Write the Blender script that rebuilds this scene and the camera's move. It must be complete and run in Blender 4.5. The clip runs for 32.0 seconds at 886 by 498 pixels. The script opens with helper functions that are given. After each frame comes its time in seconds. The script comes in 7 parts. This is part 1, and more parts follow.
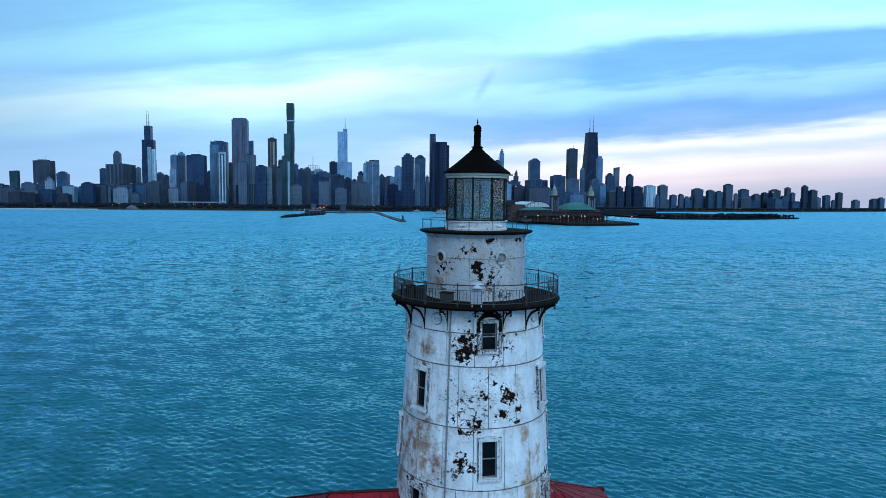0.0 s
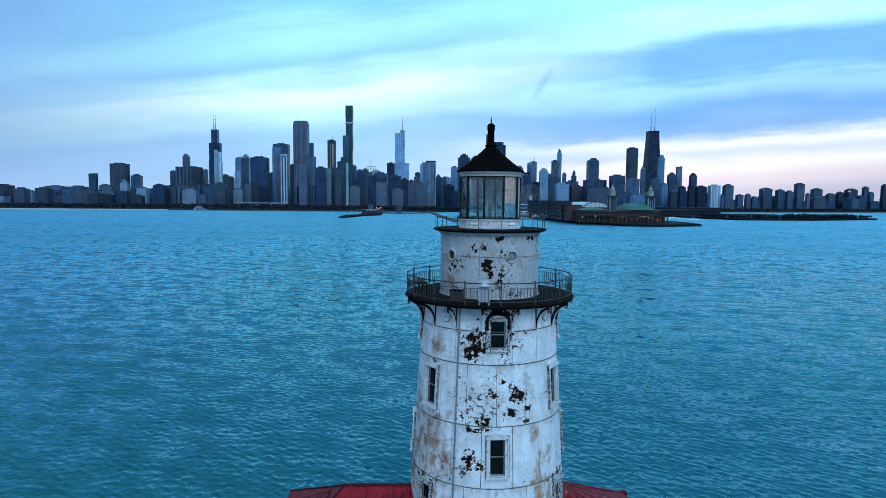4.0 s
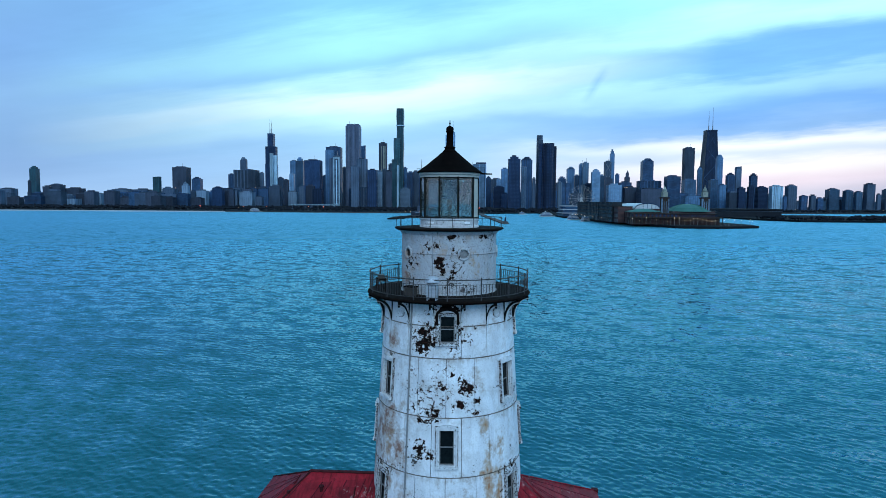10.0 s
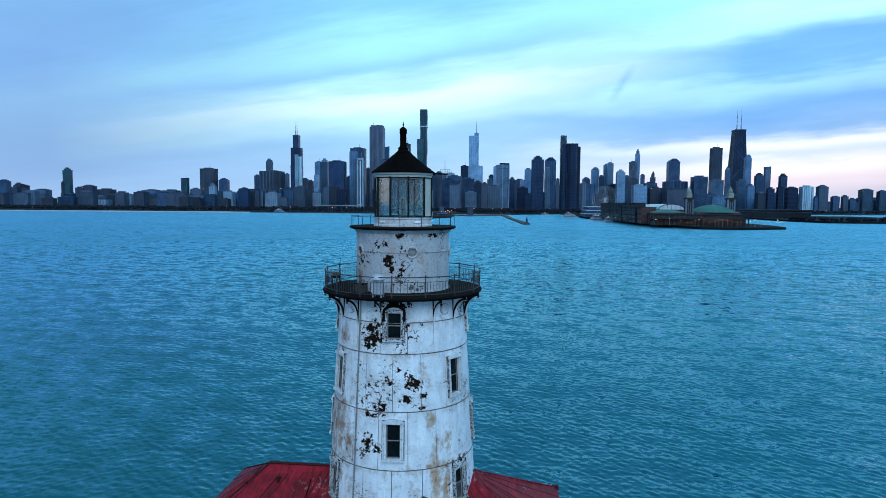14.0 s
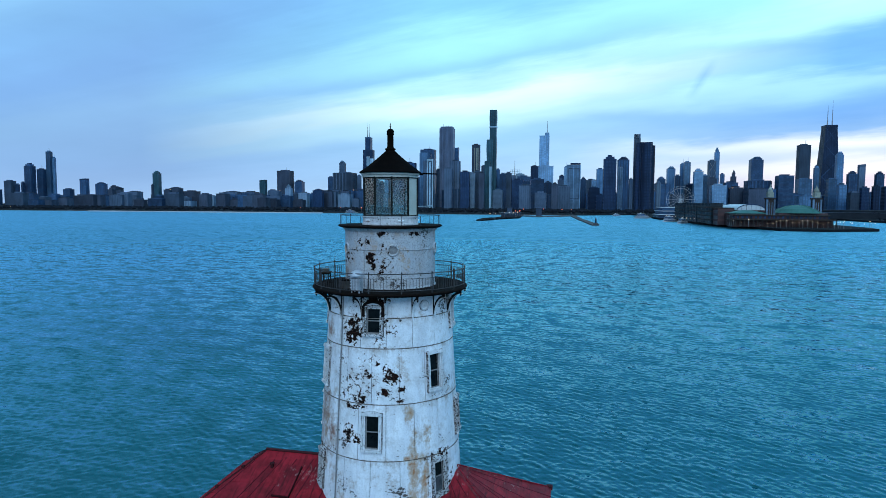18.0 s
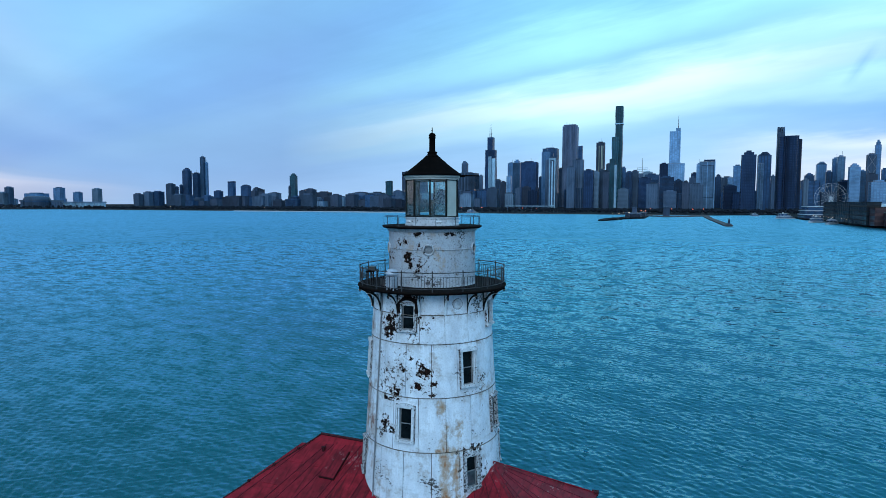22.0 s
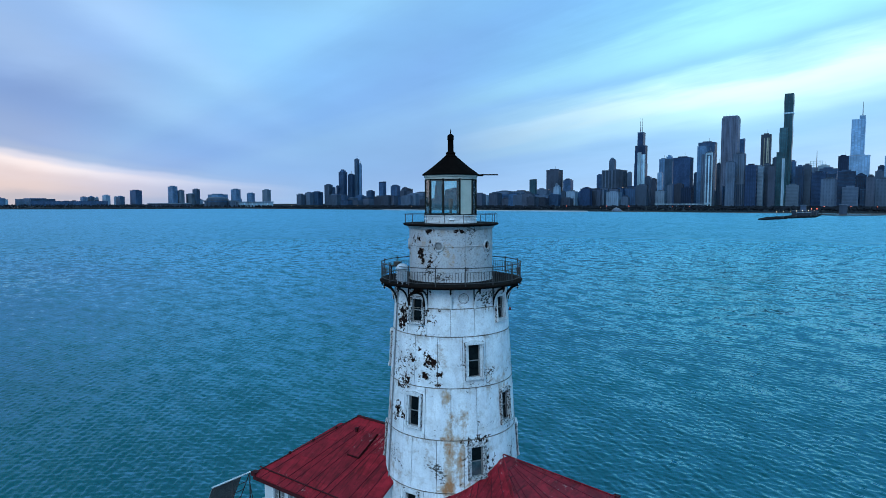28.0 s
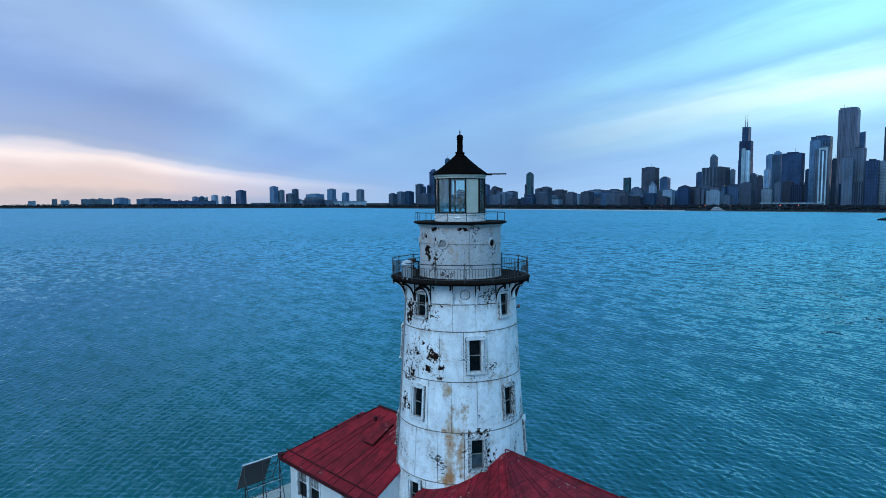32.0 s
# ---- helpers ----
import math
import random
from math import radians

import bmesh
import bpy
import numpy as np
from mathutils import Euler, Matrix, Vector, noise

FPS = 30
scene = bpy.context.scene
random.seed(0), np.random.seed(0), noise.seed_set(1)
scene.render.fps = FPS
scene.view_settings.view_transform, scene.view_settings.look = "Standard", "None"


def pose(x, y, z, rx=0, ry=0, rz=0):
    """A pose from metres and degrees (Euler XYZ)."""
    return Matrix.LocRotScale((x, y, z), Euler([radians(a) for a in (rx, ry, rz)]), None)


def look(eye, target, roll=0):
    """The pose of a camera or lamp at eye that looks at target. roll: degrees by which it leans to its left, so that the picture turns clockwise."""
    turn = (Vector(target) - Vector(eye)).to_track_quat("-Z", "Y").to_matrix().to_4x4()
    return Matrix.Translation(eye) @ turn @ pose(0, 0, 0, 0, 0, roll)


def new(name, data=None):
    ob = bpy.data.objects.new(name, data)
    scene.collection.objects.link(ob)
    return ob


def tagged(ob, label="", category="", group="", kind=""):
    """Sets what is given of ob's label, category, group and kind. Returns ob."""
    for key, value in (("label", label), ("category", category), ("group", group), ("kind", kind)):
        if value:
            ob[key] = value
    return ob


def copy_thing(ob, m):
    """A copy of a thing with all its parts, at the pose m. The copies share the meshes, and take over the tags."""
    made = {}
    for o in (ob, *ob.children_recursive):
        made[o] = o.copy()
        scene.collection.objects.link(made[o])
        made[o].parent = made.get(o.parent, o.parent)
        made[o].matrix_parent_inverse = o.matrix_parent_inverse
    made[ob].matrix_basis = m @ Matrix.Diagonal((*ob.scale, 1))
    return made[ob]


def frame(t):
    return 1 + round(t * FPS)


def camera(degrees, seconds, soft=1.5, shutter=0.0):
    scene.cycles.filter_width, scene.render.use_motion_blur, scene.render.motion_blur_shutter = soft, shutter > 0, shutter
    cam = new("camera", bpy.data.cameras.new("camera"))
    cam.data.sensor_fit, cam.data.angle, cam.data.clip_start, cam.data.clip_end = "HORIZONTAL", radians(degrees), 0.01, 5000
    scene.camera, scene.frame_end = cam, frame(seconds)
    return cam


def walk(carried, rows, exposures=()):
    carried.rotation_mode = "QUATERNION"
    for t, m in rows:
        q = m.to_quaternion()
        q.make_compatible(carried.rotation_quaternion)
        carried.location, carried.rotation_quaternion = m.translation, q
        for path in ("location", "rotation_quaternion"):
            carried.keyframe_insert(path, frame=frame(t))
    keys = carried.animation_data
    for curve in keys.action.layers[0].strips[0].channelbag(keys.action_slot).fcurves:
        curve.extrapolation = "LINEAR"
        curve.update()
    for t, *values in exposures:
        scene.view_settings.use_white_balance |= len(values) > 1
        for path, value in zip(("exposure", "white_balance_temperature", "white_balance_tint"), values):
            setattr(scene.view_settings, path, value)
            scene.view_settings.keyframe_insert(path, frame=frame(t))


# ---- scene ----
cam = camera(71.3, 32.0, soft=0.8)
PATH = [
    (0, (-4.908, -25.836, 25.053), (-4.68, -23.856, 24.894), 0.6),
    (0.5, (-4.669, -25.914, 25.041), (-4.465, -23.931, 24.881), 0.6),
    (1, (-4.463, -25.956, 25.048), (-4.284, -23.971, 24.889), 0.6),
    (1.5, (-4.266, -25.991, 25.033), (-4.112, -24.004, 24.873), 0.6),
    (2, (-4.085, -26.012, 25.015), (-3.954, -24.022, 24.856), 0.5),
    (2.5, (-3.86, -26.102, 24.941), (-3.754, -24.111, 24.781), 0.5),
    (3, (-3.635, -26.138, 24.978), (-3.552, -24.146, 24.817), 0.5),
    (3.5, (-3.407, -26.134, 24.985), (-3.343, -24.142, 24.826), 0.5),
    (5.5, (-2.128, -26.3, 24.981), (-2.135, -24.307, 24.82), 0.5),
    (6, (-1.783, -26.458, 24.968), (-1.808, -24.465, 24.806), 0.5),
    (6.5, (-1.442, -26.631, 24.987), (-1.485, -24.638, 24.826), 0.5),
    (7, (-1.137, -26.775, 24.995), (-1.197, -24.782, 24.834), 0.4),
    (7.5, (-0.844, -26.882, 24.979), (-0.919, -24.89, 24.82), 0.4),
    (8, (-0.562, -26.956, 24.981), (-0.644, -24.964, 24.823), 0.4),
    (8.5, (-0.295, -27.011, 24.971), (-0.384, -25.02, 24.814), 0.5),
    (9, (0.031, -27.053, 24.967), (-0.068, -25.061, 24.81), 0.4),
    (9.5, (0.39, -27.108, 24.952), (0.282, -25.117, 24.796), 0.4),
    (10, (0.735, -27.093, 24.945), (0.617, -25.103, 24.79), 0.4),
    (10.5, (1.102, -27.101, 24.959), (0.974, -25.111, 24.803), 0.4),
    (11, (1.484, -27.199, 24.926), (1.347, -25.21, 24.771), 0.4),
    (11.5, (1.855, -27.225, 24.923), (1.709, -25.237, 24.768), 0.4),
    (12, (2.268, -27.264, 24.925), (2.111, -25.276, 24.771), 0.4),
    (12.5, (2.642, -27.303, 24.927), (2.477, -25.315, 24.773), 0.4),
    (13, (3.038, -27.368, 24.903), (2.862, -25.382, 24.749), 0.4),
    (13.5, (3.426, -27.376, 24.9), (3.242, -25.391, 24.747), 0.4),
    (14, (3.856, -27.419, 24.909), (3.661, -25.435, 24.756), 0.4),
    (14.5, (4.311, -27.388, 24.878), (4.105, -25.405, 24.726), 0.4),
    (16.5, (6.175, -27.347, 24.859), (5.886, -25.374, 24.706), 0.3),
    (17, (6.695, -27.412, 24.858), (6.368, -25.445, 24.706), 0.3),
    (17.5, (7.181, -27.458, 24.861), (6.809, -25.498, 24.709), 0.3),
    (18, (7.668, -27.413, 24.864), (7.25, -25.463, 24.712), 0.3),
    (18.5, (8.14, -27.407, 24.883), (7.678, -25.467, 24.731), 0.3),
    (19, (8.616, -27.354, 24.872), (8.106, -25.426, 24.72), 0.2),
    (19.5, (9.113, -27.36, 24.9), (8.554, -25.446, 24.747), 0.2),
    (20, (9.579, -27.332, 24.916), (8.974, -25.432, 24.763), 0.2),
    (20.5, (10.055, -27.262, 24.923), (9.401, -25.378, 24.77), 0.1),
    (21, (10.508, -27.177, 24.936), (9.808, -25.31, 24.783), 0.1),
    (21.5, (10.995, -27.118, 24.945), (10.246, -25.269, 24.79), 0.1),
    (22, (11.481, -26.982, 24.951), (10.69, -25.152, 24.797), 0.1),
    (22.5, (11.956, -26.862, 24.96), (11.127, -25.048, 24.807), 0.0),
    (23, (12.446, -26.71, 24.973), (11.578, -24.914, 24.819), 0.0),
    (23.5, (12.928, -26.558, 24.99), (12.021, -24.782, 24.835), 0.0),
    (24, (13.437, -26.411, 24.994), (12.489, -24.656, 24.839), -0.0),
    (24.5, (13.95, -26.263, 24.985), (12.964, -24.53, 24.83), -0.0),
    (25, (14.45, -26.115, 24.972), (13.431, -24.401, 24.817), -0.1),
    (25.5, (14.944, -25.915, 24.956), (13.891, -24.222, 24.8), -0.1),
    (27.5, (16.843, -25.182, 24.944), (15.679, -23.564, 24.786), -0.1),
    (28, (17.307, -24.975, 24.942), (16.114, -23.377, 24.784), -0.2),
    (28.5, (17.732, -24.771, 24.937), (16.511, -23.195, 24.778), -0.2),
    (29, (18.174, -24.506, 24.953), (16.923, -22.954, 24.795), -0.2),
    (29.5, (18.617, -24.264, 24.955), (17.337, -22.735, 24.796), -0.2),
    (30, (19.072, -24.055, 24.957), (17.764, -22.55, 24.798), -0.2),
    (30.5, (19.517, -23.795, 24.957), (18.181, -22.315, 24.798), -0.3),
    (31, (19.97, -23.555, 24.931), (18.609, -22.098, 24.772), -0.4),
    (31.5, (20.42, -23.275, 24.92), (19.033, -21.843, 24.76), -0.3),
    (32, (20.905, -23.004, 24.902), (19.493, -21.597, 24.743), -0.3),
]
walk(cam, [(t, look(eye, aim, lean)) for t, eye, aim, lean in PATH])

# world: dusk sky with cloud streaks that run toward one far point, hazy and pink low down


def lin(r, g, b):
    def f(c):
        c /= 255.0
        return c / 12.92 if c <= 0.04045 else ((c + 0.055) / 1.055) ** 2.4
    return (f(r), f(g), f(b), 1.0)


def nd(nt, kind, **put):
    n = nt.nodes.new(kind)
    for k, v in put.items():
        if k == "op":
            n.operation = v
        elif k == "mode":
            n.blend_type = v
        elif k.startswith("i") and k[1:].isdigit():
            if isinstance(v, bpy.types.NodeSocket):
                nt.links.new(v, n.inputs[int(k[1:])])
            else:
                n.inputs[int(k[1:])].default_value = v
        else:
            s = n.inputs[k.replace("_", " ")]
            if isinstance(v, bpy.types.NodeSocket):
                nt.links.new(v, s)
            else:
                s.default_value = v
    return n


def maths(nt, op, a, b=0.0, c=0.0):
    return nd(nt, "ShaderNodeMath", op=op, i0=a, i1=b, i2=c).outputs[0]


def mapped(nt, v, a, b, c=0.0, d=1.0):
    n = nd(nt, "ShaderNodeMapRange", i0=v, i1=a, i2=b, i3=c, i4=d)
    n.clamp = True
    return n.outputs[0]


def blend(nt, f, a, b, mode="MIX"):
    n = nd(nt, "ShaderNodeMixRGB", mode=mode, i0=f, i1=a, i2=b)
    return n.outputs[0]


def ramp(nt, f, stops, how="LINEAR"):
    n = nd(nt, "ShaderNodeValToRGB", i0=f)
    e = n.color_ramp.elements
    n.color_ramp.interpolation = how
    for i, (p, c) in enumerate(stops):
        el = e[i] if i < 2 else e.new(p)
        el.position, el.color = p, c
    return n.outputs[0]


def make_sky():
    w = bpy.data.worlds.new("dusk_sky")
    scene.world = w
    w.use_nodes = True
    nt = w.node_tree
    nt.nodes.clear()
    tc = nd(nt, "ShaderNodeTexCoord").outputs["Generated"]
    s = nd(nt, "ShaderNodeSeparateXYZ", i0=tc)
    x, y, z = s.outputs[0], s.outputs[1], s.outputs[2]
    # two families of cloud bands: long streaks from the south-west, and a low fan in the south
    b, e = radians(STREAK_BEARING), radians(STREAK_DIP)
    up = maths(nt, "MAXIMUM", z, 0.0)

    def dot(a, bb, c):
        return maths(nt, "ADD", maths(nt, "ADD", maths(nt, "MULTIPLY", x, a), maths(nt, "MULTIPLY", y, bb)), maths(nt, "MULTIPLY", up, c))

    along = dot(math.sin(b) * math.cos(e), math.cos(b) * math.cos(e), math.sin(e))
    perp = dot(math.cos(b), -math.sin(b), 0.0)
    rise = dot(-math.sin(b) * math.sin(e), -math.cos(b) * math.sin(e), math.cos(e))
    az = maths(nt, "MULTIPLY", maths(nt, "ARCTAN2", x, y), 180 / math.pi)
    th = maths(nt, "MULTIPLY", maths(nt, "ARCTAN2", perp, rise), 180 / math.pi)
    v1 = nd(nt, "ShaderNodeCombineXYZ", i0=maths(nt, "MULTIPLY", along, 3.0), i1=maths(nt, "MULTIPLY", th, 0.16), i2=maths(nt, "MULTIPLY", up, 3.0)).outputs[0]
    n1 = nd(nt, "ShaderNodeTexNoise", Vector=v1, Scale=1.0, Detail=4.0, Roughness=0.5).outputs[0]
    v2 = nd(nt, "ShaderNodeCombineXYZ", i0=maths(nt, "MULTIPLY", along, 5.0), i1=maths(nt, "MULTIPLY", th, 0.6), i2=1.7).outputs[0]
    n2 = nd(nt, "ShaderNodeTexNoise", Vector=v2, Scale=1.0, Detail=5.0, Roughness=0.6).outputs[0]
    v3 = nd(nt, "ShaderNodeCombineXYZ", i0=maths(nt, "MULTIPLY", az, 0.05), i1=maths(nt, "MULTIPLY", up, 9.0), i2=4.0).outputs[0]
    n3 = nd(nt, "ShaderNodeTexNoise", Vector=v3, Scale=1.0, Detail=5.0, Roughness=0.55).outputs[0]
    wob = maths(nt, "ADD", maths(nt, "MULTIPLY", maths(nt, "SUBTRACT", n1, 0.5), 5.0), maths(nt, "MULTIPLY", maths(nt, "SUBTRACT", n2, 0.5), 2.6))
    calm = maths(nt, "MULTIPLY", mapped(nt, th, 83.0, 88.5, 1.0, 0.25), mapped(nt, th, 20.0, 62.0, 0.0, 1.0))
    ths = maths(nt, "ADD", th, maths(nt, "MULTIPLY", wob, calm))

    def bands(lo, hi, stops):
        return ramp(nt, mapped(nt, ths, lo, hi), [((d - lo) / (hi - lo), lin(*c)) for d, c in stops], "EASE")

    right = bands(60, 90, [(60, (122, 196, 248)), (66, (120, 194, 248)), (71, (142, 223, 252)), (73.5, (164, 243, 255)), (76.2, (188, 251, 255)), (78.2, (116, 181, 245)),
                           (79.4, (120, 186, 246)), (80.6, (158, 217, 251)), (82.8, (118, 175, 240)), (84.2, (134, 182, 236)), (85.4, (238, 247, 254)), (86.2, (208, 224, 245)), (87.2, (246, 246, 250)), (88.6, (228, 217, 230)), (90, (198, 201, 221))])
    left = bands(60, 90, [(60, (128, 202, 250)), (66, (120, 190, 247)), (70, (134, 209, 250)), (73, (164, 238, 254)), (75.4, (142, 206, 250)), (77, (176, 231, 252)), (78.6, (216, 252, 255)),
                          (80.2, (184, 234, 253)), (82.3, (150, 202, 244)), (84.5, (154, 200, 240)), (86.5, (166, 205, 240)), (90, (158, 197, 234))])
    far = bands(0, 90, [(0, (138, 175, 231)), (30, (133, 176, 232)), (45, (132, 187, 236)), (54, (136, 193, 237)), (62, (121, 174, 227)), (68, (116, 164, 219)), (74, (127, 173, 221)), (78, (126, 170, 219)), (82, (128, 169, 218)), (90, (134, 171, 215))])
    sky = blend(nt, mapped(nt, az, -38.0, -12.0), far, left)
    sky = blend(nt, maths(nt, "MULTIPLY", mapped(nt, az, -1.0, 20.0), mapped(nt, az, 60.0, 95.0, 1.0, 0.0)), sky, right)
    # southern fan, pink near the horizon
    fan = maths(nt, "DIVIDE", up, maths(nt, "MAXIMUM", maths(nt, "SUBTRACT", radians(-39.0), maths(nt, "MULTIPLY", az, math.pi / 180)), 0.06))
    fan = maths(nt, "ADD", fan, maths(nt, "MULTIPLY", maths(nt, "SUBTRACT", n3, 0.5), 0.10))
    south = ramp(nt, fan, [(0.0, lin(186, 180, 186)), (0.022, lin(222, 202, 198)), (0.05, lin(221, 205, 207)), (0.085, lin(236, 224, 226)), (0.102, lin(206, 206, 222)), (0.122, lin(154, 172, 206)), (0.15, lin(139, 163, 206)), (0.25, lin(121, 152, 204)),
                           (0.36, lin(146, 177, 221)), (0.46, lin(139, 175, 223)), (0.60, lin(160, 197, 236)), (0.78, lin(142, 190, 235)), (1.0, lin(130, 189, 236))], "EASE")
    sky = blend(nt, mapped(nt, az, -48.0, -70.0), sky, south)
    # plain blue-grey dusk cover in the east, and a darker vault toward the south
    east = ramp(nt, up, [(0.0, lin(150, 172, 206)), (0.12, lin(132, 170, 218)), (0.5, lin(122, 176, 230)), (1.0, lin(122, 182, 236))])
    sky = blend(nt, mapped(nt, maths(nt, "ABSOLUTE", az), 95.0, 125.0), sky, east)
    vault_tone = mapped(nt, az, -65.0, 35.0, 0.60, 1.25)
    vault_tone = maths(nt, "ADD", 1.0, maths(nt, "MULTIPLY", maths(nt, "SUBTRACT", vault_tone, 1.0), maths(nt, "MULTIPLY", mapped(nt, up, 0.26, 0.48), mapped(nt, maths(nt, "ABSOLUTE", az), 125.0, 95.0))))
    sky = blend(nt, 1.0, sky, nd(nt, "ShaderNodeCombineXYZ", i0=vault_tone, i1=vault_tone, i2=maths(nt, "MULTIPLY", vault_tone, mapped(nt, vault_tone, 0.65, 1.0, 0.82, 1.0))).outputs[0], "MULTIPLY")
    # one dark torn wisp
    line = maths(nt, "ABSOLUTE", maths(nt, "SUBTRACT", maths(nt, "SUBTRACT", az, WISP_BEARING), maths(nt, "MULTIPLY", maths(nt, "SUBTRACT", up, 0.185), 34.0)))
    wisp = maths(nt, "MULTIPLY", mapped(nt, maths(nt, "ADD", line, maths(nt, "MULTIPLY", n2, 0.7)), 0.3, 1.0, 1.0, 0.0), maths(nt, "MULTIPLY", mapped(nt, up, 0.150, 0.17), mapped(nt, up, 0.21, 0.185)))
    sky = blend(nt, maths(nt, "MULTIPLY", wisp, 0.5), sky, lin(112, 170, 236))
    # thin haze right over the horizon
    haze = ramp(nt, mapped(nt, az, -180, 180), [
        (0.10, lin(146, 170, 208)), (0.20, lin(190, 182, 192)), (0.285, lin(200, 188, 192)), (0.33, lin(156, 170, 200)), (0.37, lin(148, 184, 224)),
        (0.44, lin(156, 194, 232)), (0.485, lin(176, 204, 236)), (0.52, lin(214, 220, 238)), (0.56, lin(208, 208, 226)), (0.61, lin(166, 176, 204)), (0.70, lin(150, 168, 206))])
    hz = mapped(nt, z, 0.0, 0.05, 1.0, 0.0)
    hz = maths(nt, "MULTIPLY", maths(nt, "POWER", hz, 1.5), mapped(nt, az, -75.0, -58.0, 0.35, 0.8))
    sky = blend(nt, hz, sky, haze)
    north = maths(nt, "MULTIPLY", mapped(nt, az, 27.0, 50.0, 0.0, 0.75), mapped(nt, up, 0.10, 0.03))
    sky = blend(nt, north, sky, lin(158, 172, 204))
    feather = maths(nt, "MULTIPLY", maths(nt, "SUBTRACT", n2, 0.5), mapped(nt, az, -45.0, -15.0, 0.0, 0.32))
    fine = maths(nt, "MULTIPLY", mapped(nt, n3, 0.3, 0.7, 0.93, 1.07), maths(nt, "ADD", feather, 1.0))
    sky = blend(nt, 1.0, sky, nd(nt, "ShaderNodeCombineXYZ", i0=fine, i1=fine, i2=fine).outputs[0], "MULTIPLY")
    air = nd(nt, "ShaderNodeTexSky")
    air.sky_type, air.sun_disc, air.sun_elevation, air.sun_rotation = "NISHITA", False, radians(2.0), radians(SUN_BEARING)
    both = blend(nt, 0.01, sky, air.outputs[0], "ADD")
    bg = nd(nt, "ShaderNodeBackground", i0=both, i1=SKY_STRENGTH)
    out = nd(nt, "ShaderNodeOutputWorld")
    nt.links.new(bg.outputs[0], out.inputs[0])


STREAK_BEARING = -75.0
STREAK_DIP = -3.0
SUN_BEARING = 100.0
WISP_BEARING = 10.4
SKY_STRENGTH = 1.18
make_sky()

# the broad glow of the bright eastern cloud cover
sun = new("sun", bpy.data.lights.new("sun", "SUN"))
sun.data.energy, sun.data.angle, sun.data.color = 1.7, radians(40), (0.65, 0.87, 1.0)
sun.matrix_world = look((12, -63, 60), (0, 0, 15))

# ---- materials ----


def begin(name):
    m = bpy.data.materials.new(name)
    m.use_nodes = True
    nt = m.node_tree
    nt.nodes.clear()
    p = nt.nodes.new("ShaderNodeBsdfPrincipled")
    o = nt.nodes.new("ShaderNodeOutputMaterial")
    nt.links.new(p.outputs[0], o.inputs[0])
    return m, nt, p, nd(nt, "ShaderNodeTexCoord").outputs["Object"]


def plug(nt, p, key, v):
    if isinstance(v, bpy.types.NodeSocket):
        nt.links.new(v, p.inputs[key])
    else:
        p.inputs[key].default_value = v


def rgb(c):
    return (c[0], c[1], c[2], 1.0)


def surface(name, a, b, rough=0.7, metal=0.0, scale=2.0, grain=20.0, bump=0.15, stretch=(1, 1, 1), spot=None, spec=0.5):
    """A worn surface: two tones at a large and a fine scale, and relief."""
    m, nt, p, co = begin(name)
    v = nd(nt, "ShaderNodeMapping", i0=co, i3=stretch).outputs[0]
    n1 = nd(nt, "ShaderNodeTexNoise", Vector=v, Scale=scale, Detail=6.0, Roughness=0.6).outputs[0]
    n2 = nd(nt, "ShaderNodeTexNoise", Vector=v, Scale=grain, Detail=4.0, Roughness=0.7).outputs[0]
    f = mapped(nt, maths(nt, "MULTIPLY_ADD", n2, 0.4, maths(nt, "MULTIPLY", n1, 0.6)), 0.35, 0.65)
    col = blend(nt, f, rgb(a), rgb(b))
    rnd = nd(nt, "ShaderNodeObjectInfo").outputs["Random"]
    vary = mapped(nt, rnd, 0.0, 1.0, 0.88, 1.12)
    col = blend(nt, 1.0, col, nd(nt, "ShaderNodeCombineXYZ", i0=vary, i1=vary, i2=vary).outputs[0], "MULTIPLY")
    if spot:
        n3 = nd(nt, "ShaderNodeTexNoise", Vector=v, Scale=scale * 3.1, Detail=8.0, Roughness=0.65).outputs[0]
        col = blend(nt, mapped(nt, n3, spot[1], spot[1] + 0.05), col, rgb(spot[0]))
    plug(nt, p, "Base Color", col)
    plug(nt, p, "Roughness", mapped(nt, n2, 0.2, 0.8, max(rough - 0.12, 0.03), min(rough + 0.12, 1.0)))
    p.inputs["Metallic"].default_value = metal
    p.inputs["Specular IOR Level"].default_value = spec
    if bump:
        bn = nd(nt, "ShaderNodeBump", Strength=bump, Distance=0.02, Height=n2)
        plug(nt, p, "Normal", bn.outputs[0])
    return m


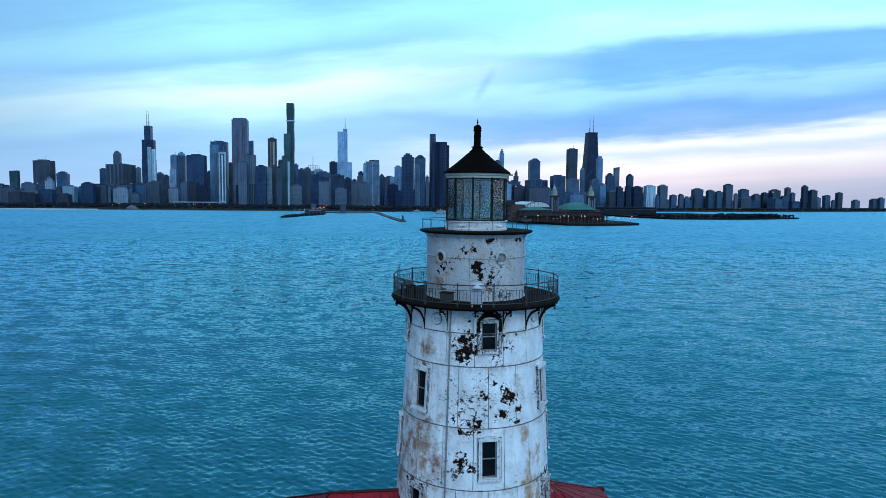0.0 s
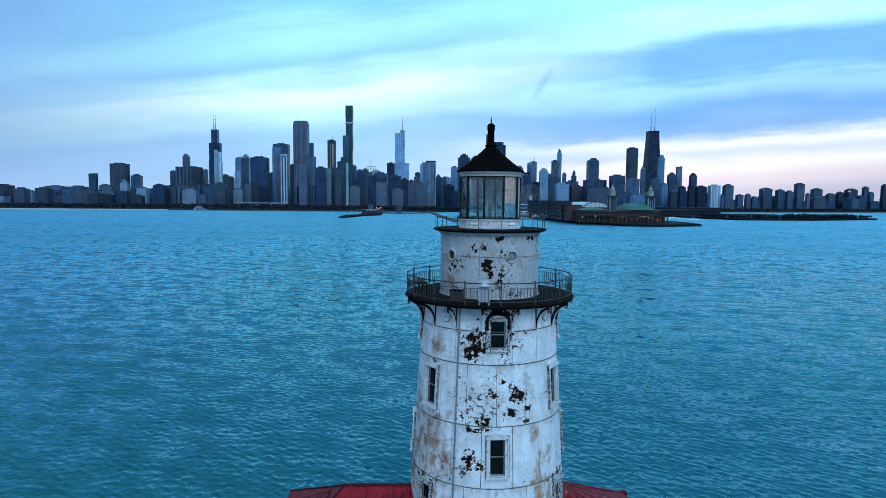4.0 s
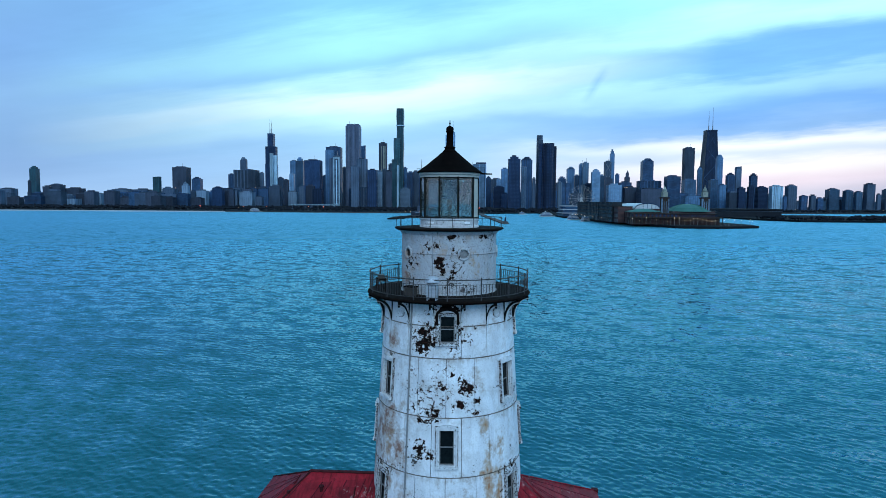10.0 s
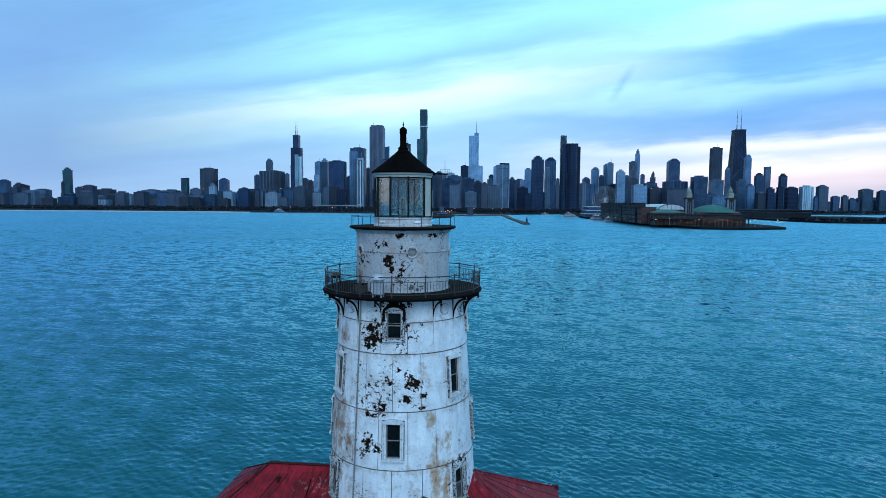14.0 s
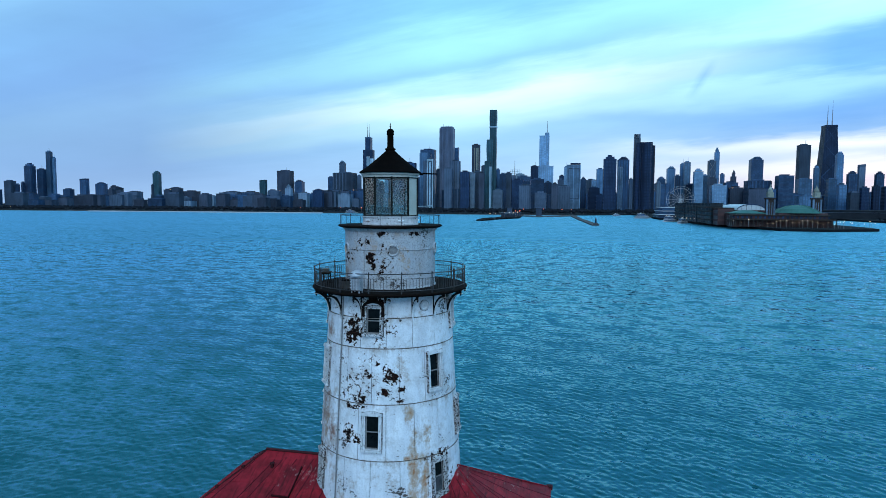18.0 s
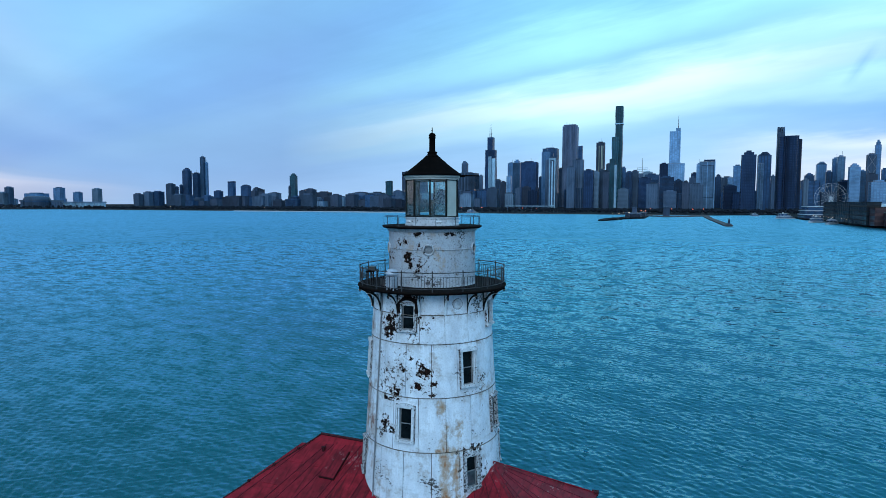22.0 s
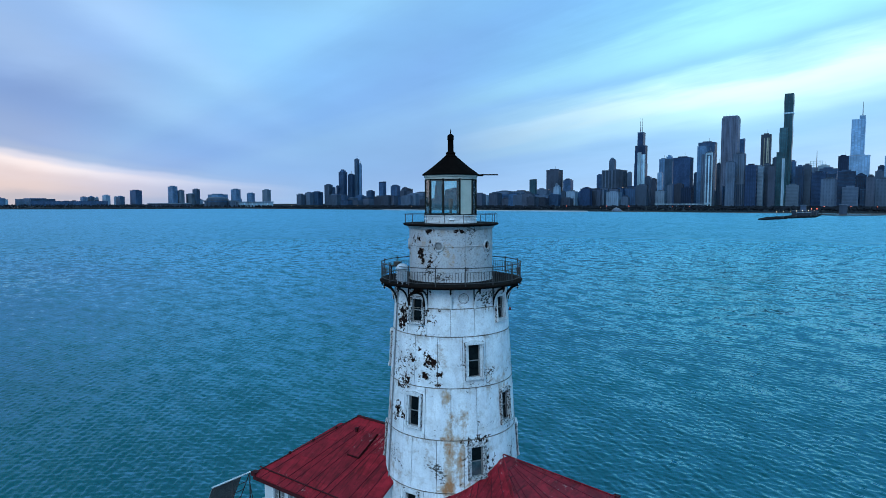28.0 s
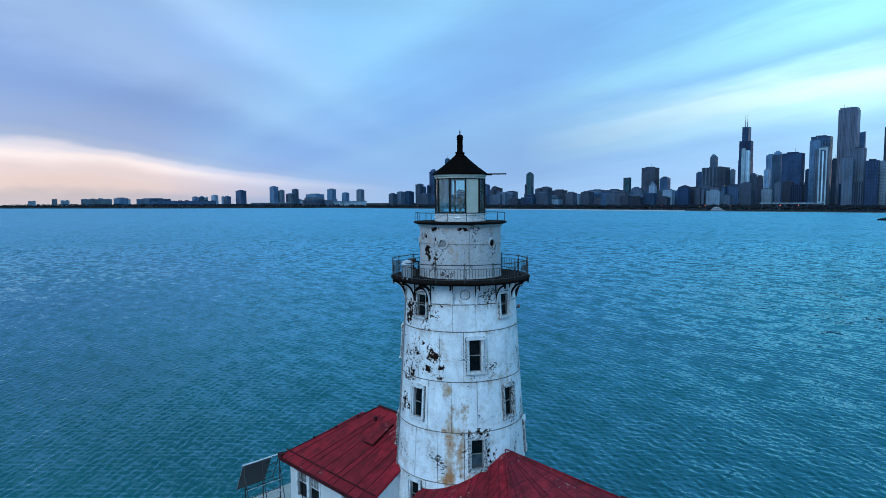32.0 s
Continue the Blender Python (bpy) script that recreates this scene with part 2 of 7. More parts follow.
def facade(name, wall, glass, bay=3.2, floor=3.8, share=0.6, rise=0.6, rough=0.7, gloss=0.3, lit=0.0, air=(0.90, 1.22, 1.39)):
    """A far facade: storeys and bays of windows, weathered, a lit one here and there; air tints it for distance haze.
    """
    m, nt, p, co = begin(name)
    s = nd(nt, "ShaderNodeSeparateXYZ", i0=co)
    rnd = nd(nt, "ShaderNodeObjectInfo").outputs["Random"]
    along = maths(nt, "DIVIDE", maths(nt, "ADD", s.outputs[0], s.outputs[1]), maths(nt, "MULTIPLY", mapped(nt, maths(nt, "FRACT", maths(nt, "MULTIPLY", rnd, 5.1)), 0.0, 1.0, 0.7, 1.5), bay))
    ribbed = maths(nt, "GREATER_THAN", maths(nt, "FRACT", maths(nt, "MULTIPLY", rnd, 7.3)), 0.68)
    banded = maths(nt, "GREATER_THAN", maths(nt, "FRACT", maths(nt, "MULTIPLY", rnd, 13.7)), 0.75)
    up = maths(nt, "DIVIDE", s.outputs[2], floor)
    fa, fu = maths(nt, "FRACT", along), maths(nt, "FRACT", up)
    win = maths(nt, "MULTIPLY", maths(nt, "LESS_THAN", fa, mapped(nt, banded, 0, 1, share, 0.985)), maths(nt, "LESS_THAN", fu, mapped(nt, ribbed, 0, 1, rise, 0.96)))
    cell = nd(nt, "ShaderNodeCombineXYZ", i0=maths(nt, "FLOOR", along), i1=maths(nt, "FLOOR", up)).outputs[0]
    wn = nd(nt, "ShaderNodeTexWhiteNoise", i0=cell).outputs[0]
    n1 = nd(nt, "ShaderNodeTexNoise", Vector=nd(nt, "ShaderNodeMapping", i0=co, i3=(1, 1, 0.35)).outputs[0], Scale=0.045, Detail=5.0).outputs[0]
    g = blend(nt, mapped(nt, wn, 0, 1, 0.0, 0.55), rgb(glass), rgb([c * 2.0 for c in glass]))
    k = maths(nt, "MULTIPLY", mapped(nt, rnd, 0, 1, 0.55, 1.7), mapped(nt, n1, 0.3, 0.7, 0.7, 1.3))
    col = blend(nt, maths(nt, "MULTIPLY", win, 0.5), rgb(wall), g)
    # air: blue tint multiplied into wall and glass in place of distance haze
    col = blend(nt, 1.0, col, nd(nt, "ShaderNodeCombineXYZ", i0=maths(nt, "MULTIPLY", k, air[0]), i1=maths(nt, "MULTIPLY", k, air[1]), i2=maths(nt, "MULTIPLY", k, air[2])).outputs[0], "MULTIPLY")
    plug(nt, p, "Base Color", col)
    plug(nt, p, "Roughness", mapped(nt, win, 0, 1, rough, gloss))
    p.inputs["Specular IOR Level"].default_value = 0.15
    if lit:
        on = maths(nt, "MULTIPLY", maths(nt, "GREATER_THAN", wn, 1.0 - lit), win)
        p.inputs["Emission Color"].default_value = (1.0, 0.72, 0.42, 1)
        plug(nt, p, "Emission Strength", maths(nt, "MULTIPLY", on, 0.9))
    return m


def glow(name, c, strength):
    m, nt, p, co = begin(name)
    p.inputs["Base Color"].default_value = rgb(c)
    p.inputs["Emission Color"].default_value = rgb(c)
    p.inputs["Emission Strength"].default_value = strength
    return m


def on_tower(bearing, z, proud=0.0):
    r = tower_radius(z) + proud
    a = radians(bearing)
    return (r * math.sin(a), -r * math.cos(a), z)


def tower_radius(z):
    return 2.79 + 0.064 * (20.1 - z) if z < 21.05 else 2.04


def peeling(name, centres, stains, runs, joints=(), base=(0.80, 0.82, 0.85), flecks=1.17, cloud=0.65, specks=1.6, grime=0.2):
    """White paint on iron: peeled through to rust in patches, stained brown, rust running down from the joints."""
    m, nt, p, co = begin(name)
    n1 = nd(nt, "ShaderNodeTexNoise", Vector=co, Scale=5.6, Detail=7.0, Roughness=0.63).outputs[0]
    n2 = nd(nt, "ShaderNodeTexNoise", Vector=co, Scale=17.0, Detail=6.0, Roughness=0.65).outputs[0]
    n3 = nd(nt, "ShaderNodeTexNoise", Vector=nd(nt, "ShaderNodeMapping", i0=co, i3=(1, 1, 0.22)).outputs[0], Scale=2.2, Detail=6.0, Roughness=0.65).outputs[0]
    n4 = nd(nt, "ShaderNodeTexNoise", Vector=co, Scale=0.9, Detail=4.0).outputs[0]
    n5 = nd(nt, "ShaderNodeTexNoise", Vector=nd(nt, "ShaderNodeMapping", i0=co, i1=(7, 3, 5)).outputs[0], Scale=2.4, Detail=10.0, Roughness=0.72).outputs[0]
    z = nd(nt, "ShaderNodeSeparateXYZ", i0=co).outputs[2]

    def near(at, rad, tall, soft):
        d = nd(nt, "ShaderNodeVectorMath", op="SUBTRACT", i0=co, i1=at).outputs[0]
        d = nd(nt, "ShaderNodeVectorMath", op="MULTIPLY", i0=d, i1=(1.0, 1.0, 1.0 / tall)).outputs[0]
        f = mapped(nt, nd(nt, "ShaderNodeVectorMath", op="LENGTH", i0=d).outputs["Value"], 0.0, rad, 1.0, 0.0)
        return maths(nt, "POWER", f, soft)

    def gather(spots, soft):
        total = 0.0
        for at, rad, tall, amount in spots:
            v = maths(nt, "MULTIPLY", near(at, rad, tall, soft), amount)
            total = v if total == 0.0 else maths(nt, "MAXIMUM", total, v)
        return total

    rough_edge = maths(nt, "MULTIPLY_ADD", n2, 0.5, maths(nt, "MULTIPLY", n1, 1.5))
    edge = maths(nt, "ADD", maths(nt, "SUBTRACT", rough_edge, 0.615), gather(centres, 0.35))
    bare = mapped(nt, edge, 0.70, 0.708)
    rim = mapped(nt, edge, 0.63, 0.71)
    # weathered white, clouded and streaked with grey and faint brown
    white = blend(nt, mapped(nt, n3, 0.35, 0.7), rgb(base), rgb([base[0] * 0.78, base[1] * 0.79, base[2] * 0.82]))
    white = blend(nt, mapped(nt, n4, 0.42, 0.72, 0.0, 0.5), white, (0.44, 0.44, 0.45, 1))
    white = blend(nt, mapped(nt, n5, 0.49, 0.68, 0.0, cloud), white, (0.40, 0.37, 0.35, 1))
    drip = nd(nt, "ShaderNodeTexNoise", Vector=nd(nt, "ShaderNodeMapping", i0=co, i3=(1, 1, 0.09)).outputs[0], Scale=9.0, Detail=5.0, Roughness=0.7).outputs[0]
    white = blend(nt, mapped(nt, drip, 0.58, 0.74, 0.0, 0.42), white, (0.30, 0.26, 0.23, 1))
    seam = 0.0
    for h in joints:
        v = maths(nt, "MULTIPLY", mapped(nt, z, h - 0.42, h - 0.01), maths(nt, "LESS_THAN", z, h))
        v = maths(nt, "MAXIMUM", v, maths(nt, "MULTIPLY", mapped(nt, z, h + 0.10, h), maths(nt, "GREATER_THAN", z, h)))
        seam = v if seam == 0.0 else maths(nt, "MAXIMUM", seam, v)
    if joints:
        f = maths(nt, "MULTIPLY", maths(nt, "POWER", seam, 2.0), mapped(nt, maths(nt, "MULTIPLY_ADD", n5, 0.6, maths(nt, "MULTIPLY", drip, 0.5)), 0.50, 0.68))
        white = blend(nt, maths(nt, "MULTIPLY", f, 0.8), white, (0.24, 0.15, 0.095, 1))
    fleck = nd(nt, "ShaderNodeTexNoise", Vector=nd(nt, "ShaderNodeMapping", i0=co, i3=(0.8, 0.8, 1.4)).outputs[0], Scale=10.0, Detail=3.0, Roughness=0.6).outputs[0]
    white = blend(nt, mapped(nt, maths(nt, "MULTIPLY_ADD", n4, 1.1, maths(nt, "MULTIPLY", fleck, 0.8)), flecks, flecks + 0.008, 0.0, 0.95), white, (0.03, 0.02, 0.016, 1))
    # fine grey grime and small dark specks
    white = blend(nt, mapped(nt, n2, 0.46, 0.64, 0.0, grime), white, (0.20, 0.195, 0.20, 1))
    tiny = nd(nt, "ShaderNodeTexNoise", Vector=nd(nt, "ShaderNodeMapping", i0=co, i1=(3, 9, 1), i3=(0.7, 0.7, 1.3)).outputs[0], Scale=22.0, Detail=2.0, Roughness=0.5).outputs[0]
    white = blend(nt, mapped(nt, maths(nt, "MULTIPLY_ADD", n1, 0.7, tiny), specks, specks + 0.02, 0.0, 0.85), white, (0.05, 0.042, 0.04, 1))
    # broad brown stain, mottled: tan where thin, red-brown where thick
    f = maths(nt, "ADD", maths(nt, "SUBTRACT", maths(nt, "MULTIPLY_ADD", n5, 1.5, maths(nt, "MULTIPLY", n3, 0.5)), 1.0), gather(stains, 0.5))
    white = blend(nt, mapped(nt, f, 0.22, 0.42, 0.0, 0.62), white, (0.37, 0.28, 0.225, 1))
    white = blend(nt, mapped(nt, f, 0.42, 0.56, 0.0, 0.85), white, (0.25, 0.115, 0.08, 1))
    white = blend(nt, maths(nt, "MULTIPLY", mapped(nt, f, 0.48, 0.62), mapped(nt, n2, 0.52, 0.6, 0.0, 0.7)), white, (0.10, 0.055, 0.04, 1))
    # rust running down
    f = maths(nt, "ADD", maths(nt, "SUBTRACT", maths(nt, "MULTIPLY_ADD", n3, 0.9, maths(nt, "MULTIPLY", n1, 0.9)), 0.9), gather(runs, 0.6))
    white = blend(nt, mapped(nt, f, 0.20, 0.40, 0.0, 0.75), white, (0.38, 0.25, 0.15, 1))
    white = blend(nt, mapped(nt, f, 0.42, 0.60, 0.0, 0.9), white, (0.34, 0.13, 0.04, 1))
    col = blend(nt, maths(nt, "MULTIPLY", rim, 0.6), white, (0.30, 0.19, 0.13, 1))
    rust = blend(nt, mapped(nt, n2, 0.48, 0.66), (0.006, 0.005, 0.005, 1), (0.048, 0.017, 0.011, 1))
    col = blend(nt, bare, col, rust)
    plug(nt, p, "Base Color", col)
    plug(nt, p, "Roughness", mapped(nt, bare, 0, 1, 0.55, 0.9))
    plug(nt, p, "Specular IOR Level", mapped(nt, bare, 0, 1, 0.35, 0.04))
    h = maths(nt, "MULTIPLY_ADD", bare, -0.6, maths(nt, "MULTIPLY", n2, 0.4))
    plug(nt, p, "Normal", nd(nt, "ShaderNodeBump", Strength=0.35, Distance=0.02, Height=h).outputs[0])
    return m


def roof_red(name):
    """Faded red paint on sheet roofing: darker weathered fields, pale chalky scuffs and small chips."""
    m, nt, p, co = begin(name)
    n1 = nd(nt, "ShaderNodeTexNoise", Vector=co, Scale=1.7, Detail=7.0, Roughness=0.65).outputs[0]
    n2 = nd(nt, "ShaderNodeTexNoise", Vector=co, Scale=7.0, Detail=7.0, Roughness=0.7).outputs[0]
    sc = nd(nt, "ShaderNodeTexNoise", Vector=nd(nt, "ShaderNodeMapping", i0=co, i3=(1.6, 0.8, 1.0)).outputs[0], Scale=4.4, Detail=8.0, Roughness=0.7).outputs[0]
    zone = nd(nt, "ShaderNodeTexNoise", Vector=co, Scale=0.45, Detail=3.0).outputs[0]
    rnd = nd(nt, "ShaderNodeObjectInfo").outputs["Random"]
    c = blend(nt, mapped(nt, n1, 0.35, 0.65), (0.165, 0.009, 0.014, 1), (0.36, 0.017, 0.029, 1))
    c = blend(nt, mapped(nt, rnd, 0, 1, 0, 0.5), c, (0.095, 0.010, 0.016, 1))
    c = blend(nt, mapped(nt, n2, 0.54, 0.70, 0, 0.5), c, (0.24, 0.032, 0.038, 1))
    c = blend(nt, mapped(nt, n2, 0.44, 0.34, 0, 0.55), c, (0.045, 0.008, 0.010, 1))
    streak = nd(nt, "ShaderNodeTexNoise", Vector=nd(nt, "ShaderNodeMapping", i0=co, i3=(7.0, 0.7, 0.7)).outputs[0], Scale=1.0, Detail=6.0, Roughness=0.65).outputs[0]
    c = blend(nt, mapped(nt, streak, 0.50, 0.66, 0, 0.75), c, (0.045, 0.008, 0.009, 1))
    scuff = maths(nt, "MULTIPLY_ADD", zone, 0.55, sc)
    c = blend(nt, mapped(nt, scuff, 0.955, 0.975, 0, 0.55), c, (0.36, 0.24, 0.23, 1))
    c = blend(nt, mapped(nt, sc, 0.31, 0.27, 0, 0.8), c, (0.035, 0.012, 0.011, 1))
    plug(nt, p, "Base Color", c)
    p.inputs["Specular IOR Level"].default_value = 0.1
    plug(nt, p, "Roughness", mapped(nt, n2, 0.3, 0.7, 0.42, 0.66))
    plug(nt, p, "Normal", nd(nt, "ShaderNodeBump", Strength=0.4, Distance=0.03, Height=maths(nt, "MULTIPLY_ADD", n1, 0.6, maths(nt, "MULTIPLY", n2, 0.4))).outputs[0])
    return m


def clear_glass(name, tint, dirt=0.12):
    m, nt, p, co = begin(name)
    n1 = nd(nt, "ShaderNodeTexNoise", Vector=co, Scale=3.0, Detail=6.0, Roughness=0.65).outputs[0]
    out = [n for n in nt.nodes if n.bl_idname == "ShaderNodeOutputMaterial"][0]
    p.inputs["Base Color"].default_value = (0.38, 0.47, 0.48, 1)
    p.inputs["Roughness"].default_value = 0.5
    tr = nd(nt, "ShaderNodeBsdfTransparent", i0=rgb(tint)).outputs[0]
    gl = nd(nt, "ShaderNodeBsdfGlossy", i0=(1, 1, 1, 1), i1=0.03).outputs[0]
    fr = nd(nt, "ShaderNodeFresnel", i0=1.4).outputs[0]
    a = nd(nt, "ShaderNodeMixShader", i0=fr, i1=tr, i2=gl).outputs[0]
    d = nd(nt, "ShaderNodeMixShader", i0=mapped(nt, n1, 0.4, 0.75, dirt * 0.4, dirt * 1.8), i1=a, i2=p.outputs[0]).outputs[0]
    nt.links.new(d, out.inputs[0])
    return m


def lake(name):
    """Teal lake: the swell is in the mesh, the small ripples tilt the surface at three sizes."""
    m, nt, p, co = begin(name)

    wind, crest = (math.sin(WIND), math.cos(WIND), 0.0), (math.cos(WIND), -math.sin(WIND), 0.0)

    def ripple(length, wide, detail, k):
        """Slopes of short waves: mostly along the wind, crests a few lengths wide."""
        u = nd(nt, "ShaderNodeVectorMath", op="DOT_PRODUCT", i0=co, i1=crest).outputs["Value"]
        v = nd(nt, "ShaderNodeVectorMath", op="DOT_PRODUCT", i0=co, i1=wind).outputs["Value"]
        q = nd(nt, "ShaderNodeCombineXYZ", i0=maths(nt, "DIVIDE", u, length * wide), i1=maths(nt, "DIVIDE", v, length), i2=length).outputs[0]
        c = nd(nt, "ShaderNodeSeparateColor", i0=nd(nt, "ShaderNodeTexNoise", Vector=q, Scale=1.0, Detail=detail, Roughness=0.5).outputs[1])
        a, b = maths(nt, "SUBTRACT", c.outputs[0], 0.5), maths(nt, "MULTIPLY", maths(nt, "SUBTRACT", c.outputs[1], 0.5), 0.4)
        x = maths(nt, "ADD", maths(nt, "MULTIPLY", a, k * wind[0]), maths(nt, "MULTIPLY", b, k * crest[0]))
        y = maths(nt, "ADD", maths(nt, "MULTIPLY", a, k * wind[1]), maths(nt, "MULTIPLY", b, k * crest[1]))
        return nd(nt, "ShaderNodeCombineXYZ", i0=x, i1=y).outputs[0]

    def add(a, b):
        return nd(nt, "ShaderNodeVectorMath", op="ADD", i0=a, i1=b).outputs[0]

    big = nd(nt, "ShaderNodeTexNoise", Vector=nd(nt, "ShaderNodeMapping", i0=co, i2=(0, 0, 0.35), i3=(1.0, 2.2, 1)).outputs[0], Scale=0.010, Detail=4.0).outputs[0]
    away = nd(nt, "ShaderNodeVectorMath", op="LENGTH", i0=co).outputs["Value"]
    fine, broad = add(ripple(0.8, 1.4, 2.0, RIPPLE[0]), ripple(0.3, 1.3, 3.0, RIPPLE[1])), add(ripple(2.4, 1.7, 2.0, RIPPLE[2]), ripple(6.0, 2.0, 2.0, RIPPLE[3]))
    fine = nd(nt, "ShaderNodeVectorMath", op="SCALE", i0=fine, Scale=mapped(nt, away, 25.0, 110.0, 0.72, 1.0)).outputs[0]
    broad = nd(nt, "ShaderNodeVectorMath", op="SCALE", i0=broad, Scale=mapped(nt, away, 60.0, 220.0, 1.35, 1.9)).outputs[0]
    tilt = add(fine, broad)
    gust = maths(nt, "MULTIPLY", mapped(nt, big, 0.3, 0.7, 0.75, 1.25), mapped(nt, away, 80.0, 400.0, 1.0, 1.7))
    tilt = nd(nt, "ShaderNodeVectorMath", op="MULTIPLY", i0=tilt, i1=nd(nt, "ShaderNodeCombineXYZ", i0=gust, i1=gust, i2=0.0).outputs[0]).outputs[0]
    face = nd(nt, "ShaderNodeNewGeometry").outputs["Normal"]
    up = nd(nt, "ShaderNodeVectorMath", op="NORMALIZE", i0=add(add(face, tilt), nd(nt, "ShaderNodeVectorMath", op="SCALE", i0=WIND_LEAN, Scale=mapped(nt, away, 60.0, 320.0, 0.03, 0.10)).outputs[0])).outputs[0]
    col = blend(nt, mapped(nt, big, 0.35, 0.65), WATER_A, WATER_B)
    matt = nd(nt, "ShaderNodeBsdfDiffuse", i0=col)
    nt.links.new(up, matt.inputs["Normal"])
    body = matt.outputs[0]
    shine = nd(nt, "ShaderNodeBsdfGlossy", i0=WATER_SHINE, i1=mapped(nt, away, 60.0, 400.0, 0.06, 0.28))
    nt.links.new(up, shine.inputs["Normal"])
    fr = nd(nt, "ShaderNodeFresnel", i0=1.48)
    part_tilt = nd(nt, "ShaderNodeVectorMath", op="MULTIPLY", i0=add(tilt, face), i1=(1.45, 1.45, 0.0)).outputs[0]
    flat = nd(nt, "ShaderNodeVectorMath", op="NORMALIZE", i0=add(part_tilt, (0.0, 0.0, 1.0))).outputs[0]
    nt.links.new(flat, fr.inputs["Normal"])
    both = nd(nt, "ShaderNodeMixShader", i0=maths(nt, "MULTIPLY", maths(nt, "POWER", fr.outputs[0], 0.82), mapped(nt, away, 150.0, 800.0, WATER_GLOSS, WATER_GLOSS * 1.2)), i1=body, i2=shine.outputs[0]).outputs[0]
    out = [n for n in nt.nodes if n.bl_idname == "ShaderNodeOutputMaterial"][0]
    nt.links.new(both, out.inputs[0])
    nt.nodes.remove(p)
    return m


WATER_SHINE = (0.34, 0.76, 1.0, 1)
WATER_GLOSS = 0.76
WIND_LEAN = (0.30, -0.95, 0.0)
RIPPLE = (0.38, 0.28, 0.30, 0.14)
WIND = radians(197)
WATER_A, WATER_B = (0.001, 0.058, 0.066, 1), (0.001, 0.083, 0.090, 1)
# patches where the paint has come off, by bearing round the tower (0 is east, growing to the north) and height
PEEL = [(on_tower(-17, 19.45), 0.66, 1.0, 0.36), (on_tower(-20, 19.2), 0.24, 1.6, 0.54), (on_tower(-15.5, 19.3), 0.22, 1.6, 0.54), (on_tower(-18, 19.75), 0.24, 0.8, 0.50), (on_tower(-12.5, 19.6), 0.20, 1.4, 0.46),
        (on_tower(-14, 20.2), 0.50, 1.0, 0.28),
        (on_tower(-8.5, 19.8), 0.26, 3.2, 0.36), (on_tower(12, 19.8), 0.22, 3.0, 0.27), (on_tower(2, 20.72), 0.75, 0.35, 0.46),
        (on_tower(18, 17.55), 0.46, 0.8, 0.45), (on_tower(14, 17.8), 0.30, 1.0, 0.36), (on_tower(-9, 17.35), 0.34, 0.8, 0.38), (on_tower(11, 16.9), 0.34, 0.8, 0.40),
        (on_tower(26, 17.0), 0.30, 0.7, 0.33), (on_tower(-9, 16.6), 0.36, 1.2, 0.37), (on_tower(3, 17.6), 1.1, 1.0, 0.25), (on_tower(24, 16.55), 0.25, 0.6, 0.30),
        (on_tower(-14, 16.28), 0.75, 0.2, 0.40), (on_tower(-18, 15.1), 0.36, 1.3, 0.43), (on_tower(-11, 14.9), 0.28, 1.0, 0.40),
        (on_tower(8, 18.95), 0.35, 0.8, 0.29), (on_tower(21, 19.6), 0.55, 0.9, 0.22), (on_tower(70, 12.6), 0.5, 1.4, 0.24),
        (on_tower(57, 14.0), 0.85, 0.35, 0.36), (on_tower(49, 13.0), 0.28, 3.0, 0.26), (on_tower(66, 13.0), 0.28, 3.0, 0.33), (on_tower(-55, 13.9), 0.8, 0.4, 0.32),
        (on_tower(-20, 16.9), 0.6, 1.6, 0.25), (on_tower(-26, 18.0), 0.3, 4.0, 0.16)]
STAIN = [(on_tower(-58, 15.5), 1.7, 1.3, 0.55), (on_tower(-42, 15.0), 1.0, 1.3, 0.50), (on_tower(-52, 19.2), 0.8, 0.9, 0.42),
         (on_tower(-44, 13.4), 1.1, 1.2, 0.36), (on_tower(-70, 17.0), 1.3, 1.6, 0.36), (on_tower(26, 17.9), 0.75, 1.0, 0.44), (on_tower(-38, 16.5), 0.6, 2.0, 0.34),
         (on_tower(-80, 14.0), 1.6, 2.0, 0.45), (on_tower(46, 15.1), 0.8, 1.0, 0.36), (on_tower(32, 15.8), 0.6, 0.9, 0.28), (on_tower(-20, 12.4), 1.2, 1.3, 0.26), (on_tower(38, 12.8), 0.8, 2.0, 0.36),
         (on_tower(75, 16.6), 1.0, 0.8, 0.3), (on_tower(36, 20.3), 0.9, 0.6, 0.22), (on_tower(10, 13.5), 1.2, 0.9, 0.2)]
RUNS = [(on_tower(31, 11.75), 0.6, 0.6, 0.62), (on_tower(33, 12.6), 0.3, 2.4, 0.5), (on_tower(34.5, 13.4), 0.34, 7.5, 0.57), (on_tower(34.5, 11.9), 0.42, 1.6, 0.66), (on_tower(44, 12.9), 0.36, 3.5, 0.50), (on_tower(36, 14.1), 0.7, 0.5, 0.5),
        (on_tower(33, 16.0), 0.4, 1.2, 0.28), (on_tower(57, 12.2), 0.6, 2.0, 0.30), (on_tower(92, 16.0), 0.4, 5.0, 0.30), (on_tower(47, 14.9), 0.35, 3.0, 0.46), (on_tower(48, 11.9), 0.4, 0.8, 0.5),
        (on_tower(-50, 15.2), 0.7, 2.0, 0.30)]
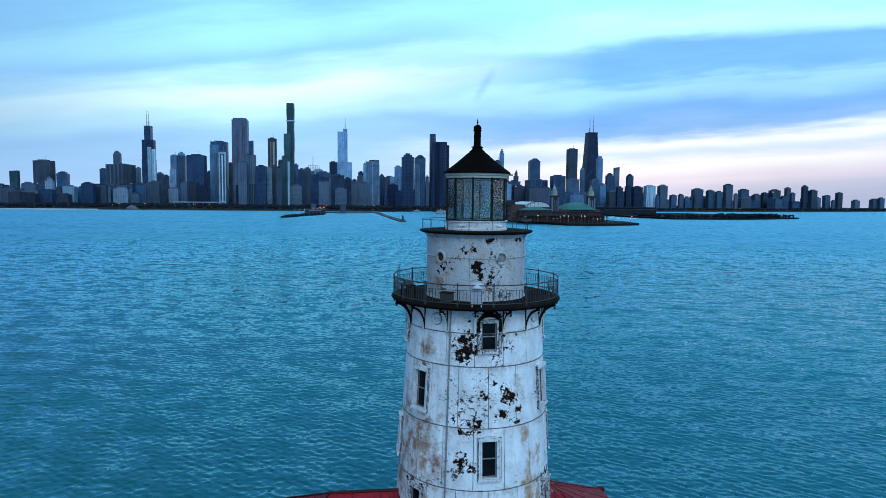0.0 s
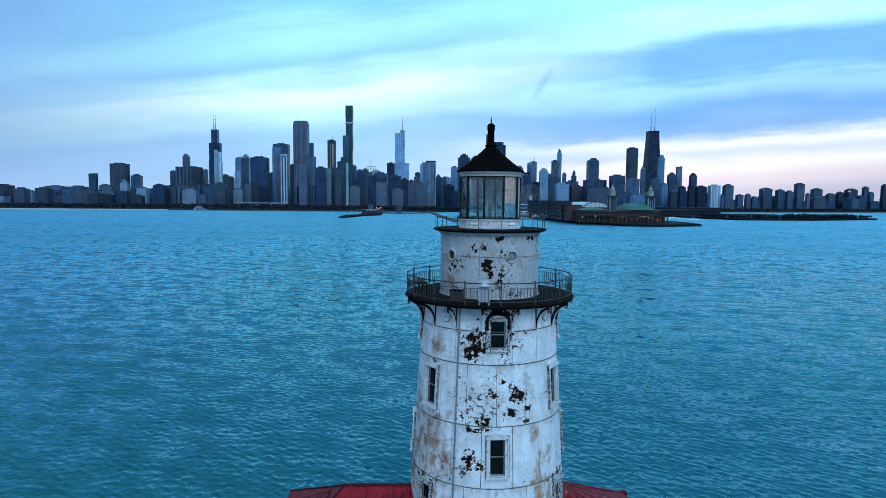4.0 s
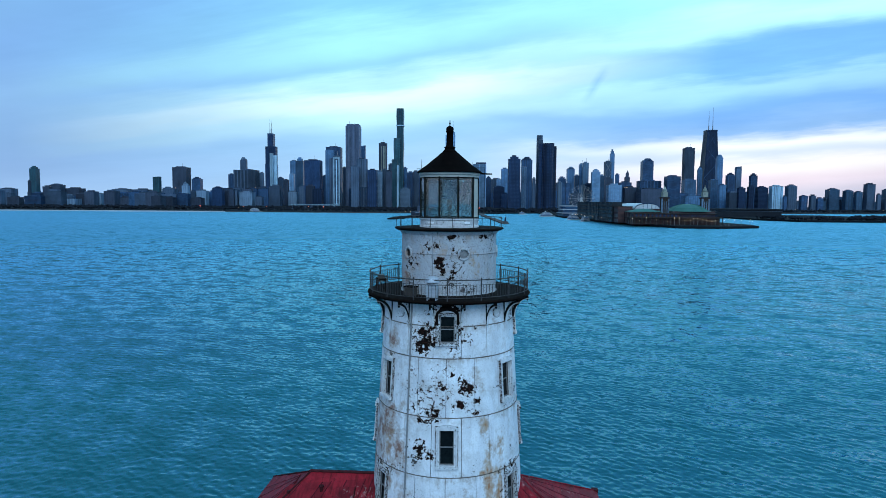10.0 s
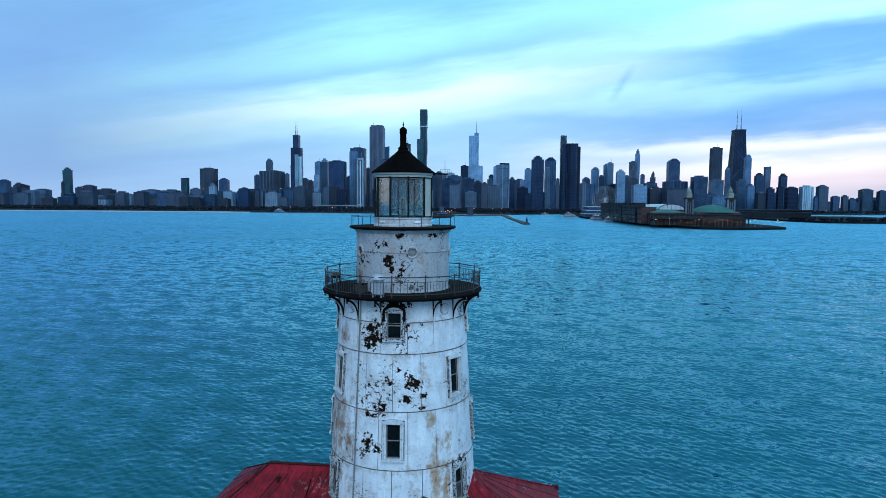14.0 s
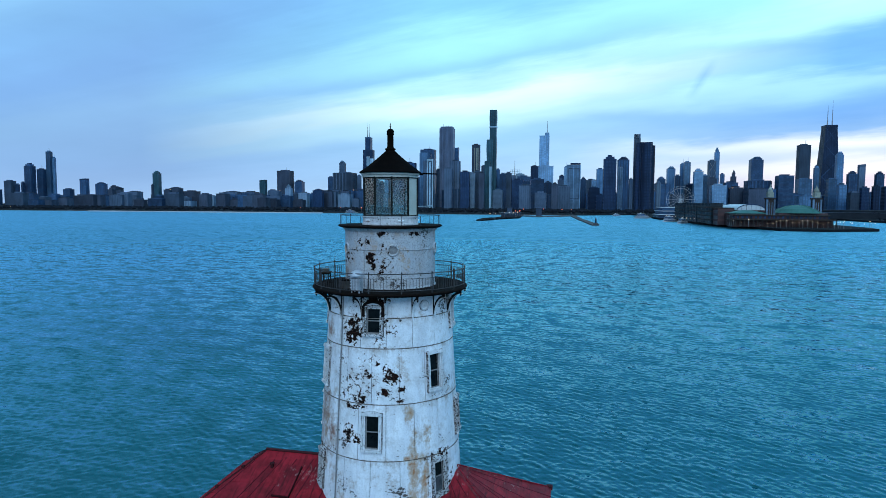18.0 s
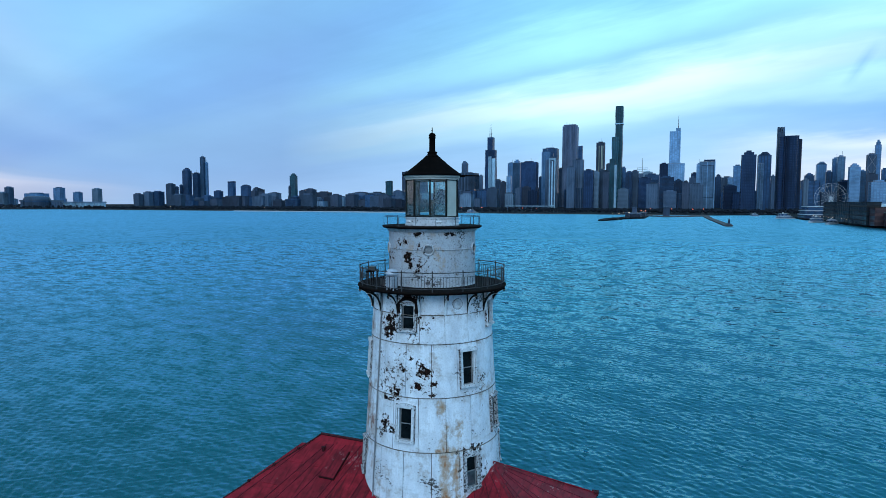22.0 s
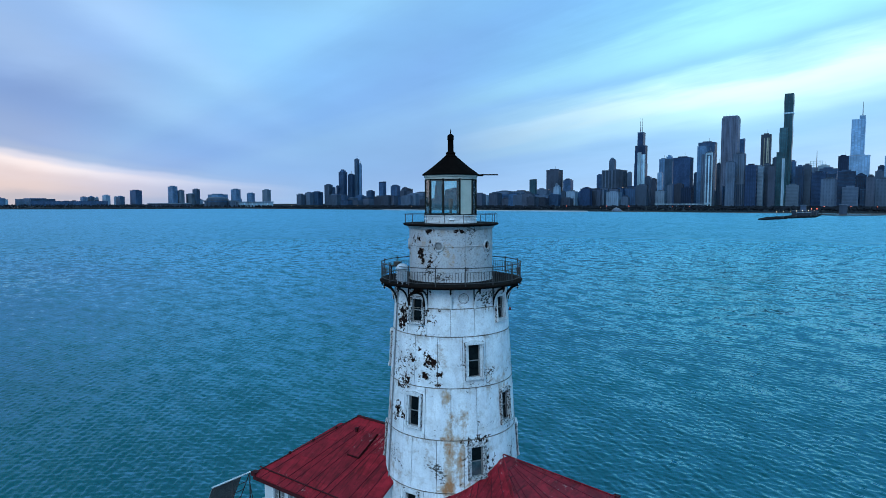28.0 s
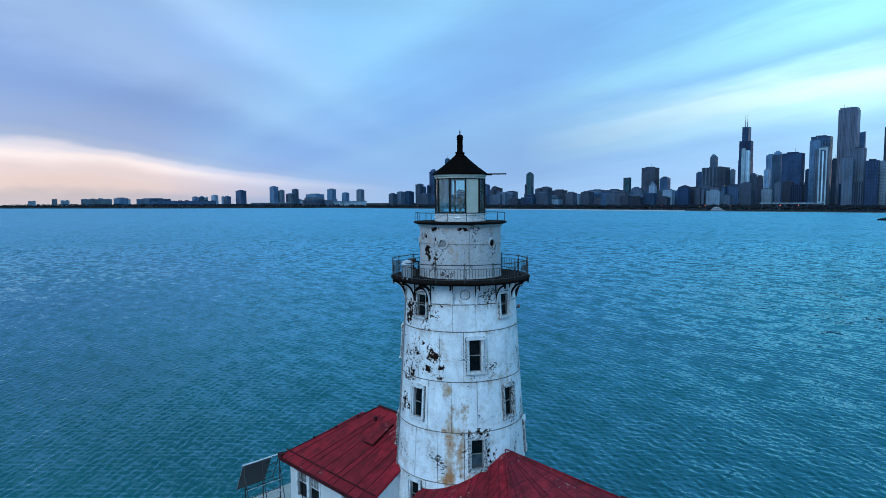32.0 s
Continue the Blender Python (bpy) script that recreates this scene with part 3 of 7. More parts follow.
DRUM_PEEL = [(on_tower(-8, 22.48), 0.30, 0.9, 0.42), (on_tower(-9, 22.3), 0.2, 1.0, 0.42), (on_tower(-2, 22.08), 0.28, 0.7, 0.43), (on_tower(4, 21.95), 0.22, 1.0, 0.40), (on_tower(8, 23.5), 0.40, 0.35, 0.42),
             (on_tower(48, 23.5), 0.34, 0.35, 0.46), (on_tower(-48, 22.35), 0.6, 0.5, 0.33), (on_tower(-40, 22.6), 0.4, 0.3, 0.34), (on_tower(-18, 23.1), 0.6, 0.4, 0.28), (on_tower(9, 22.2), 0.5, 0.8, 0.24),
             (on_tower(13, 22.85), 0.3, 0.9, 0.30), (on_tower(-30, 22.75), 0.5, 0.3, 0.27), (on_tower(95, 22.5), 0.4, 1.0, 0.3)]
DRUM_STAIN = [(on_tower(-60, 22.0), 1.3, 1.0, 0.40), (on_tower(-4, 22.1), 0.6, 0.8, 0.22), (on_tower(-14, 23.0), 1.0, 0.6, 0.26)]
M_PAINT = peeling("peeling_white_paint", PEEL, STAIN, RUNS, (20.02, 18.75, 16.41, 14.04, 11.63))
M_DRUM = peeling("peeling_grey_white_paint", DRUM_PEEL, DRUM_STAIN, [(on_tower(30, 22.3), 0.5, 2.0, 0.3)], (23.56, 22.8), base=(0.46, 0.475, 0.505), flecks=1.16, cloud=0.9, specks=1.01, grime=0.6)
M_JOINT = surface("rusty_joint_paint", (0.05, 0.035, 0.028), (0.30, 0.25, 0.21), 0.75, scale=2.2, grain=14, bump=0.2)
M_TRIM = surface("weathered_white_trim", (0.42, 0.425, 0.44), (0.70, 0.71, 0.73), 0.6, scale=4, grain=22, bump=0.2, spot=((0.05, 0.034, 0.026), 0.59))
M_TRIM_WORN = surface("worn_white_trim", (0.30, 0.295, 0.295), (0.60, 0.60, 0.62), 0.65, scale=4, grain=22, bump=0.25, spot=((0.016, 0.011, 0.010), 0.505))
M_BLACK = surface("rusty_black_iron", (0.004, 0.0035, 0.0035), (0.014, 0.008, 0.006), 0.85, 0.0, 4, 30, 0.25, spec=0.04)
M_RAIL = surface("grey_iron_rail", (0.010, 0.009, 0.010), (0.075, 0.07, 0.072), 0.6, 0.0, 5, 30, 0.1, spec=0.25)
M_ROOFBLACK = surface("black_lantern_roof", (0.0015, 0.0014, 0.0014), (0.006, 0.004, 0.0035), 0.9, 0.0, 3, 25, 0.1, spec=0.02)
M_LINING = surface("dark_rusty_lining", (0.03, 0.02, 0.017), (0.07, 0.045, 0.035), 0.95, 0.0, 3, 20, 0.2, spec=0.1)
M_CREAM = surface("cream_cornice_paint", (0.26, 0.26, 0.235), (0.38, 0.38, 0.34), 0.6, 0.0, 5, 30, 0.1, spot=((0.12, 0.08, 0.05), 0.66))
M_POST = surface("dark_green_iron", (0.004, 0.005, 0.005), (0.016, 0.017, 0.015), 0.7, 0.0, 6, 30, 0.1, spot=((0.30, 0.29, 0.26), 0.63), spec=0.06)
M_GLASS = clear_glass("lantern_glass", (0.82, 0.94, 0.95), 0.045)
M_HAZE = clear_glass("clouded_lantern_glass", (0.80, 0.90, 0.91), 0.42)
M_MILK = surface("whitened_glass", (0.36, 0.38, 0.33), (0.46, 0.48, 0.42), 0.35, 0.0, 2, 12, 0.05)
M_PANE = surface("dark_window_glass", (0.002, 0.003, 0.0035), (0.007, 0.010, 0.011), 0.15, 0.0, 2, 8, 0.02, spec=0.12)
M_SKYPANE = surface("clean_window_glass", (0.02, 0.03, 0.035), (0.06, 0.08, 0.09), 0.06, 0.0, 3, 8, 0.01, spec=1.0)
M_SASH = surface("grey_sash_paint", (0.12, 0.12, 0.125), (0.26, 0.26, 0.265), 0.6, 0.0, 8, 30, 0.2, spot=((0.04, 0.03, 0.025), 0.60))
M_SCREEN = surface("grey_screened_glass", (0.10, 0.105, 0.11), (0.17, 0.175, 0.18), 0.4, 0.0, 3, 20, 0.05, spec=0.3)
M_REDLENS = surface("dull_red_lens", (0.060, 0.036, 0.028), (0.115, 0.066, 0.048), 0.4, 0.0, 6, 20, 0.0)
M_DULLRED = surface("dull_red_glass", (0.16, 0.02, 0.012), (0.26, 0.035, 0.02), 0.25, 0.0, 6, 20, 0.0)
M_LAMPBODY = surface("dark_lamp_housing", (0.03, 0.028, 0.026), (0.07, 0.06, 0.05), 0.5, 0.3, 6, 30, 0.1)
M_GALV = surface("galvanised_box", (0.28, 0.29, 0.32), (0.48, 0.50, 0.54), 0.45, 0.1, 4, 25, 0.1)
M_RUSTSHADE = surface("rust_and_shade_edge", (0.30, 0.29, 0.29), (0.55, 0.54, 0.55), 0.8, 0.0, 5, 24, 0.3, spot=((0.035, 0.022, 0.018), 0.47), spec=0.1)
M_VENT = surface("bright_white_enamel", (0.80, 0.82, 0.84), (0.90, 0.91, 0.92), 0.4, 0.0, 4, 25, 0.05)
M_RED = roof_red("faded_red_roof_paint")
M_REDEDGE = surface("dark_red_roof_edge", (0.022, 0.006, 0.007), (0.075, 0.012, 0.015), 0.7, 0.0, 3, 20, 0.2, spec=0.1)
M_SEAM = surface("dull_red_seam", (0.05, 0.008, 0.012), (0.15, 0.014, 0.024), 0.7, 0.0, 3, 20, 0.2, spec=0.1)
M_HOUSE = surface("white_boarded_wall", (0.46, 0.48, 0.50), (0.62, 0.63, 0.64), 0.6, 0.0, 1.5, 18, 0.15, (1, 1, 0.4), ((0.10, 0.07, 0.05), 0.70))
M_CONCRETE = surface("lake_stained_concrete", (0.20, 0.20, 0.19), (0.34, 0.33, 0.31), 0.85, 0.0, 0.6, 8, 0.3)
M_SOLAR = surface("dark_solar_cells", (0.035, 0.037, 0.042), (0.075, 0.078, 0.085), 0.25, 0.0, 3, 20, 0.02)
M_WATER = lake("teal_lake_water")
M_LAND = surface("dark_parkland", (0.007, 0.009, 0.011), (0.015, 0.017, 0.020), 0.95, 0.0, 0.01, 0.2, 0.0, spec=0.05)
M_SEAWALL = surface("grey_seawall", (0.06, 0.06, 0.062), (0.12, 0.12, 0.122), 0.9, 0.0, 0.05, 0.6, 0.0, spec=0.1)
M_TREES = surface("bare_winter_trees", (0.010, 0.014, 0.020), (0.022, 0.026, 0.034), 0.95, 0.0, 0.05, 0.5, 0.0, spec=0.02)
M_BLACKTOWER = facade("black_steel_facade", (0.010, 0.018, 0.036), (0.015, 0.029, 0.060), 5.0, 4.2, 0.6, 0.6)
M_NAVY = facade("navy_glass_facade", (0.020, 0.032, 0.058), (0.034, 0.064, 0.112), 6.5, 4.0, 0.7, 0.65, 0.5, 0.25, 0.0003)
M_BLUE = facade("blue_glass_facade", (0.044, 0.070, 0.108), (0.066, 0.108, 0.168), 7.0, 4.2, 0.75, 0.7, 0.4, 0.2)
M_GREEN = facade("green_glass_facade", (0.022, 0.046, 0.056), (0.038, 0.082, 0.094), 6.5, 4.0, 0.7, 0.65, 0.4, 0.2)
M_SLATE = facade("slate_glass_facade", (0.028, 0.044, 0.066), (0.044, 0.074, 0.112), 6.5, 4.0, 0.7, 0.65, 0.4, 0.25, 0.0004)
# pale grey with the distance haze of the farthest blocks mixed into the colour
M_HAZED = facade("haze_tinted_facade", (0.095, 0.120, 0.145), (0.105, 0.135, 0.170), 7.0, 4.2, 0.6, 0.6, 0.6, 0.4)
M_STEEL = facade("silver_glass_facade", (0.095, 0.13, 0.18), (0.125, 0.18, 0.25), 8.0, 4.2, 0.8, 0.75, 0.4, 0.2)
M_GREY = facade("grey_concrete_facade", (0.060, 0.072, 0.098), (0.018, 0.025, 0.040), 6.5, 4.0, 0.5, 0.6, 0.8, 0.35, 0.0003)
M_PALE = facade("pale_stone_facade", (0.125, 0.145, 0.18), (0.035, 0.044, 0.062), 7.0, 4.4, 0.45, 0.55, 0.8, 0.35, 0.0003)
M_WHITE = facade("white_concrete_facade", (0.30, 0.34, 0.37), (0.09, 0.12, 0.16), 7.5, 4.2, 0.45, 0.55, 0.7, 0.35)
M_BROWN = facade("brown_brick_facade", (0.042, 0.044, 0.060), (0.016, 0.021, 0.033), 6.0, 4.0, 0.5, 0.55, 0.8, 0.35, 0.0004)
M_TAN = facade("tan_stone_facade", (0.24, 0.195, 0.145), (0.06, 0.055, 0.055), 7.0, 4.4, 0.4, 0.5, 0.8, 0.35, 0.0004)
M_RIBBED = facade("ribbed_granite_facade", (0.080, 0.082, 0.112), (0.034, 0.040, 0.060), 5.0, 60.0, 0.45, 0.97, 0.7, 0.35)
M_MAST = surface("grey_mast_steel", (0.16, 0.17, 0.19), (0.26, 0.27, 0.29), 0.5, 0.3, 0.2, 2, 0.0, spec=0.3)
M_REDBRICK = facade("dark_red_brick_facade", (0.062, 0.034, 0.033), (0.014, 0.012, 0.015), 6.0, 6.0, 0.5, 0.6, 0.85, 0.3, 0.02, (1.0, 1.0, 1.0))
M_PIERGLASS = facade("dark_pier_glass", (0.010, 0.013, 0.016), (0.018, 0.025, 0.031), 6.0, 5.0, 0.8, 0.7, 0.5, 0.25, 0.0, (1.0, 1.0, 1.0))
M_COPPER = surface("green_copper_roof", (0.016, 0.088, 0.070), (0.032, 0.125, 0.105), 0.6, 0.0, 0.05, 0.6, 0.0)
M_PALEROOF = surface("pale_vaulted_roof", (0.40, 0.47, 0.52), (0.55, 0.62, 0.66), 0.4, 0.0, 0.05, 0.6, 0.0, spec=0.15)
M_BOAT = surface("white_boat_paint", (0.42, 0.45, 0.48), (0.55, 0.58, 0.60), 0.4, 0.0, 0.3, 2, 0.0)
M_PIERBROWN = surface("dark_brown_pier_timber", (0.020, 0.016, 0.015), (0.050, 0.038, 0.033), 0.8, 0.0, 0.3, 2, 0.0, spec=0.15)
M_PALESTONE = surface("pale_breakwater_stone", (0.30, 0.36, 0.42), (0.50, 0.56, 0.60), 0.7, 0.0, 0.03, 0.5, 0.0, spec=0.2)
M_DARKROOF = surface("dark_flat_roofing", (0.010, 0.014, 0.019), (0.020, 0.026, 0.034), 0.9, 0.0, 0.05, 0.5, 0.0, spec=0.05)
M_BULB = glow("warm_lamp_bulb", (1.0, 0.68, 0.42), 3.6)
M_REDBULB = glow("red_signal_bulb", (1.0, 0.16, 0.10), 3.0)

# ---- building helpers ----


def part(name, bm, material, parent, label="", smooth=False):
    """Links a bmesh (or a ready mesh) as one object under a thing or a part."""
    if isinstance(bm, bmesh.types.BMesh):
        me = bpy.data.meshes.new(name)
        bm.to_mesh(me)
        bm.free()
        me.materials.append(material)
        if smooth:
            for f in me.polygons:
                f.use_smooth = True
    else:
        me = bm
    ob = new(name, me)
    ob.parent = parent
    if label:
        tagged(ob, label)
    return ob


def root(name, m, label="", category="", group="", kind=""):
    ob = new(name)
    ob.matrix_world = m
    ob.empty_display_size = 0.3
    return tagged(ob, label, category, group, kind)


def box(bm, x0, x1, y0, y1, z0, z1, m=None):
    vs = [bm.verts.new((x, y, z)) for z in (z0, z1) for x, y in ((x0, y0), (x1, y0), (x1, y1), (x0, y1))]
    if m is not None:
        for v in vs:
            v.co = m @ v.co
    for q in ((3, 2, 1, 0), (4, 5, 6, 7), (0, 1, 5, 4), (1, 2, 6, 5), (2, 3, 7, 6), (3, 0, 4, 7)):
        bm.faces.new([vs[i] for i in q])
    return bm


def frame_ring(x0, x1, z0, z1, t, y0, y1, m=None):
    """Four boards round an opening as one closed shape; t is the boards' width inward."""
    bm = bmesh.new()
    loops = []
    for y in (y0, y1):
        for k in (0.0, t):
            loops.append([bm.verts.new(Vector(q) if m is None else m @ Vector(q)) for q in ((x0 + k, y, z0 + k), (x1 - k, y, z0 + k), (x1 - k, y, z1 - k), (x0 + k, y, z1 - k))])
    for a, b in ((0, 1), (3, 2), (2, 0), (1, 3)):
        for i in range(4):
            j = (i + 1) % 4
            bm.faces.new((loops[a][i], loops[a][j], loops[b][j], loops[b][i]))
    bmesh.ops.recalc_face_normals(bm, faces=bm.faces)
    return bm


def boxes(*args):
    bm = bmesh.new()
    for a in args:
        box(bm, *a)
    return bm


def lathe(profile, n=48, start=0.0):
    """A turned shape from (radius, height) pairs; a closed profile gives a ring."""
    bm = bmesh.new()
    rings = []
    for r, z in profile:
        if r < 1e-5:
            rings.append([bm.verts.new((0, 0, z))])
        else:
            rings.append([bm.verts.new((r * math.cos(start + 2 * math.pi * i / n), r * math.sin(start + 2 * math.pi * i / n), z)) for i in range(n)])
    for a, b in zip(rings, rings[1:]):
        for i in range(n):
            j = (i + 1) % n
            q = [a[i % len(a)], a[j % len(a)], b[j % len(b)], b[i % len(b)]]
            q = list(dict.fromkeys(q))
            if len(q) > 2:
                bm.faces.new(q)
    for ring, flip in ((rings[0], True), (rings[-1], False)):
        if len(ring) > 2 and profile[0] != profile[-1]:
            bm.faces.new(ring[::-1] if flip else ring)
    if profile[0] == profile[-1]:
        bmesh.ops.remove_doubles(bm, verts=bm.verts, dist=1e-4)
    bmesh.ops.recalc_face_normals(bm, faces=bm.faces)
    return bm


def tube(points, r, n=6, closed=False):
    """A bent bar through points."""
    bm = bmesh.new()
    pts = [Vector(p) for p in points]
    rings = []
    for i, p in enumerate(pts):
        a = pts[(i - 1) % len(pts)] if closed or i else p
        b = pts[(i + 1) % len(pts)] if closed or i < len(pts) - 1 else p
        d = (b - a).normalized()
        s = d.cross(Vector((0, 0, 1)) if abs(d.z) < 0.95 else Vector((1, 0, 0))).normalized()
        u = s.cross(d)
        rings.append([bm.verts.new(p + r * (math.cos(2 * math.pi * k / n) * s + math.sin(2 * math.pi * k / n) * u)) for k in range(n)])
    pairs = list(zip(rings, rings[1:])) + ([(rings[-1], rings[0])] if closed else [])
    for a, b in pairs:
        for k in range(n):
            bm.faces.new((a[k], a[(k + 1) % n], b[(k + 1) % n], b[k]))
    if not closed:
        bm.faces.new(rings[0][::-1])
        bm.faces.new(rings[-1])
    bmesh.ops.recalc_face_normals(bm, faces=bm.faces)
    return bm


def at_bearing(bearing, r, z):
    """Axes on the tower: x to the right along the wall, y inward, z up."""
    a = radians(bearing)
    return Matrix.Translation((r * math.sin(a), -r * math.cos(a), z)) @ Matrix.Rotation(a, 4, "Z")


def ring_points(r, z, n, start=0.0):
    return [(r * math.sin(start + 2 * math.pi * i / n), -r * math.cos(start + 2 * math.pi * i / n), z) for i in range(n)]


def shell(b0, b1, z0, z1, thick, holes=(), step=2.6, inset=0.0, radius=None):
    """A curved plate of the tapered tower between two bearings and heights, with openings through it."""
    radius = radius or tower_radius
    bs, zs = {b0, b1}, {z0, z1}
    for h in holes:
        bs |= {h[0], h[1]}
        zs |= {h[2], h[3]}
    n = max(1, round((b1 - b0) / step))
    for i in range(1, n):
        b = b0 + (b1 - b0) * i / n
        if min(abs(b - c) for c in bs) > 0.6:
            bs.add(b)
    bs, zs = sorted(bs), sorted(zs)
    keep = {}
    for i in range(len(bs) - 1):
        for j in range(len(zs) - 1):
            bc, zc = (bs[i] + bs[i + 1]) / 2, (zs[j] + zs[j + 1]) / 2
            keep[i, j] = not any(h[0] < bc < h[1] and h[2] < zc < h[3] for h in holes)
    bm = bmesh.new()
    made = {}

    def v(i, j, inner):
        k = (i, j, inner)
        if k not in made:
            r = radius(zs[j]) - inset - (thick if inner else 0.0)
            a = radians(bs[i])
            made[k] = bm.verts.new((r * math.sin(a), -r * math.cos(a), zs[j]))
        return made[k]

    for (i, j), ok in keep.items():
        if not ok:
            continue
        bm.faces.new((v(i, j, 0), v(i + 1, j, 0), v(i + 1, j + 1, 0), v(i, j + 1, 0)))
        bm.faces.new((v(i, j, 1), v(i, j + 1, 1), v(i + 1, j + 1, 1), v(i + 1, j, 1)))
        for di, dj, p, q in ((-1, 0, (i, j), (i, j + 1)), (1, 0, (i + 1, j + 1), (i + 1, j)), (0, -1, (i + 1, j), (i, j)), (0, 1, (i, j + 1), (i + 1, j + 1))):
            if not keep.get((i + di, j + dj)):
                bm.faces.new((v(*q, 0), v(*p, 0), v(*p, 1), v(*q, 1)))
    return bm


# ---- lighthouse ----
AXIS = (-0.59, -0.352)
light = root("lighthouse", pose(AXIS[0], AXIS[1], 0), "rust-stained white iron lighthouse tower with peeling paint on a concrete pier", "lighthouse")

WINDOWS = [(2.0, 19.36, 20.43), (92.0, 19.36, 20.43), (182.0, 19.36, 20.43), (272.0, 19.36, 20.43),
           (57.0, 16.88, 18.38), (-54.5, 16.88, 18.38), (169.5, 16.88, 18.38),
           (2.2, 14.52, 15.95), (91.5, 14.52, 15.95), (271.0, 14.52, 15.95),
           (57.5, 12.30, 13.72), (-54.5, 12.30, 13.72), (127.0, 12.30, 13.72),
           (2.0, 10.05, 11.42)]
COURSES = [(20.02, 21.02, 2.0), (18.75, 20.02, 2.0), (16.41, 18.75, 12.65), (14.04, 16.41, 2.0), (11.63, 14.04, 12.65), (9.2, 11.63, 2.0), (6.0, 9.2, 12.65)]
HALF = 0.305


def holes_between(b0, b1, z0, z1):
    out = []
    for b, lo, hi in WINDOWS:
        half = math.degrees(HALF / tower_radius((lo + hi) / 2))
        for turn in (-360, 0, 360):
            l, r = b + turn - half, b + turn + half
            if l < b1 and r > b0 and lo < z1 and hi > z0:
                out.append((max(l, b0), min(r, b1), max(lo, z0), min(hi, z1)))
    return out


for z0, z1, first in COURSES:
    step = 22.5
    b0 = first + step / 2
    for k in range(16):
        l, r = b0 + step * k, b0 + step * (k + 1)
        g = 0.22
        part("wall_plate", shell(l + g, r - g, z0 + 0.012, z1 - 0.012, 0.05, holes_between(l + g, r - g, z0 + 0.012, z1 - 0.012)), M_PAINT, light)
for z0, z1 in ((18.75, 21.02), (14.04, 18.75), (9.2, 14.04), (6.0, 9.2)):
    part("lining", shell(0.0, 360.0, z0, z1, 0.28, holes_between(0.0, 360.0, z0, z1), 4.0, 0.055), M_LINING, light, "dark rusty inner wall")
for z in (20.02, 18.75, 16.41, 14.04, 11.63, 9.2):
    r = tower_radius(z)
    prof = [(r - 0.03, z - 0.022), (r + 0.012, z - 0.022), (r + 0.012, z - 0.006), (r - 0.03, z - 0.006), (r - 0.03, z - 0.022)]
    part("joint_flange", lathe(prof, 96), M_JOINT, light)
for z in (20.9, 18.6, 16.2, 13.9, 11.4):
    part("inner_floor", lathe([(0.0, z), (2.4, z), (2.4, z + 0.06), (0.0, z + 0.06)], 32), M_LINING, light, "dark inner floor")


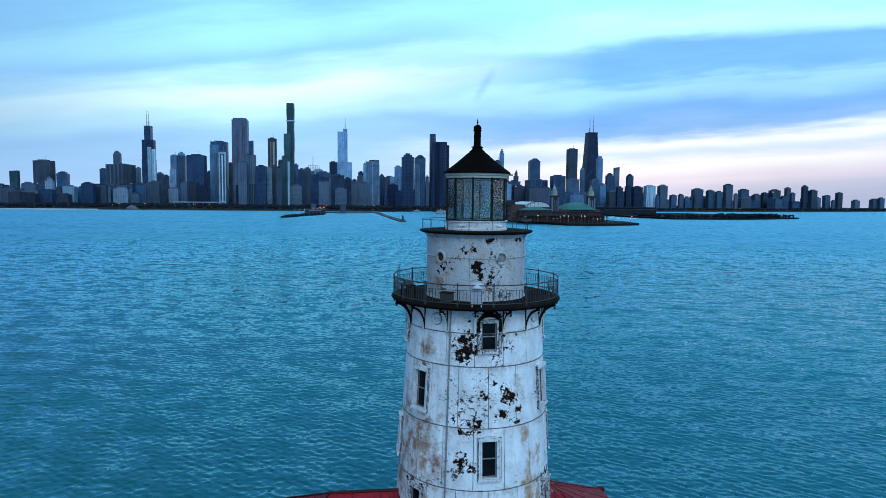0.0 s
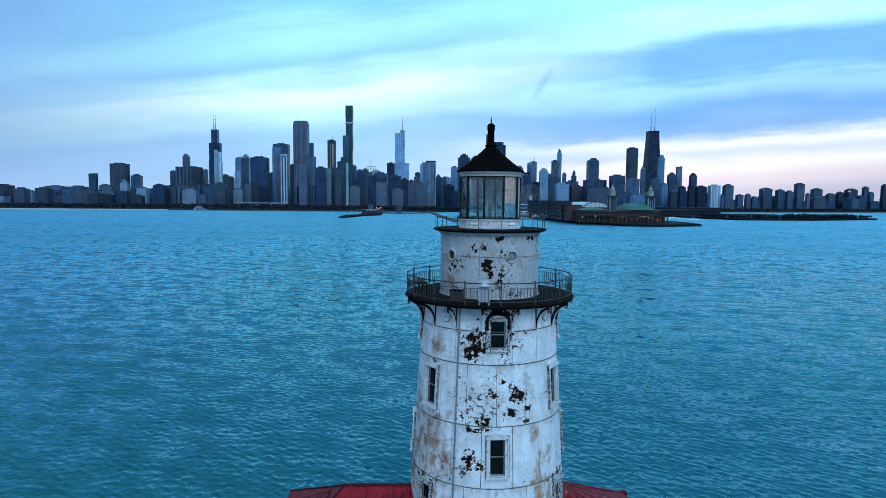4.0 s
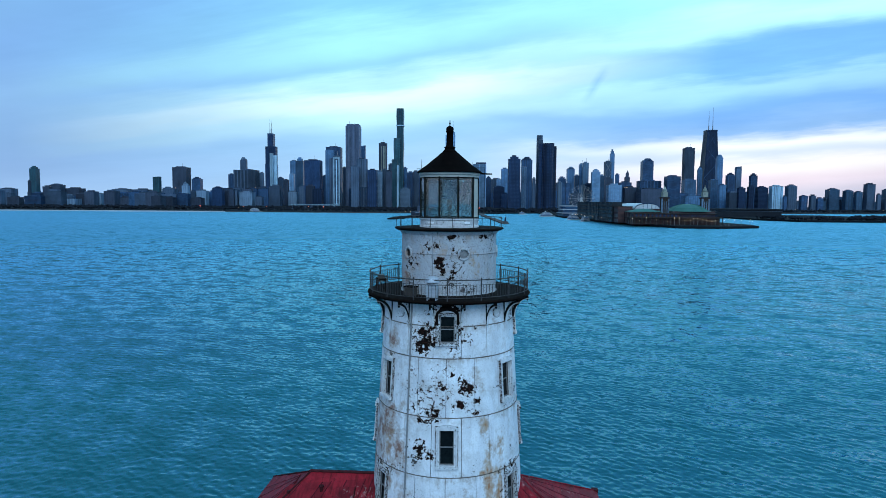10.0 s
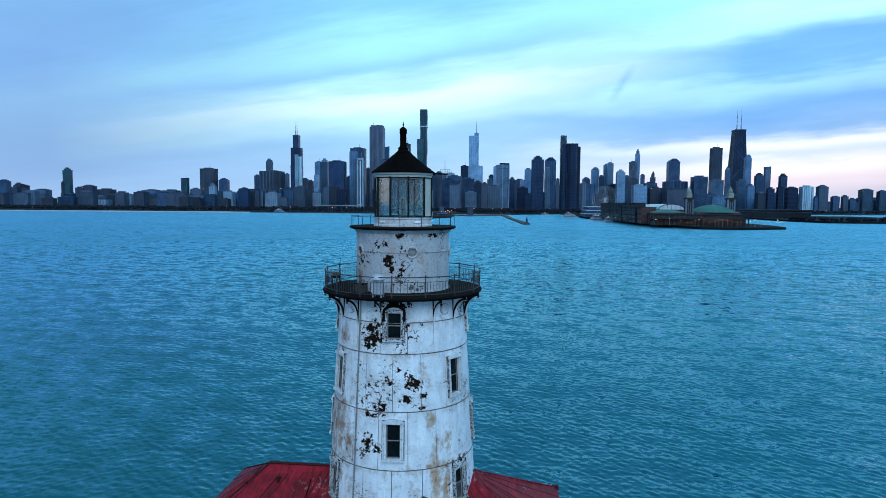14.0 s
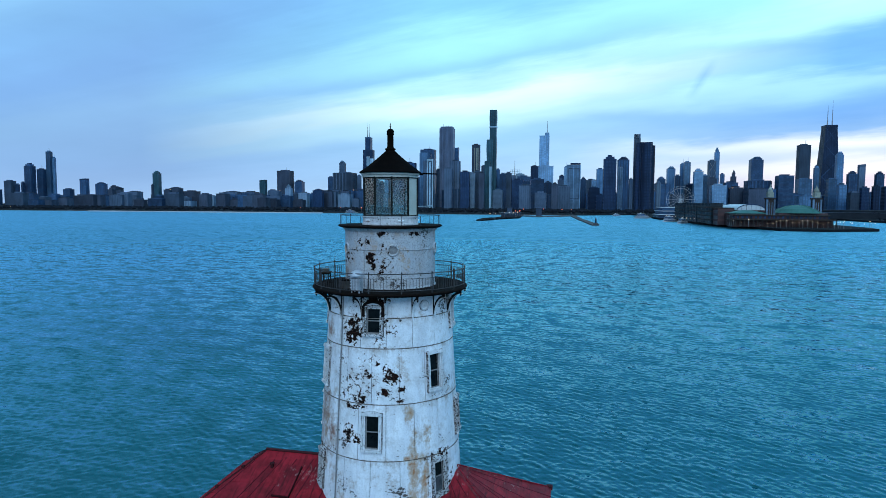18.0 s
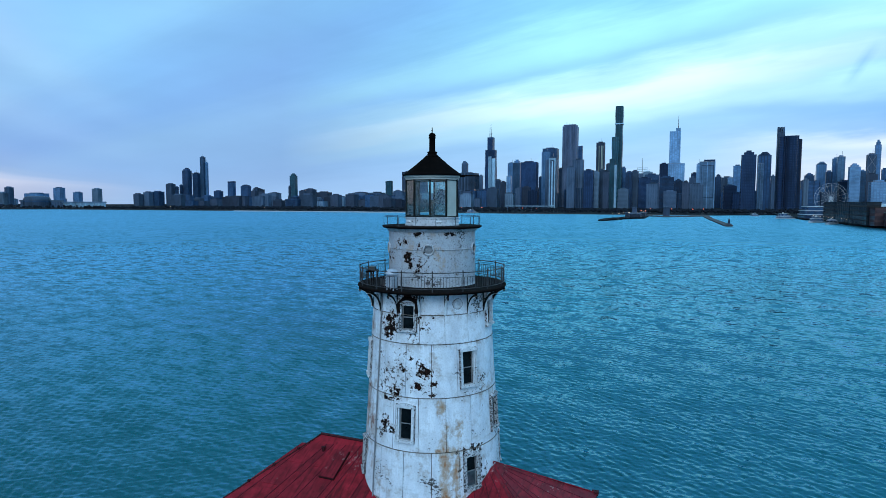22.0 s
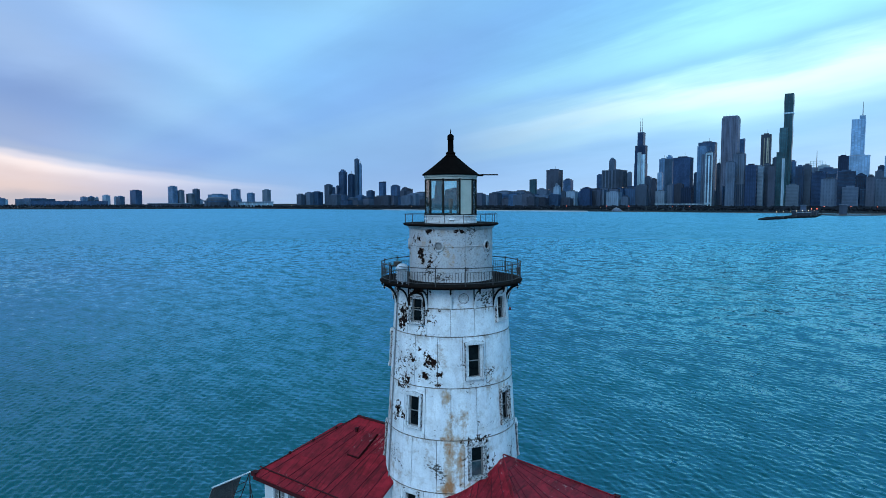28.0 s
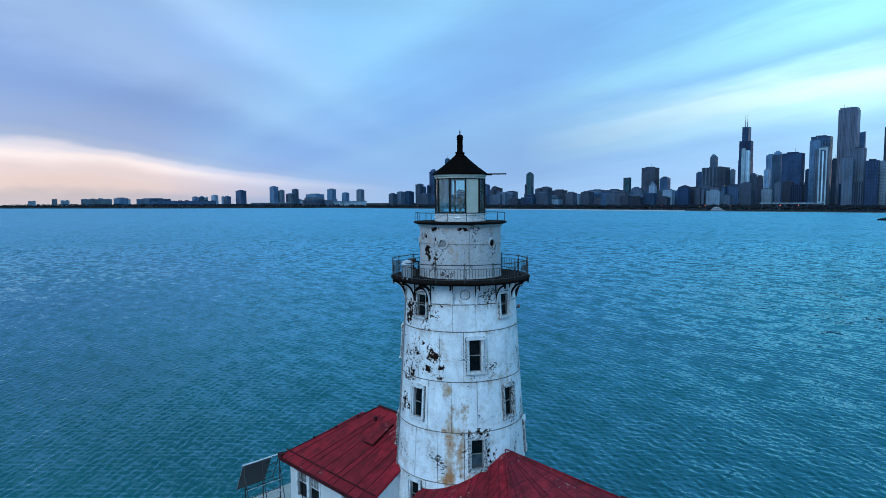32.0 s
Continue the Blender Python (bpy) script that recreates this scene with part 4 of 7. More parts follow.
def tower_window(b, lo, hi, worn, lower, arch=None):
    zc = (lo + hi) / 2
    lean = math.atan(0.064)
    m = at_bearing(b, tower_radius(zc), zc) @ Matrix.Rotation(-lean, 4, "X")
    h = (hi - lo) / 2
    trim = M_TRIM_WORN if worn else M_TRIM
    w = part("window", frame_ring(-HALF - 0.05, HALF + 0.05, -h - 0.05, h + 0.05, 0.065, -0.045, 0.07, m), trim, light, "white casing, weathered" if not worn else "white casing with peeling paint")
    # rust-eaten ring, its dark spots also painting a shadow line round the casing
    part("casing_edge", frame_ring(-HALF - 0.155, HALF + 0.155, -h - 0.125, h + 0.135, 0.04, -0.055, 0.05, m), M_RUSTSHADE, w, "rust-eaten outer edge")
    part("casing_bead", frame_ring(-HALF - 0.12, HALF + 0.12, -h - 0.09, h + 0.10, 0.055, -0.085, 0.06, m), trim, w)
    part("caulk_joint", frame_ring(-HALF - 0.145, HALF + 0.145, -h - 0.11, h + 0.115, 0.04, 0.022, 0.06, m), M_BLACK, w, "dark rusty joint")
    if arch:
        # round hood with a white lunette inside
        def bow(a, rise, k, n=14):
            q = math.pi * k / n
            return a * math.cos(q), h + 0.02 + rise * math.sin(q)

        bm = bmesh.new()
        rings = []
        for k in range(15):
            (x0, z0), (x1, z1) = bow(HALF + 0.06, 0.20, k), bow(HALF + 0.16, 0.33, k)
            rings.append([bm.verts.new(m @ Vector(p)) for p in ((x0, -0.09, z0), (x1, -0.09, z1), (x1, 0.09, z1), (x0, 0.09, z0))])
        for p, q in zip(rings, rings[1:]):
            for k in range(4):
                bm.faces.new((p[k], q[k], q[(k + 1) % 4], p[(k + 1) % 4]))
        bm.faces.new(rings[0])
        bm.faces.new(rings[-1][::-1])
        bmesh.ops.recalc_face_normals(bm, faces=bm.faces)
        part("arched_hood", bm, arch, w)
        bm = bmesh.new()
        rim = [bow(HALF + 0.05, 0.19, k) for k in range(15)]
        fr = [bm.verts.new(m @ Vector((x, -0.03, z))) for x, z in rim]
        bk = [bm.verts.new(m @ Vector((x, 0.08, z))) for x, z in rim]
        bm.faces.new(fr)
        for k in range(14):
            bm.faces.new((fr[k], bk[k], bk[k + 1], fr[k + 1]))
        bmesh.ops.recalc_face_normals(bm, faces=bm.faces)
        part("lunette", bm, M_TRIM, w, "white arched panel")
        for k in (-1, 1):
            part("hood_leg", boxes((k * (HALF + 0.11) - 0.05, k * (HALF + 0.11) + 0.05, -0.09, 0.06, h * 0.35, h + 0.02, m)), arch, w)
    else:
        # cambered hood
        bm = bmesh.new()
        n = 9
        for i in range(n):
            u0, u1 = -1 + 2 * i / n, -1 + 2 * (i + 1) / n
            c0, c1 = 0.11 * (1 - u0 * u0), 0.11 * (1 - u1 * u1)
            x0, x1 = u0 * (HALF + 0.14), u1 * (HALF + 0.14)
            vs = [Vector(p) for p in ((x0, -0.13, h), (x1, -0.13, h), (x1, -0.13, h + 0.09 + c1), (x0, -0.13, h + 0.09 + c0),
                                      (x0, 0.14, h), (x1, 0.14, h), (x1, 0.14, h + 0.09 + c1), (x0, 0.14, h + 0.09 + c0))]
            vs = [bm.verts.new(m @ q) for q in vs]
            for q in ((0, 1, 2, 3), (7, 6, 5, 4), (3, 2, 6, 7), (1, 0, 4, 5)):
                bm.faces.new([vs[k] for k in q])
            if i in (0, n - 1):
                bm.faces.new([vs[k] for k in ((4, 0, 3, 7) if i == 0 else (1, 5, 6, 2))])
        bmesh.ops.remove_doubles(bm, verts=bm.verts, dist=1e-4)
        part("hood", bm, trim, w)
    part("sill", boxes((-HALF - 0.15, HALF + 0.15, -0.13, 0.1, -h - 0.10, -h, m)), trim, w)
    s = HALF - 0.01
    part("sash", frame_ring(-s, s, -h, h, 0.045, 0.10, 0.15, m), M_SASH, w)
    part("meeting_rail", boxes((-s + 0.045, s - 0.045, 0.095, 0.15, -0.02, 0.02, m)), M_SASH, w)
    part("pane", boxes((-s + 0.045, s - 0.045, 0.12, 0.126, 0.025, h - 0.06, m)), M_PANE, w)
    part("pane", boxes((-s + 0.045, s - 0.045, 0.13, 0.136, -h + 0.05, -0.02, m)), lower, w)


for i, (b, lo, hi) in enumerate(WINDOWS):
    tower_window(b, lo, hi, i in (0, 10, 11, 8), M_SKYPANE if i == 10 else M_PANE, (M_BLACK if i == 0 else M_TRIM) if i < 4 else None)

# rain pipe and lightning wire
pts = [on_tower(-28.5, z, 0.06) for z in (20.85, 19, 17, 15, 13, 11, 9, 7, 6.02)]
pipe = part("rain_pipe", tube(pts, 0.032, 8), M_SASH, light, "grey rain pipe")
for z in (19.9, 18.2, 16.6, 15.1, 13.4, 11.9):
    m = at_bearing(-28.5, tower_radius(z), z)
    part("clip", boxes((-0.055, 0.055, -0.10, 0.01, -0.02, 0.02, m)), M_TRIM_WORN, pipe)

# frieze: rosettes between the brackets
for b in (48, 138, 228, 318.5):
    m = at_bearing(b, tower_radius(20.5), 20.48) @ Matrix.Rotation(radians(90), 4, "X")
    bm = lathe([(0.0, 0.02), (0.10, 0.03), (0.135, -0.005), (0.15, 0.0), (0.17, 0.07), (0.205, 0.065), (0.225, 0.0), (0.225, -0.04)], 24)
    bm.transform(m)
    ros = part("rosette", bm, M_TRIM, light, "dirty white round boss", True)
    # dark-spotted ring standing in for the crescent of shade round the boss
    bm = lathe([(0.226, -0.04), (0.226, 0.02), (0.245, 0.02), (0.245, -0.04), (0.226, -0.04)], 24)
    bm.transform(m)
    part("rim", bm, M_RUSTSHADE, ros)

# gallery
gal = part("gallery_deck", lathe([(2.0, 21.02), (3.40, 21.02), (3.44, 21.02), (3.50, 21.03), (3.52, 21.06), (3.50, 21.10), (3.44, 21.12), (2.0, 21.12), (2.0, 21.02)], 96), M_BLACK, light, "black rusty iron gallery deck")
part("edge_moulding", lathe([(3.38, 20.98), (3.45, 20.98), (3.47, 21.00), (3.44, 21.02), (3.38, 21.02), (3.38, 20.98)], 96), M_BLACK, gal)
for k in range(16):
    b = 13.25 + 22.5 * k
    m = at_bearing(b, 0.0, 0.0)
    bm = bmesh.new()
    # curved web under the deck
    outer, inner = [], []
    for i in range(9):
        a = math.pi / 2 * i / 8
        outer.append((0, -(2.78 + 0.66 * (1 - math.cos(a))), 20.10 + 0.84 * math.sin(a)))
        inner.append((0, -(2.84 + 0.62 * (1 - math.cos(a)) + 0.03), 20.03 + 0.83 * math.sin(a)))
    for i in range(8):
        vs = []
        for x in (-0.018, 0.018):
            for q in (outer[i], outer[i + 1], inner[i + 1], inner[i]):
                vs.append(bm.verts.new(m @ Vector((x, q[1], q[2]))))
        for q in ((0, 1, 2, 3), (7, 6, 5, 4), (0, 4, 5, 1), (2, 6, 7, 3)):
            bm.faces.new([vs[j] for j in q])
    bmesh.ops.remove_doubles(bm, verts=bm.verts, dist=1e-4)
    box(bm, -0.016, 0.016, -2.80, -2.72, 20.04, 20.9, m)
    box(bm, -0.02, 0.02, -3.42, -2.74, 20.93, 21.015, m)
    bk = part("bracket", bm, M_POST, light, "dark iron gallery bracket")
    # pale flange along the curve
    bm = bmesh.new()
    last = None
    for q in inner:
        ring = [bm.verts.new(m @ Vector((x, q[1] - dy, q[2] - 0.4 * dy))) for x, dy in ((-0.05, 0.0), (0.05, 0.0), (0.05, 0.02), (-0.05, 0.02))]
        if last:
            for u in range(4):
                bm.faces.new((last[u], last[(u + 1) % 4], ring[(u + 1) % 4], ring[u]))
        last = ring
    bmesh.ops.recalc_face_normals(bm, faces=bm.faces)
    part("flange", bm, M_TRIM, bk, "dirty white curved flange")
    pd = lathe([(0.0, 20.74), (0.03, 20.77), (0.045, 20.83), (0.025, 20.88), (0.045, 20.94), (0.045, 20.98)], 10)
    pd.transform(at_bearing(b, 3.42, 0.0))
    part("pendant", pd, M_BLACK, bk)

rail = part("railing", tube(ring_points(3.42, 21.93, 96), 0.022, 6, True), M_RAIL, light, "grey rusty iron gallery railing")
part("lower_rail", tube(ring_points(3.42, 21.24, 96), 0.016, 6, True), M_RAIL, rail)
part("middle_rail", tube(ring_points(3.42, 21.74, 96), 0.010, 5, True), M_RAIL, rail)
bal = bmesh.new()
box(bal, -0.008, 0.008, -0.008, 0.008, 0.0, 0.51)
first = part("baluster", bal, M_RAIL, rail)
first.matrix_basis = at_bearing(1.0, 3.42, 21.235)
for k in range(1, 160):
    o = part("baluster", first.data, None, rail)
    o.matrix_basis = at_bearing(1.0 + 360 * k / 160, 3.42, 21.235)
for k in range(16):
    bm = lathe([(0.024, 21.10), (0.024, 21.94), (0.030, 21.96), (0.030, 21.98), (0.014, 22.01), (0.0, 22.03)], 8)
    bm.transform(at_bearing(2.0 + 22.5 * k, 3.42, 0.0))
    part("post", bm, M_RAIL, rail)

# upper drum
DRUM = [-52.2, 19.8, 91.8, 163.8, 235.8]


def drum_radius(z):
    return 2.04


def port_holes(b0, b1, z0, z1):
    return [(b - 5.2, b + 5.2, 22.64, 22.96) for b in DRUM for b in (b, b - 360) if b - 5.2 > b0 and b + 5.2 < b1 and z0 < 22.6 and z1 > 22.99]


for k in range(5):
    l = -88.2 + 72 * k
    part("drum_plate", shell(l + 0.2, l + 71.8, 21.12, 23.70, 0.05, [(l + 36 - 5.2, l + 36 + 5.2, 22.64, 22.96)], 3.0, 0.0, drum_radius), M_DRUM, light)
part("drum_lining", shell(0.0, 360.0, 21.12, 23.70, 0.2, port_holes(0.0, 360.0, 21.12, 23.7), 4.0, 0.055, drum_radius), M_LINING, light, "dark rusty inner wall")
for b in DRUM:
    pts = [at_bearing(b + 8.4 + 55.2 * i / 20, 2.045, 22.80).translation for i in range(21)]
    part("belt_moulding", tube(pts, 0.028, 8), M_DRUM, light)
part("base_moulding", lathe([(2.0, 21.12), (2.08, 21.12), (2.075, 21.16), (2.05, 21.19), (2.0, 21.19), (2.0, 21.12)], 72), M_DRUM, light)
part("top_moulding", lathe([(2.0, 23.56), (2.05, 23.56), (2.10, 23.62), (2.18, 23.72), (2.0, 23.72), (2.0, 23.56)], 72), M_DRUM, light)
for i, b in enumerate(DRUM):
    m = at_bearing(b, 2.04, 22.80) @ Matrix.Rotation(radians(90), 4, "X")
    bm = lathe([(0.185, -0.06), (0.185, 0.045), (0.20, 0.055), (0.25, 0.05), (0.275, 0.02), (0.275, -0.06), (0.185, -0.06)], 28)
    bm.transform(m)
    pt = part("porthole", bm, M_DRUM, light, "round iron porthole rim", True)
    # square opening closed to a round one
    bm = bmesh.new()
    for s in range(28):
        a0, a1 = 2 * math.pi * s / 28, 2 * math.pi * (s + 1) / 28
        q = [(0.186 * math.cos(a0), 0.186 * math.sin(a0), -0.03), (0.186 * math.cos(a1), 0.186 * math.sin(a1), -0.03), (0.27 * math.cos(a1), 0.27 * math.sin(a1), -0.03), (0.27 * math.cos(a0), 0.27 * math.sin(a0), -0.03)]
        bm.faces.new([bm.verts.new(m @ Vector(p)) for p in q])
    part("collar", bm, M_LINING, pt)
    if i == 1:
        bm = lathe([(0.0, -0.02), (0.07, -0.015), (0.075, -0.035), (0.186, -0.04), (0.186, -0.06), (0.0, -0.06)], 24)
        bm.transform(m)
        part("pane", bm, M_SASH, pt, "clouded round glass")

# upper deck with its thin rail
deck = part("upper_deck", lathe([(1.2, 23.72), (2.26, 23.72), (2.33, 23.76), (2.36, 23.79), (2.33, 23.83), (1.2, 23.83), (1.2, 23.72)], 80), M_BLACK, light, "black iron lantern deck")
thin = part("thin_rail", tube(ring_points(2.27, 24.26, 64), 0.012, 5, True), M_RAIL, light, "thin iron lantern rail")
for k in range(16):
    bm = boxes((-0.011, 0.011, -0.011, 0.011, 23.83, 24.26))
    bm.transform(at_bearing(6 + 22.5 * k, 2.27, 0))
    part("post", bm, M_RAIL, thin)

# lantern room
lan = part("lantern_base", lathe([(1.18, 23.83), (1.28, 23.83), (1.28, 23.90), (1.25, 23.93), (1.25, 24.14), (1.30, 24.17), (1.30, 24.22), (1.18, 24.22), (1.18, 23.83)], 40), M_TRIM, light, "white lantern base wall")
for k in range(5):
    m = at_bearing(37.7 + 72 * k, 1.25, 24.04)
    part("vent_cover", boxes((-0.13, 0.13, -0.07, 0.01, 0.0, 0.025, m), (-0.13, 0.13, -0.06, 0.01, -0.035, 0.0, m)), M_VENT, lan, "bright white vent cover")
for k in range(10):
    b = -16.3 + 36 * k
    m = at_bearing(b, 1.24, 0)
    part("glazing_post", boxes((-0.036, 0.036, -0.035, 0.05, 24.22, 25.96, m)), M_POST, light, "dark rusty glazing post")
    m = at_bearing(b + 18, 1.24 * math.cos(radians(18)), 0)
    w = 1.24 * math.sin(radians(18)) - 0.03
    pane = part("lantern_pane", boxes((-w, w, 0.0, 0.008, 24.26, 25.92, m)), M_MILK if k == 2 else M_HAZE if k in (4, 5) else M_GLASS, light, "whitened lantern pane" if k == 2 else "clouded lantern pane" if k in (4, 5) else "clear lantern pane")
    pane.visible_shadow = False
    part("pane_sill", boxes((-w, w, -0.02, 0.03, 24.22, 24.27, m)), M_POST, light)
    part("pane_head", boxes((-w, w, -0.02, 0.03, 25.90, 25.96, m)), M_POST, light)
part("cornice", lathe([(1.15, 25.94), (1.27, 25.94), (1.27, 26.02), (1.31, 26.05), (1.31, 26.13), (1.36, 26.16), (1.15, 26.16), (1.15, 25.94)], 48), M_CREAM, light, "cream lantern cornice")
roof = part("lantern_roof", lathe([(1.37, 26.13), (1.40, 26.15), (1.39, 26.19), (0.95, 26.51), (0.60, 26.80), (0.36, 27.01), (0.30, 27.03), (0.0, 27.03), (0.0, 26.30), (1.30, 26.16), (1.37, 26.13)], 40), M_ROOFBLACK, light, "black conical lantern roof")
part("ventilator", lathe([(0.30, 27.00), (0.34, 27.04), (0.26, 27.10), (0.20, 27.18), (0.24, 27.21), (0.24, 27.25), (0.16, 27.28), (0.145, 27.34), (0.14, 27.86), (0.17, 27.89), (0.17, 27.92), (0.15, 27.95), (0.17, 28.02), (0.13, 28.10), (0.06, 28.14), (0.0, 28.15)], 24), M_ROOFBLACK, roof, smooth=True)
part("finial", lathe([(0.025, 28.13), (0.022, 28.22), (0.04, 28.25), (0.022, 28.28), (0.018, 28.34), (0.0, 28.42)], 8), M_ROOFBLACK, roof)
m = at_bearing(128, 0, 0)
part("lifting_arm", boxes((-0.03, 0.03, -2.32, -1.2, 26.14, 26.20, m), (-0.05, 0.05, -1.6, -1.3, 26.10, 26.14, m)), M_ROOFBLACK, roof)
part("lantern_floor", lathe([(0.0, 23.83), (1.18, 23.83), (1.18, 23.9), (0.0, 23.9)], 32), M_LINING, light, "dark lantern floor")
ob = part("pedestal", lathe([(0.16, 23.9), (0.16, 23.95), (0.07, 24.0), (0.07, 24.52), (0.12, 24.55), (0.12, 24.58), (0.0, 24.58)], 16), M_LAMPBODY, light)

beacon = root("beacon_lamp", pose(AXIS[0], AXIS[1], 24.58), "tan-red upright beacon lens, unlit, on a pedestal inside the lantern", "beacon")
part("housing", lathe([(0.10, 0.0), (0.10, 0.02), (0.08, 0.03), (0.0, 0.03)], 16), M_LAMPBODY, beacon)
part("lens", lathe([(0.09, 0.03), (0.105, 0.05), (0.105, 0.38), (0.09, 0.40), (0.0, 0.40)], 16), M_REDLENS, beacon, "dull red glass lens", True)
part("cap", lathe([(0.10, 0.40), (0.10, 0.42), (0.04, 0.44), (0.0, 0.44)], 16), M_LAMPBODY, beacon)

# things standing on the gallery
m = at_bearing(-8.5, 3.20, 21.12)
horn = root("equipment_cabinet", pose(AXIS[0], AXIS[1], 0) @ m, "pale galvanised louvred cabinet on the gallery by the railing", "cabinet")
part("body", boxes((-0.20, 0.20, -0.16, 0.16, 0.10, 0.66)), M_GALV, horn)
part("cap", lathe([(0.30, 0.70), (0.30, 0.74), (0.22, 0.86), (0.10, 0.92), (0.0, 0.93)], 16), M_GALV, horn)
for z in (0.2, 0.32, 0.44, 0.56):
    part("louvre", boxes((-0.22, 0.22, -0.19, -0.16, z, z + 0.05)), M_GALV, horn)
for x in (-0.17, 0.17):
    for y in (-0.13, 0.13):
        part("leg", boxes((x - 0.02, x + 0.02, y - 0.02, y + 0.02, 0.0, 0.10)), M_GALV, horn)
part("neck", boxes((-0.10, 0.10, -0.10, 0.10, 0.66, 0.70)), M_GALV, horn)

m = at_bearing(-76, 2.95, 21.12)
bench = root("battery_stand", pose(AXIS[0], AXIS[1], 0) @ m, "low dark iron stand with a box on the gallery deck", "stand")
part("top", boxes((-0.40, 0.40, -0.2, 0.2, 0.46, 0.52)), M_BLACK, bench)
part("box", boxes((-0.18, 0.16, -0.14, 0.14, 0.52, 0.68)), M_LAMPBODY, bench)
for x in (-0.36, 0.36):
    for y in (-0.16, 0.16):
        part("leg", boxes((x - 0.025, x + 0.025, y - 0.025, y + 0.025, 0.0, 0.46)), M_BLACK, bench)
m = at_bearing(-36, 2.45, 21.12)
case = root("electric_box", pose(AXIS[0], AXIS[1], 0) @ m, "small dark weathered box on the gallery deck", "box")
part("body", boxes((-0.22, 0.22, -0.16, 0.16, 0.0, 0.34)), M_LAMPBODY, case)
part("lid", boxes((-0.24, 0.24, -0.18, 0.18, 0.34, 0.38)), M_BLACK, case)

m = at_bearing(-109, 3.33, 21.12)
whip = root("whip_antenna", pose(AXIS[0], AXIS[1], 0) @ m, "thin dark whip antenna standing by the gallery railing", "antenna")
part("foot", lathe([(0.06, 0.0), (0.06, 0.02), (0.025, 0.04), (0.025, 0.10), (0.0, 0.10)], 10), M_BLACK, whip)
part("rod", tube([(0, 0, 0.05), (0, 0, 1.16)], 0.012, 6), M_RAIL, whip)
m = at_bearing(128, tower_radius(19.5), 19.45)
marker = root("marker_lamp", pose(AXIS[0], AXIS[1], 0) @ m, "small dull red marker lamp on a bracket on the tower wall", "lamp")
part("bracket", boxes((-0.02, 0.02, -0.16, 0.02, 0.0, 0.03)), M_BLACK, marker)
part("lens", lathe([(0.05, 0.03), (0.06, 0.06), (0.055, 0.14), (0.03, 0.17), (0.0, 0.175)], 12), M_DULLRED, marker, "dull red glass", True).location = (0, -0.12, 0)

# ---- pier base and the two houses ----
base = root("lighthouse_pier", pose(0, 0, 0), "grey stained concrete lighthouse pier rising from the lake", "pier")
part("caisson", boxes((-14.5, 11.0, -9.5, 8.5, -1.0, 5.4)), M_CONCRETE, base)
part("coping", boxes((-14.8, 11.3, -9.8, 8.8, 5.4, 6.0)), M_CONCRETE, base)


def slope(corners, name, parent, lift, n, seam_from, seam_to):
    """A roof slope: a slab through corners (anticlockwise from outside) with standing ridges from the eave up."""
    c = [Vector(q) for q in corners]
    nrm = (c[1] - c[0]).cross(c[2] - c[0]).normalized()
    bm = bmesh.new()
    top = [bm.verts.new(q) for q in c]
    bot = [bm.verts.new(q - nrm * lift) for q in c]
    bm.faces.new(top)
    bm.faces.new(bot[::-1])
    for i in range(len(c)):
        j = (i + 1) % len(c)
        bm.faces.new((top[i], bot[i], bot[j], top[j]))
    bmesh.ops.recalc_face_normals(bm, faces=bm.faces)
    s = part(name, bm, M_RED, parent)
    a0, a1 = [Vector(q) for q in seam_from]
    b0, b1 = [Vector(q) for q in seam_to]
    cuts = [0.0] + [(i + 0.28 * math.sin(2.4 * i + n)) / n for i in range(1, n)] + [1.0]
    # sheets between the ridges, lapped a little one over the other
    for i in range(n):
        ends = [(a0.lerp(a1, q), b0.lerp(b1, q)) for q in (cuts[i] + 0.004, cuts[i + 1] - 0.004)]
        rows = [0.0, 0.30 + 0.12 * math.sin(5.1 * i + n), 0.66 + 0.10 * math.sin(3.3 * i + 2 * n), 1.0]
        for k in range(3):
            lo, hi = rows[k] + 0.002, rows[k + 1] - 0.002
            quad = [ends[0][0].lerp(ends[0][1], lo), ends[1][0].lerp(ends[1][1], lo), ends[1][0].lerp(ends[1][1], hi), ends[0][0].lerp(ends[0][1], hi)]
            if min((quad[1] - quad[0]).length, (quad[3] - quad[0]).length) < 0.06:
                continue
            bm = bmesh.new()
            up = [bm.verts.new(q + nrm * h) for q, h in zip(quad, (0.014, 0.014, 0.009, 0.009))]
            dn = [bm.verts.new(q + nrm * 0.001) for q in quad]
            bm.faces.new(up)
            for m in range(4):
                bm.faces.new((up[m], dn[m], dn[(m + 1) % 4], up[(m + 1) % 4]))
            bmesh.ops.recalc_face_normals(bm, faces=bm.faces)
            part("roof_sheet", bm, M_RED, s)
    for t in cuts[1:-1]:
        a, b = a0.lerp(a1, t), b0.lerp(b1, t)
        if (b - a).length < 0.4:
            continue
        d = (b - a).normalized()
        side = d.cross(nrm).normalized() * 0.022
        bm = bmesh.new()
        vs = [bm.verts.new(q) for q in (a - side, a + side, b + side, b - side, a - side * 0.5 + nrm * 0.03, a + side * 0.5 + nrm * 0.03, b + side * 0.5 + nrm * 0.03, b - side * 0.5 + nrm * 0.03)]
        for q in ((4, 5, 6, 7), (0, 1, 5, 4), (1, 2, 6, 5), (2, 3, 7, 6), (3, 0, 4, 7)):
            bm.faces.new([vs[k] for k in q])
        bmesh.ops.recalc_face_normals(bm, faces=bm.faces)
        part("seam", bm, M_SEAM, s)
    return s


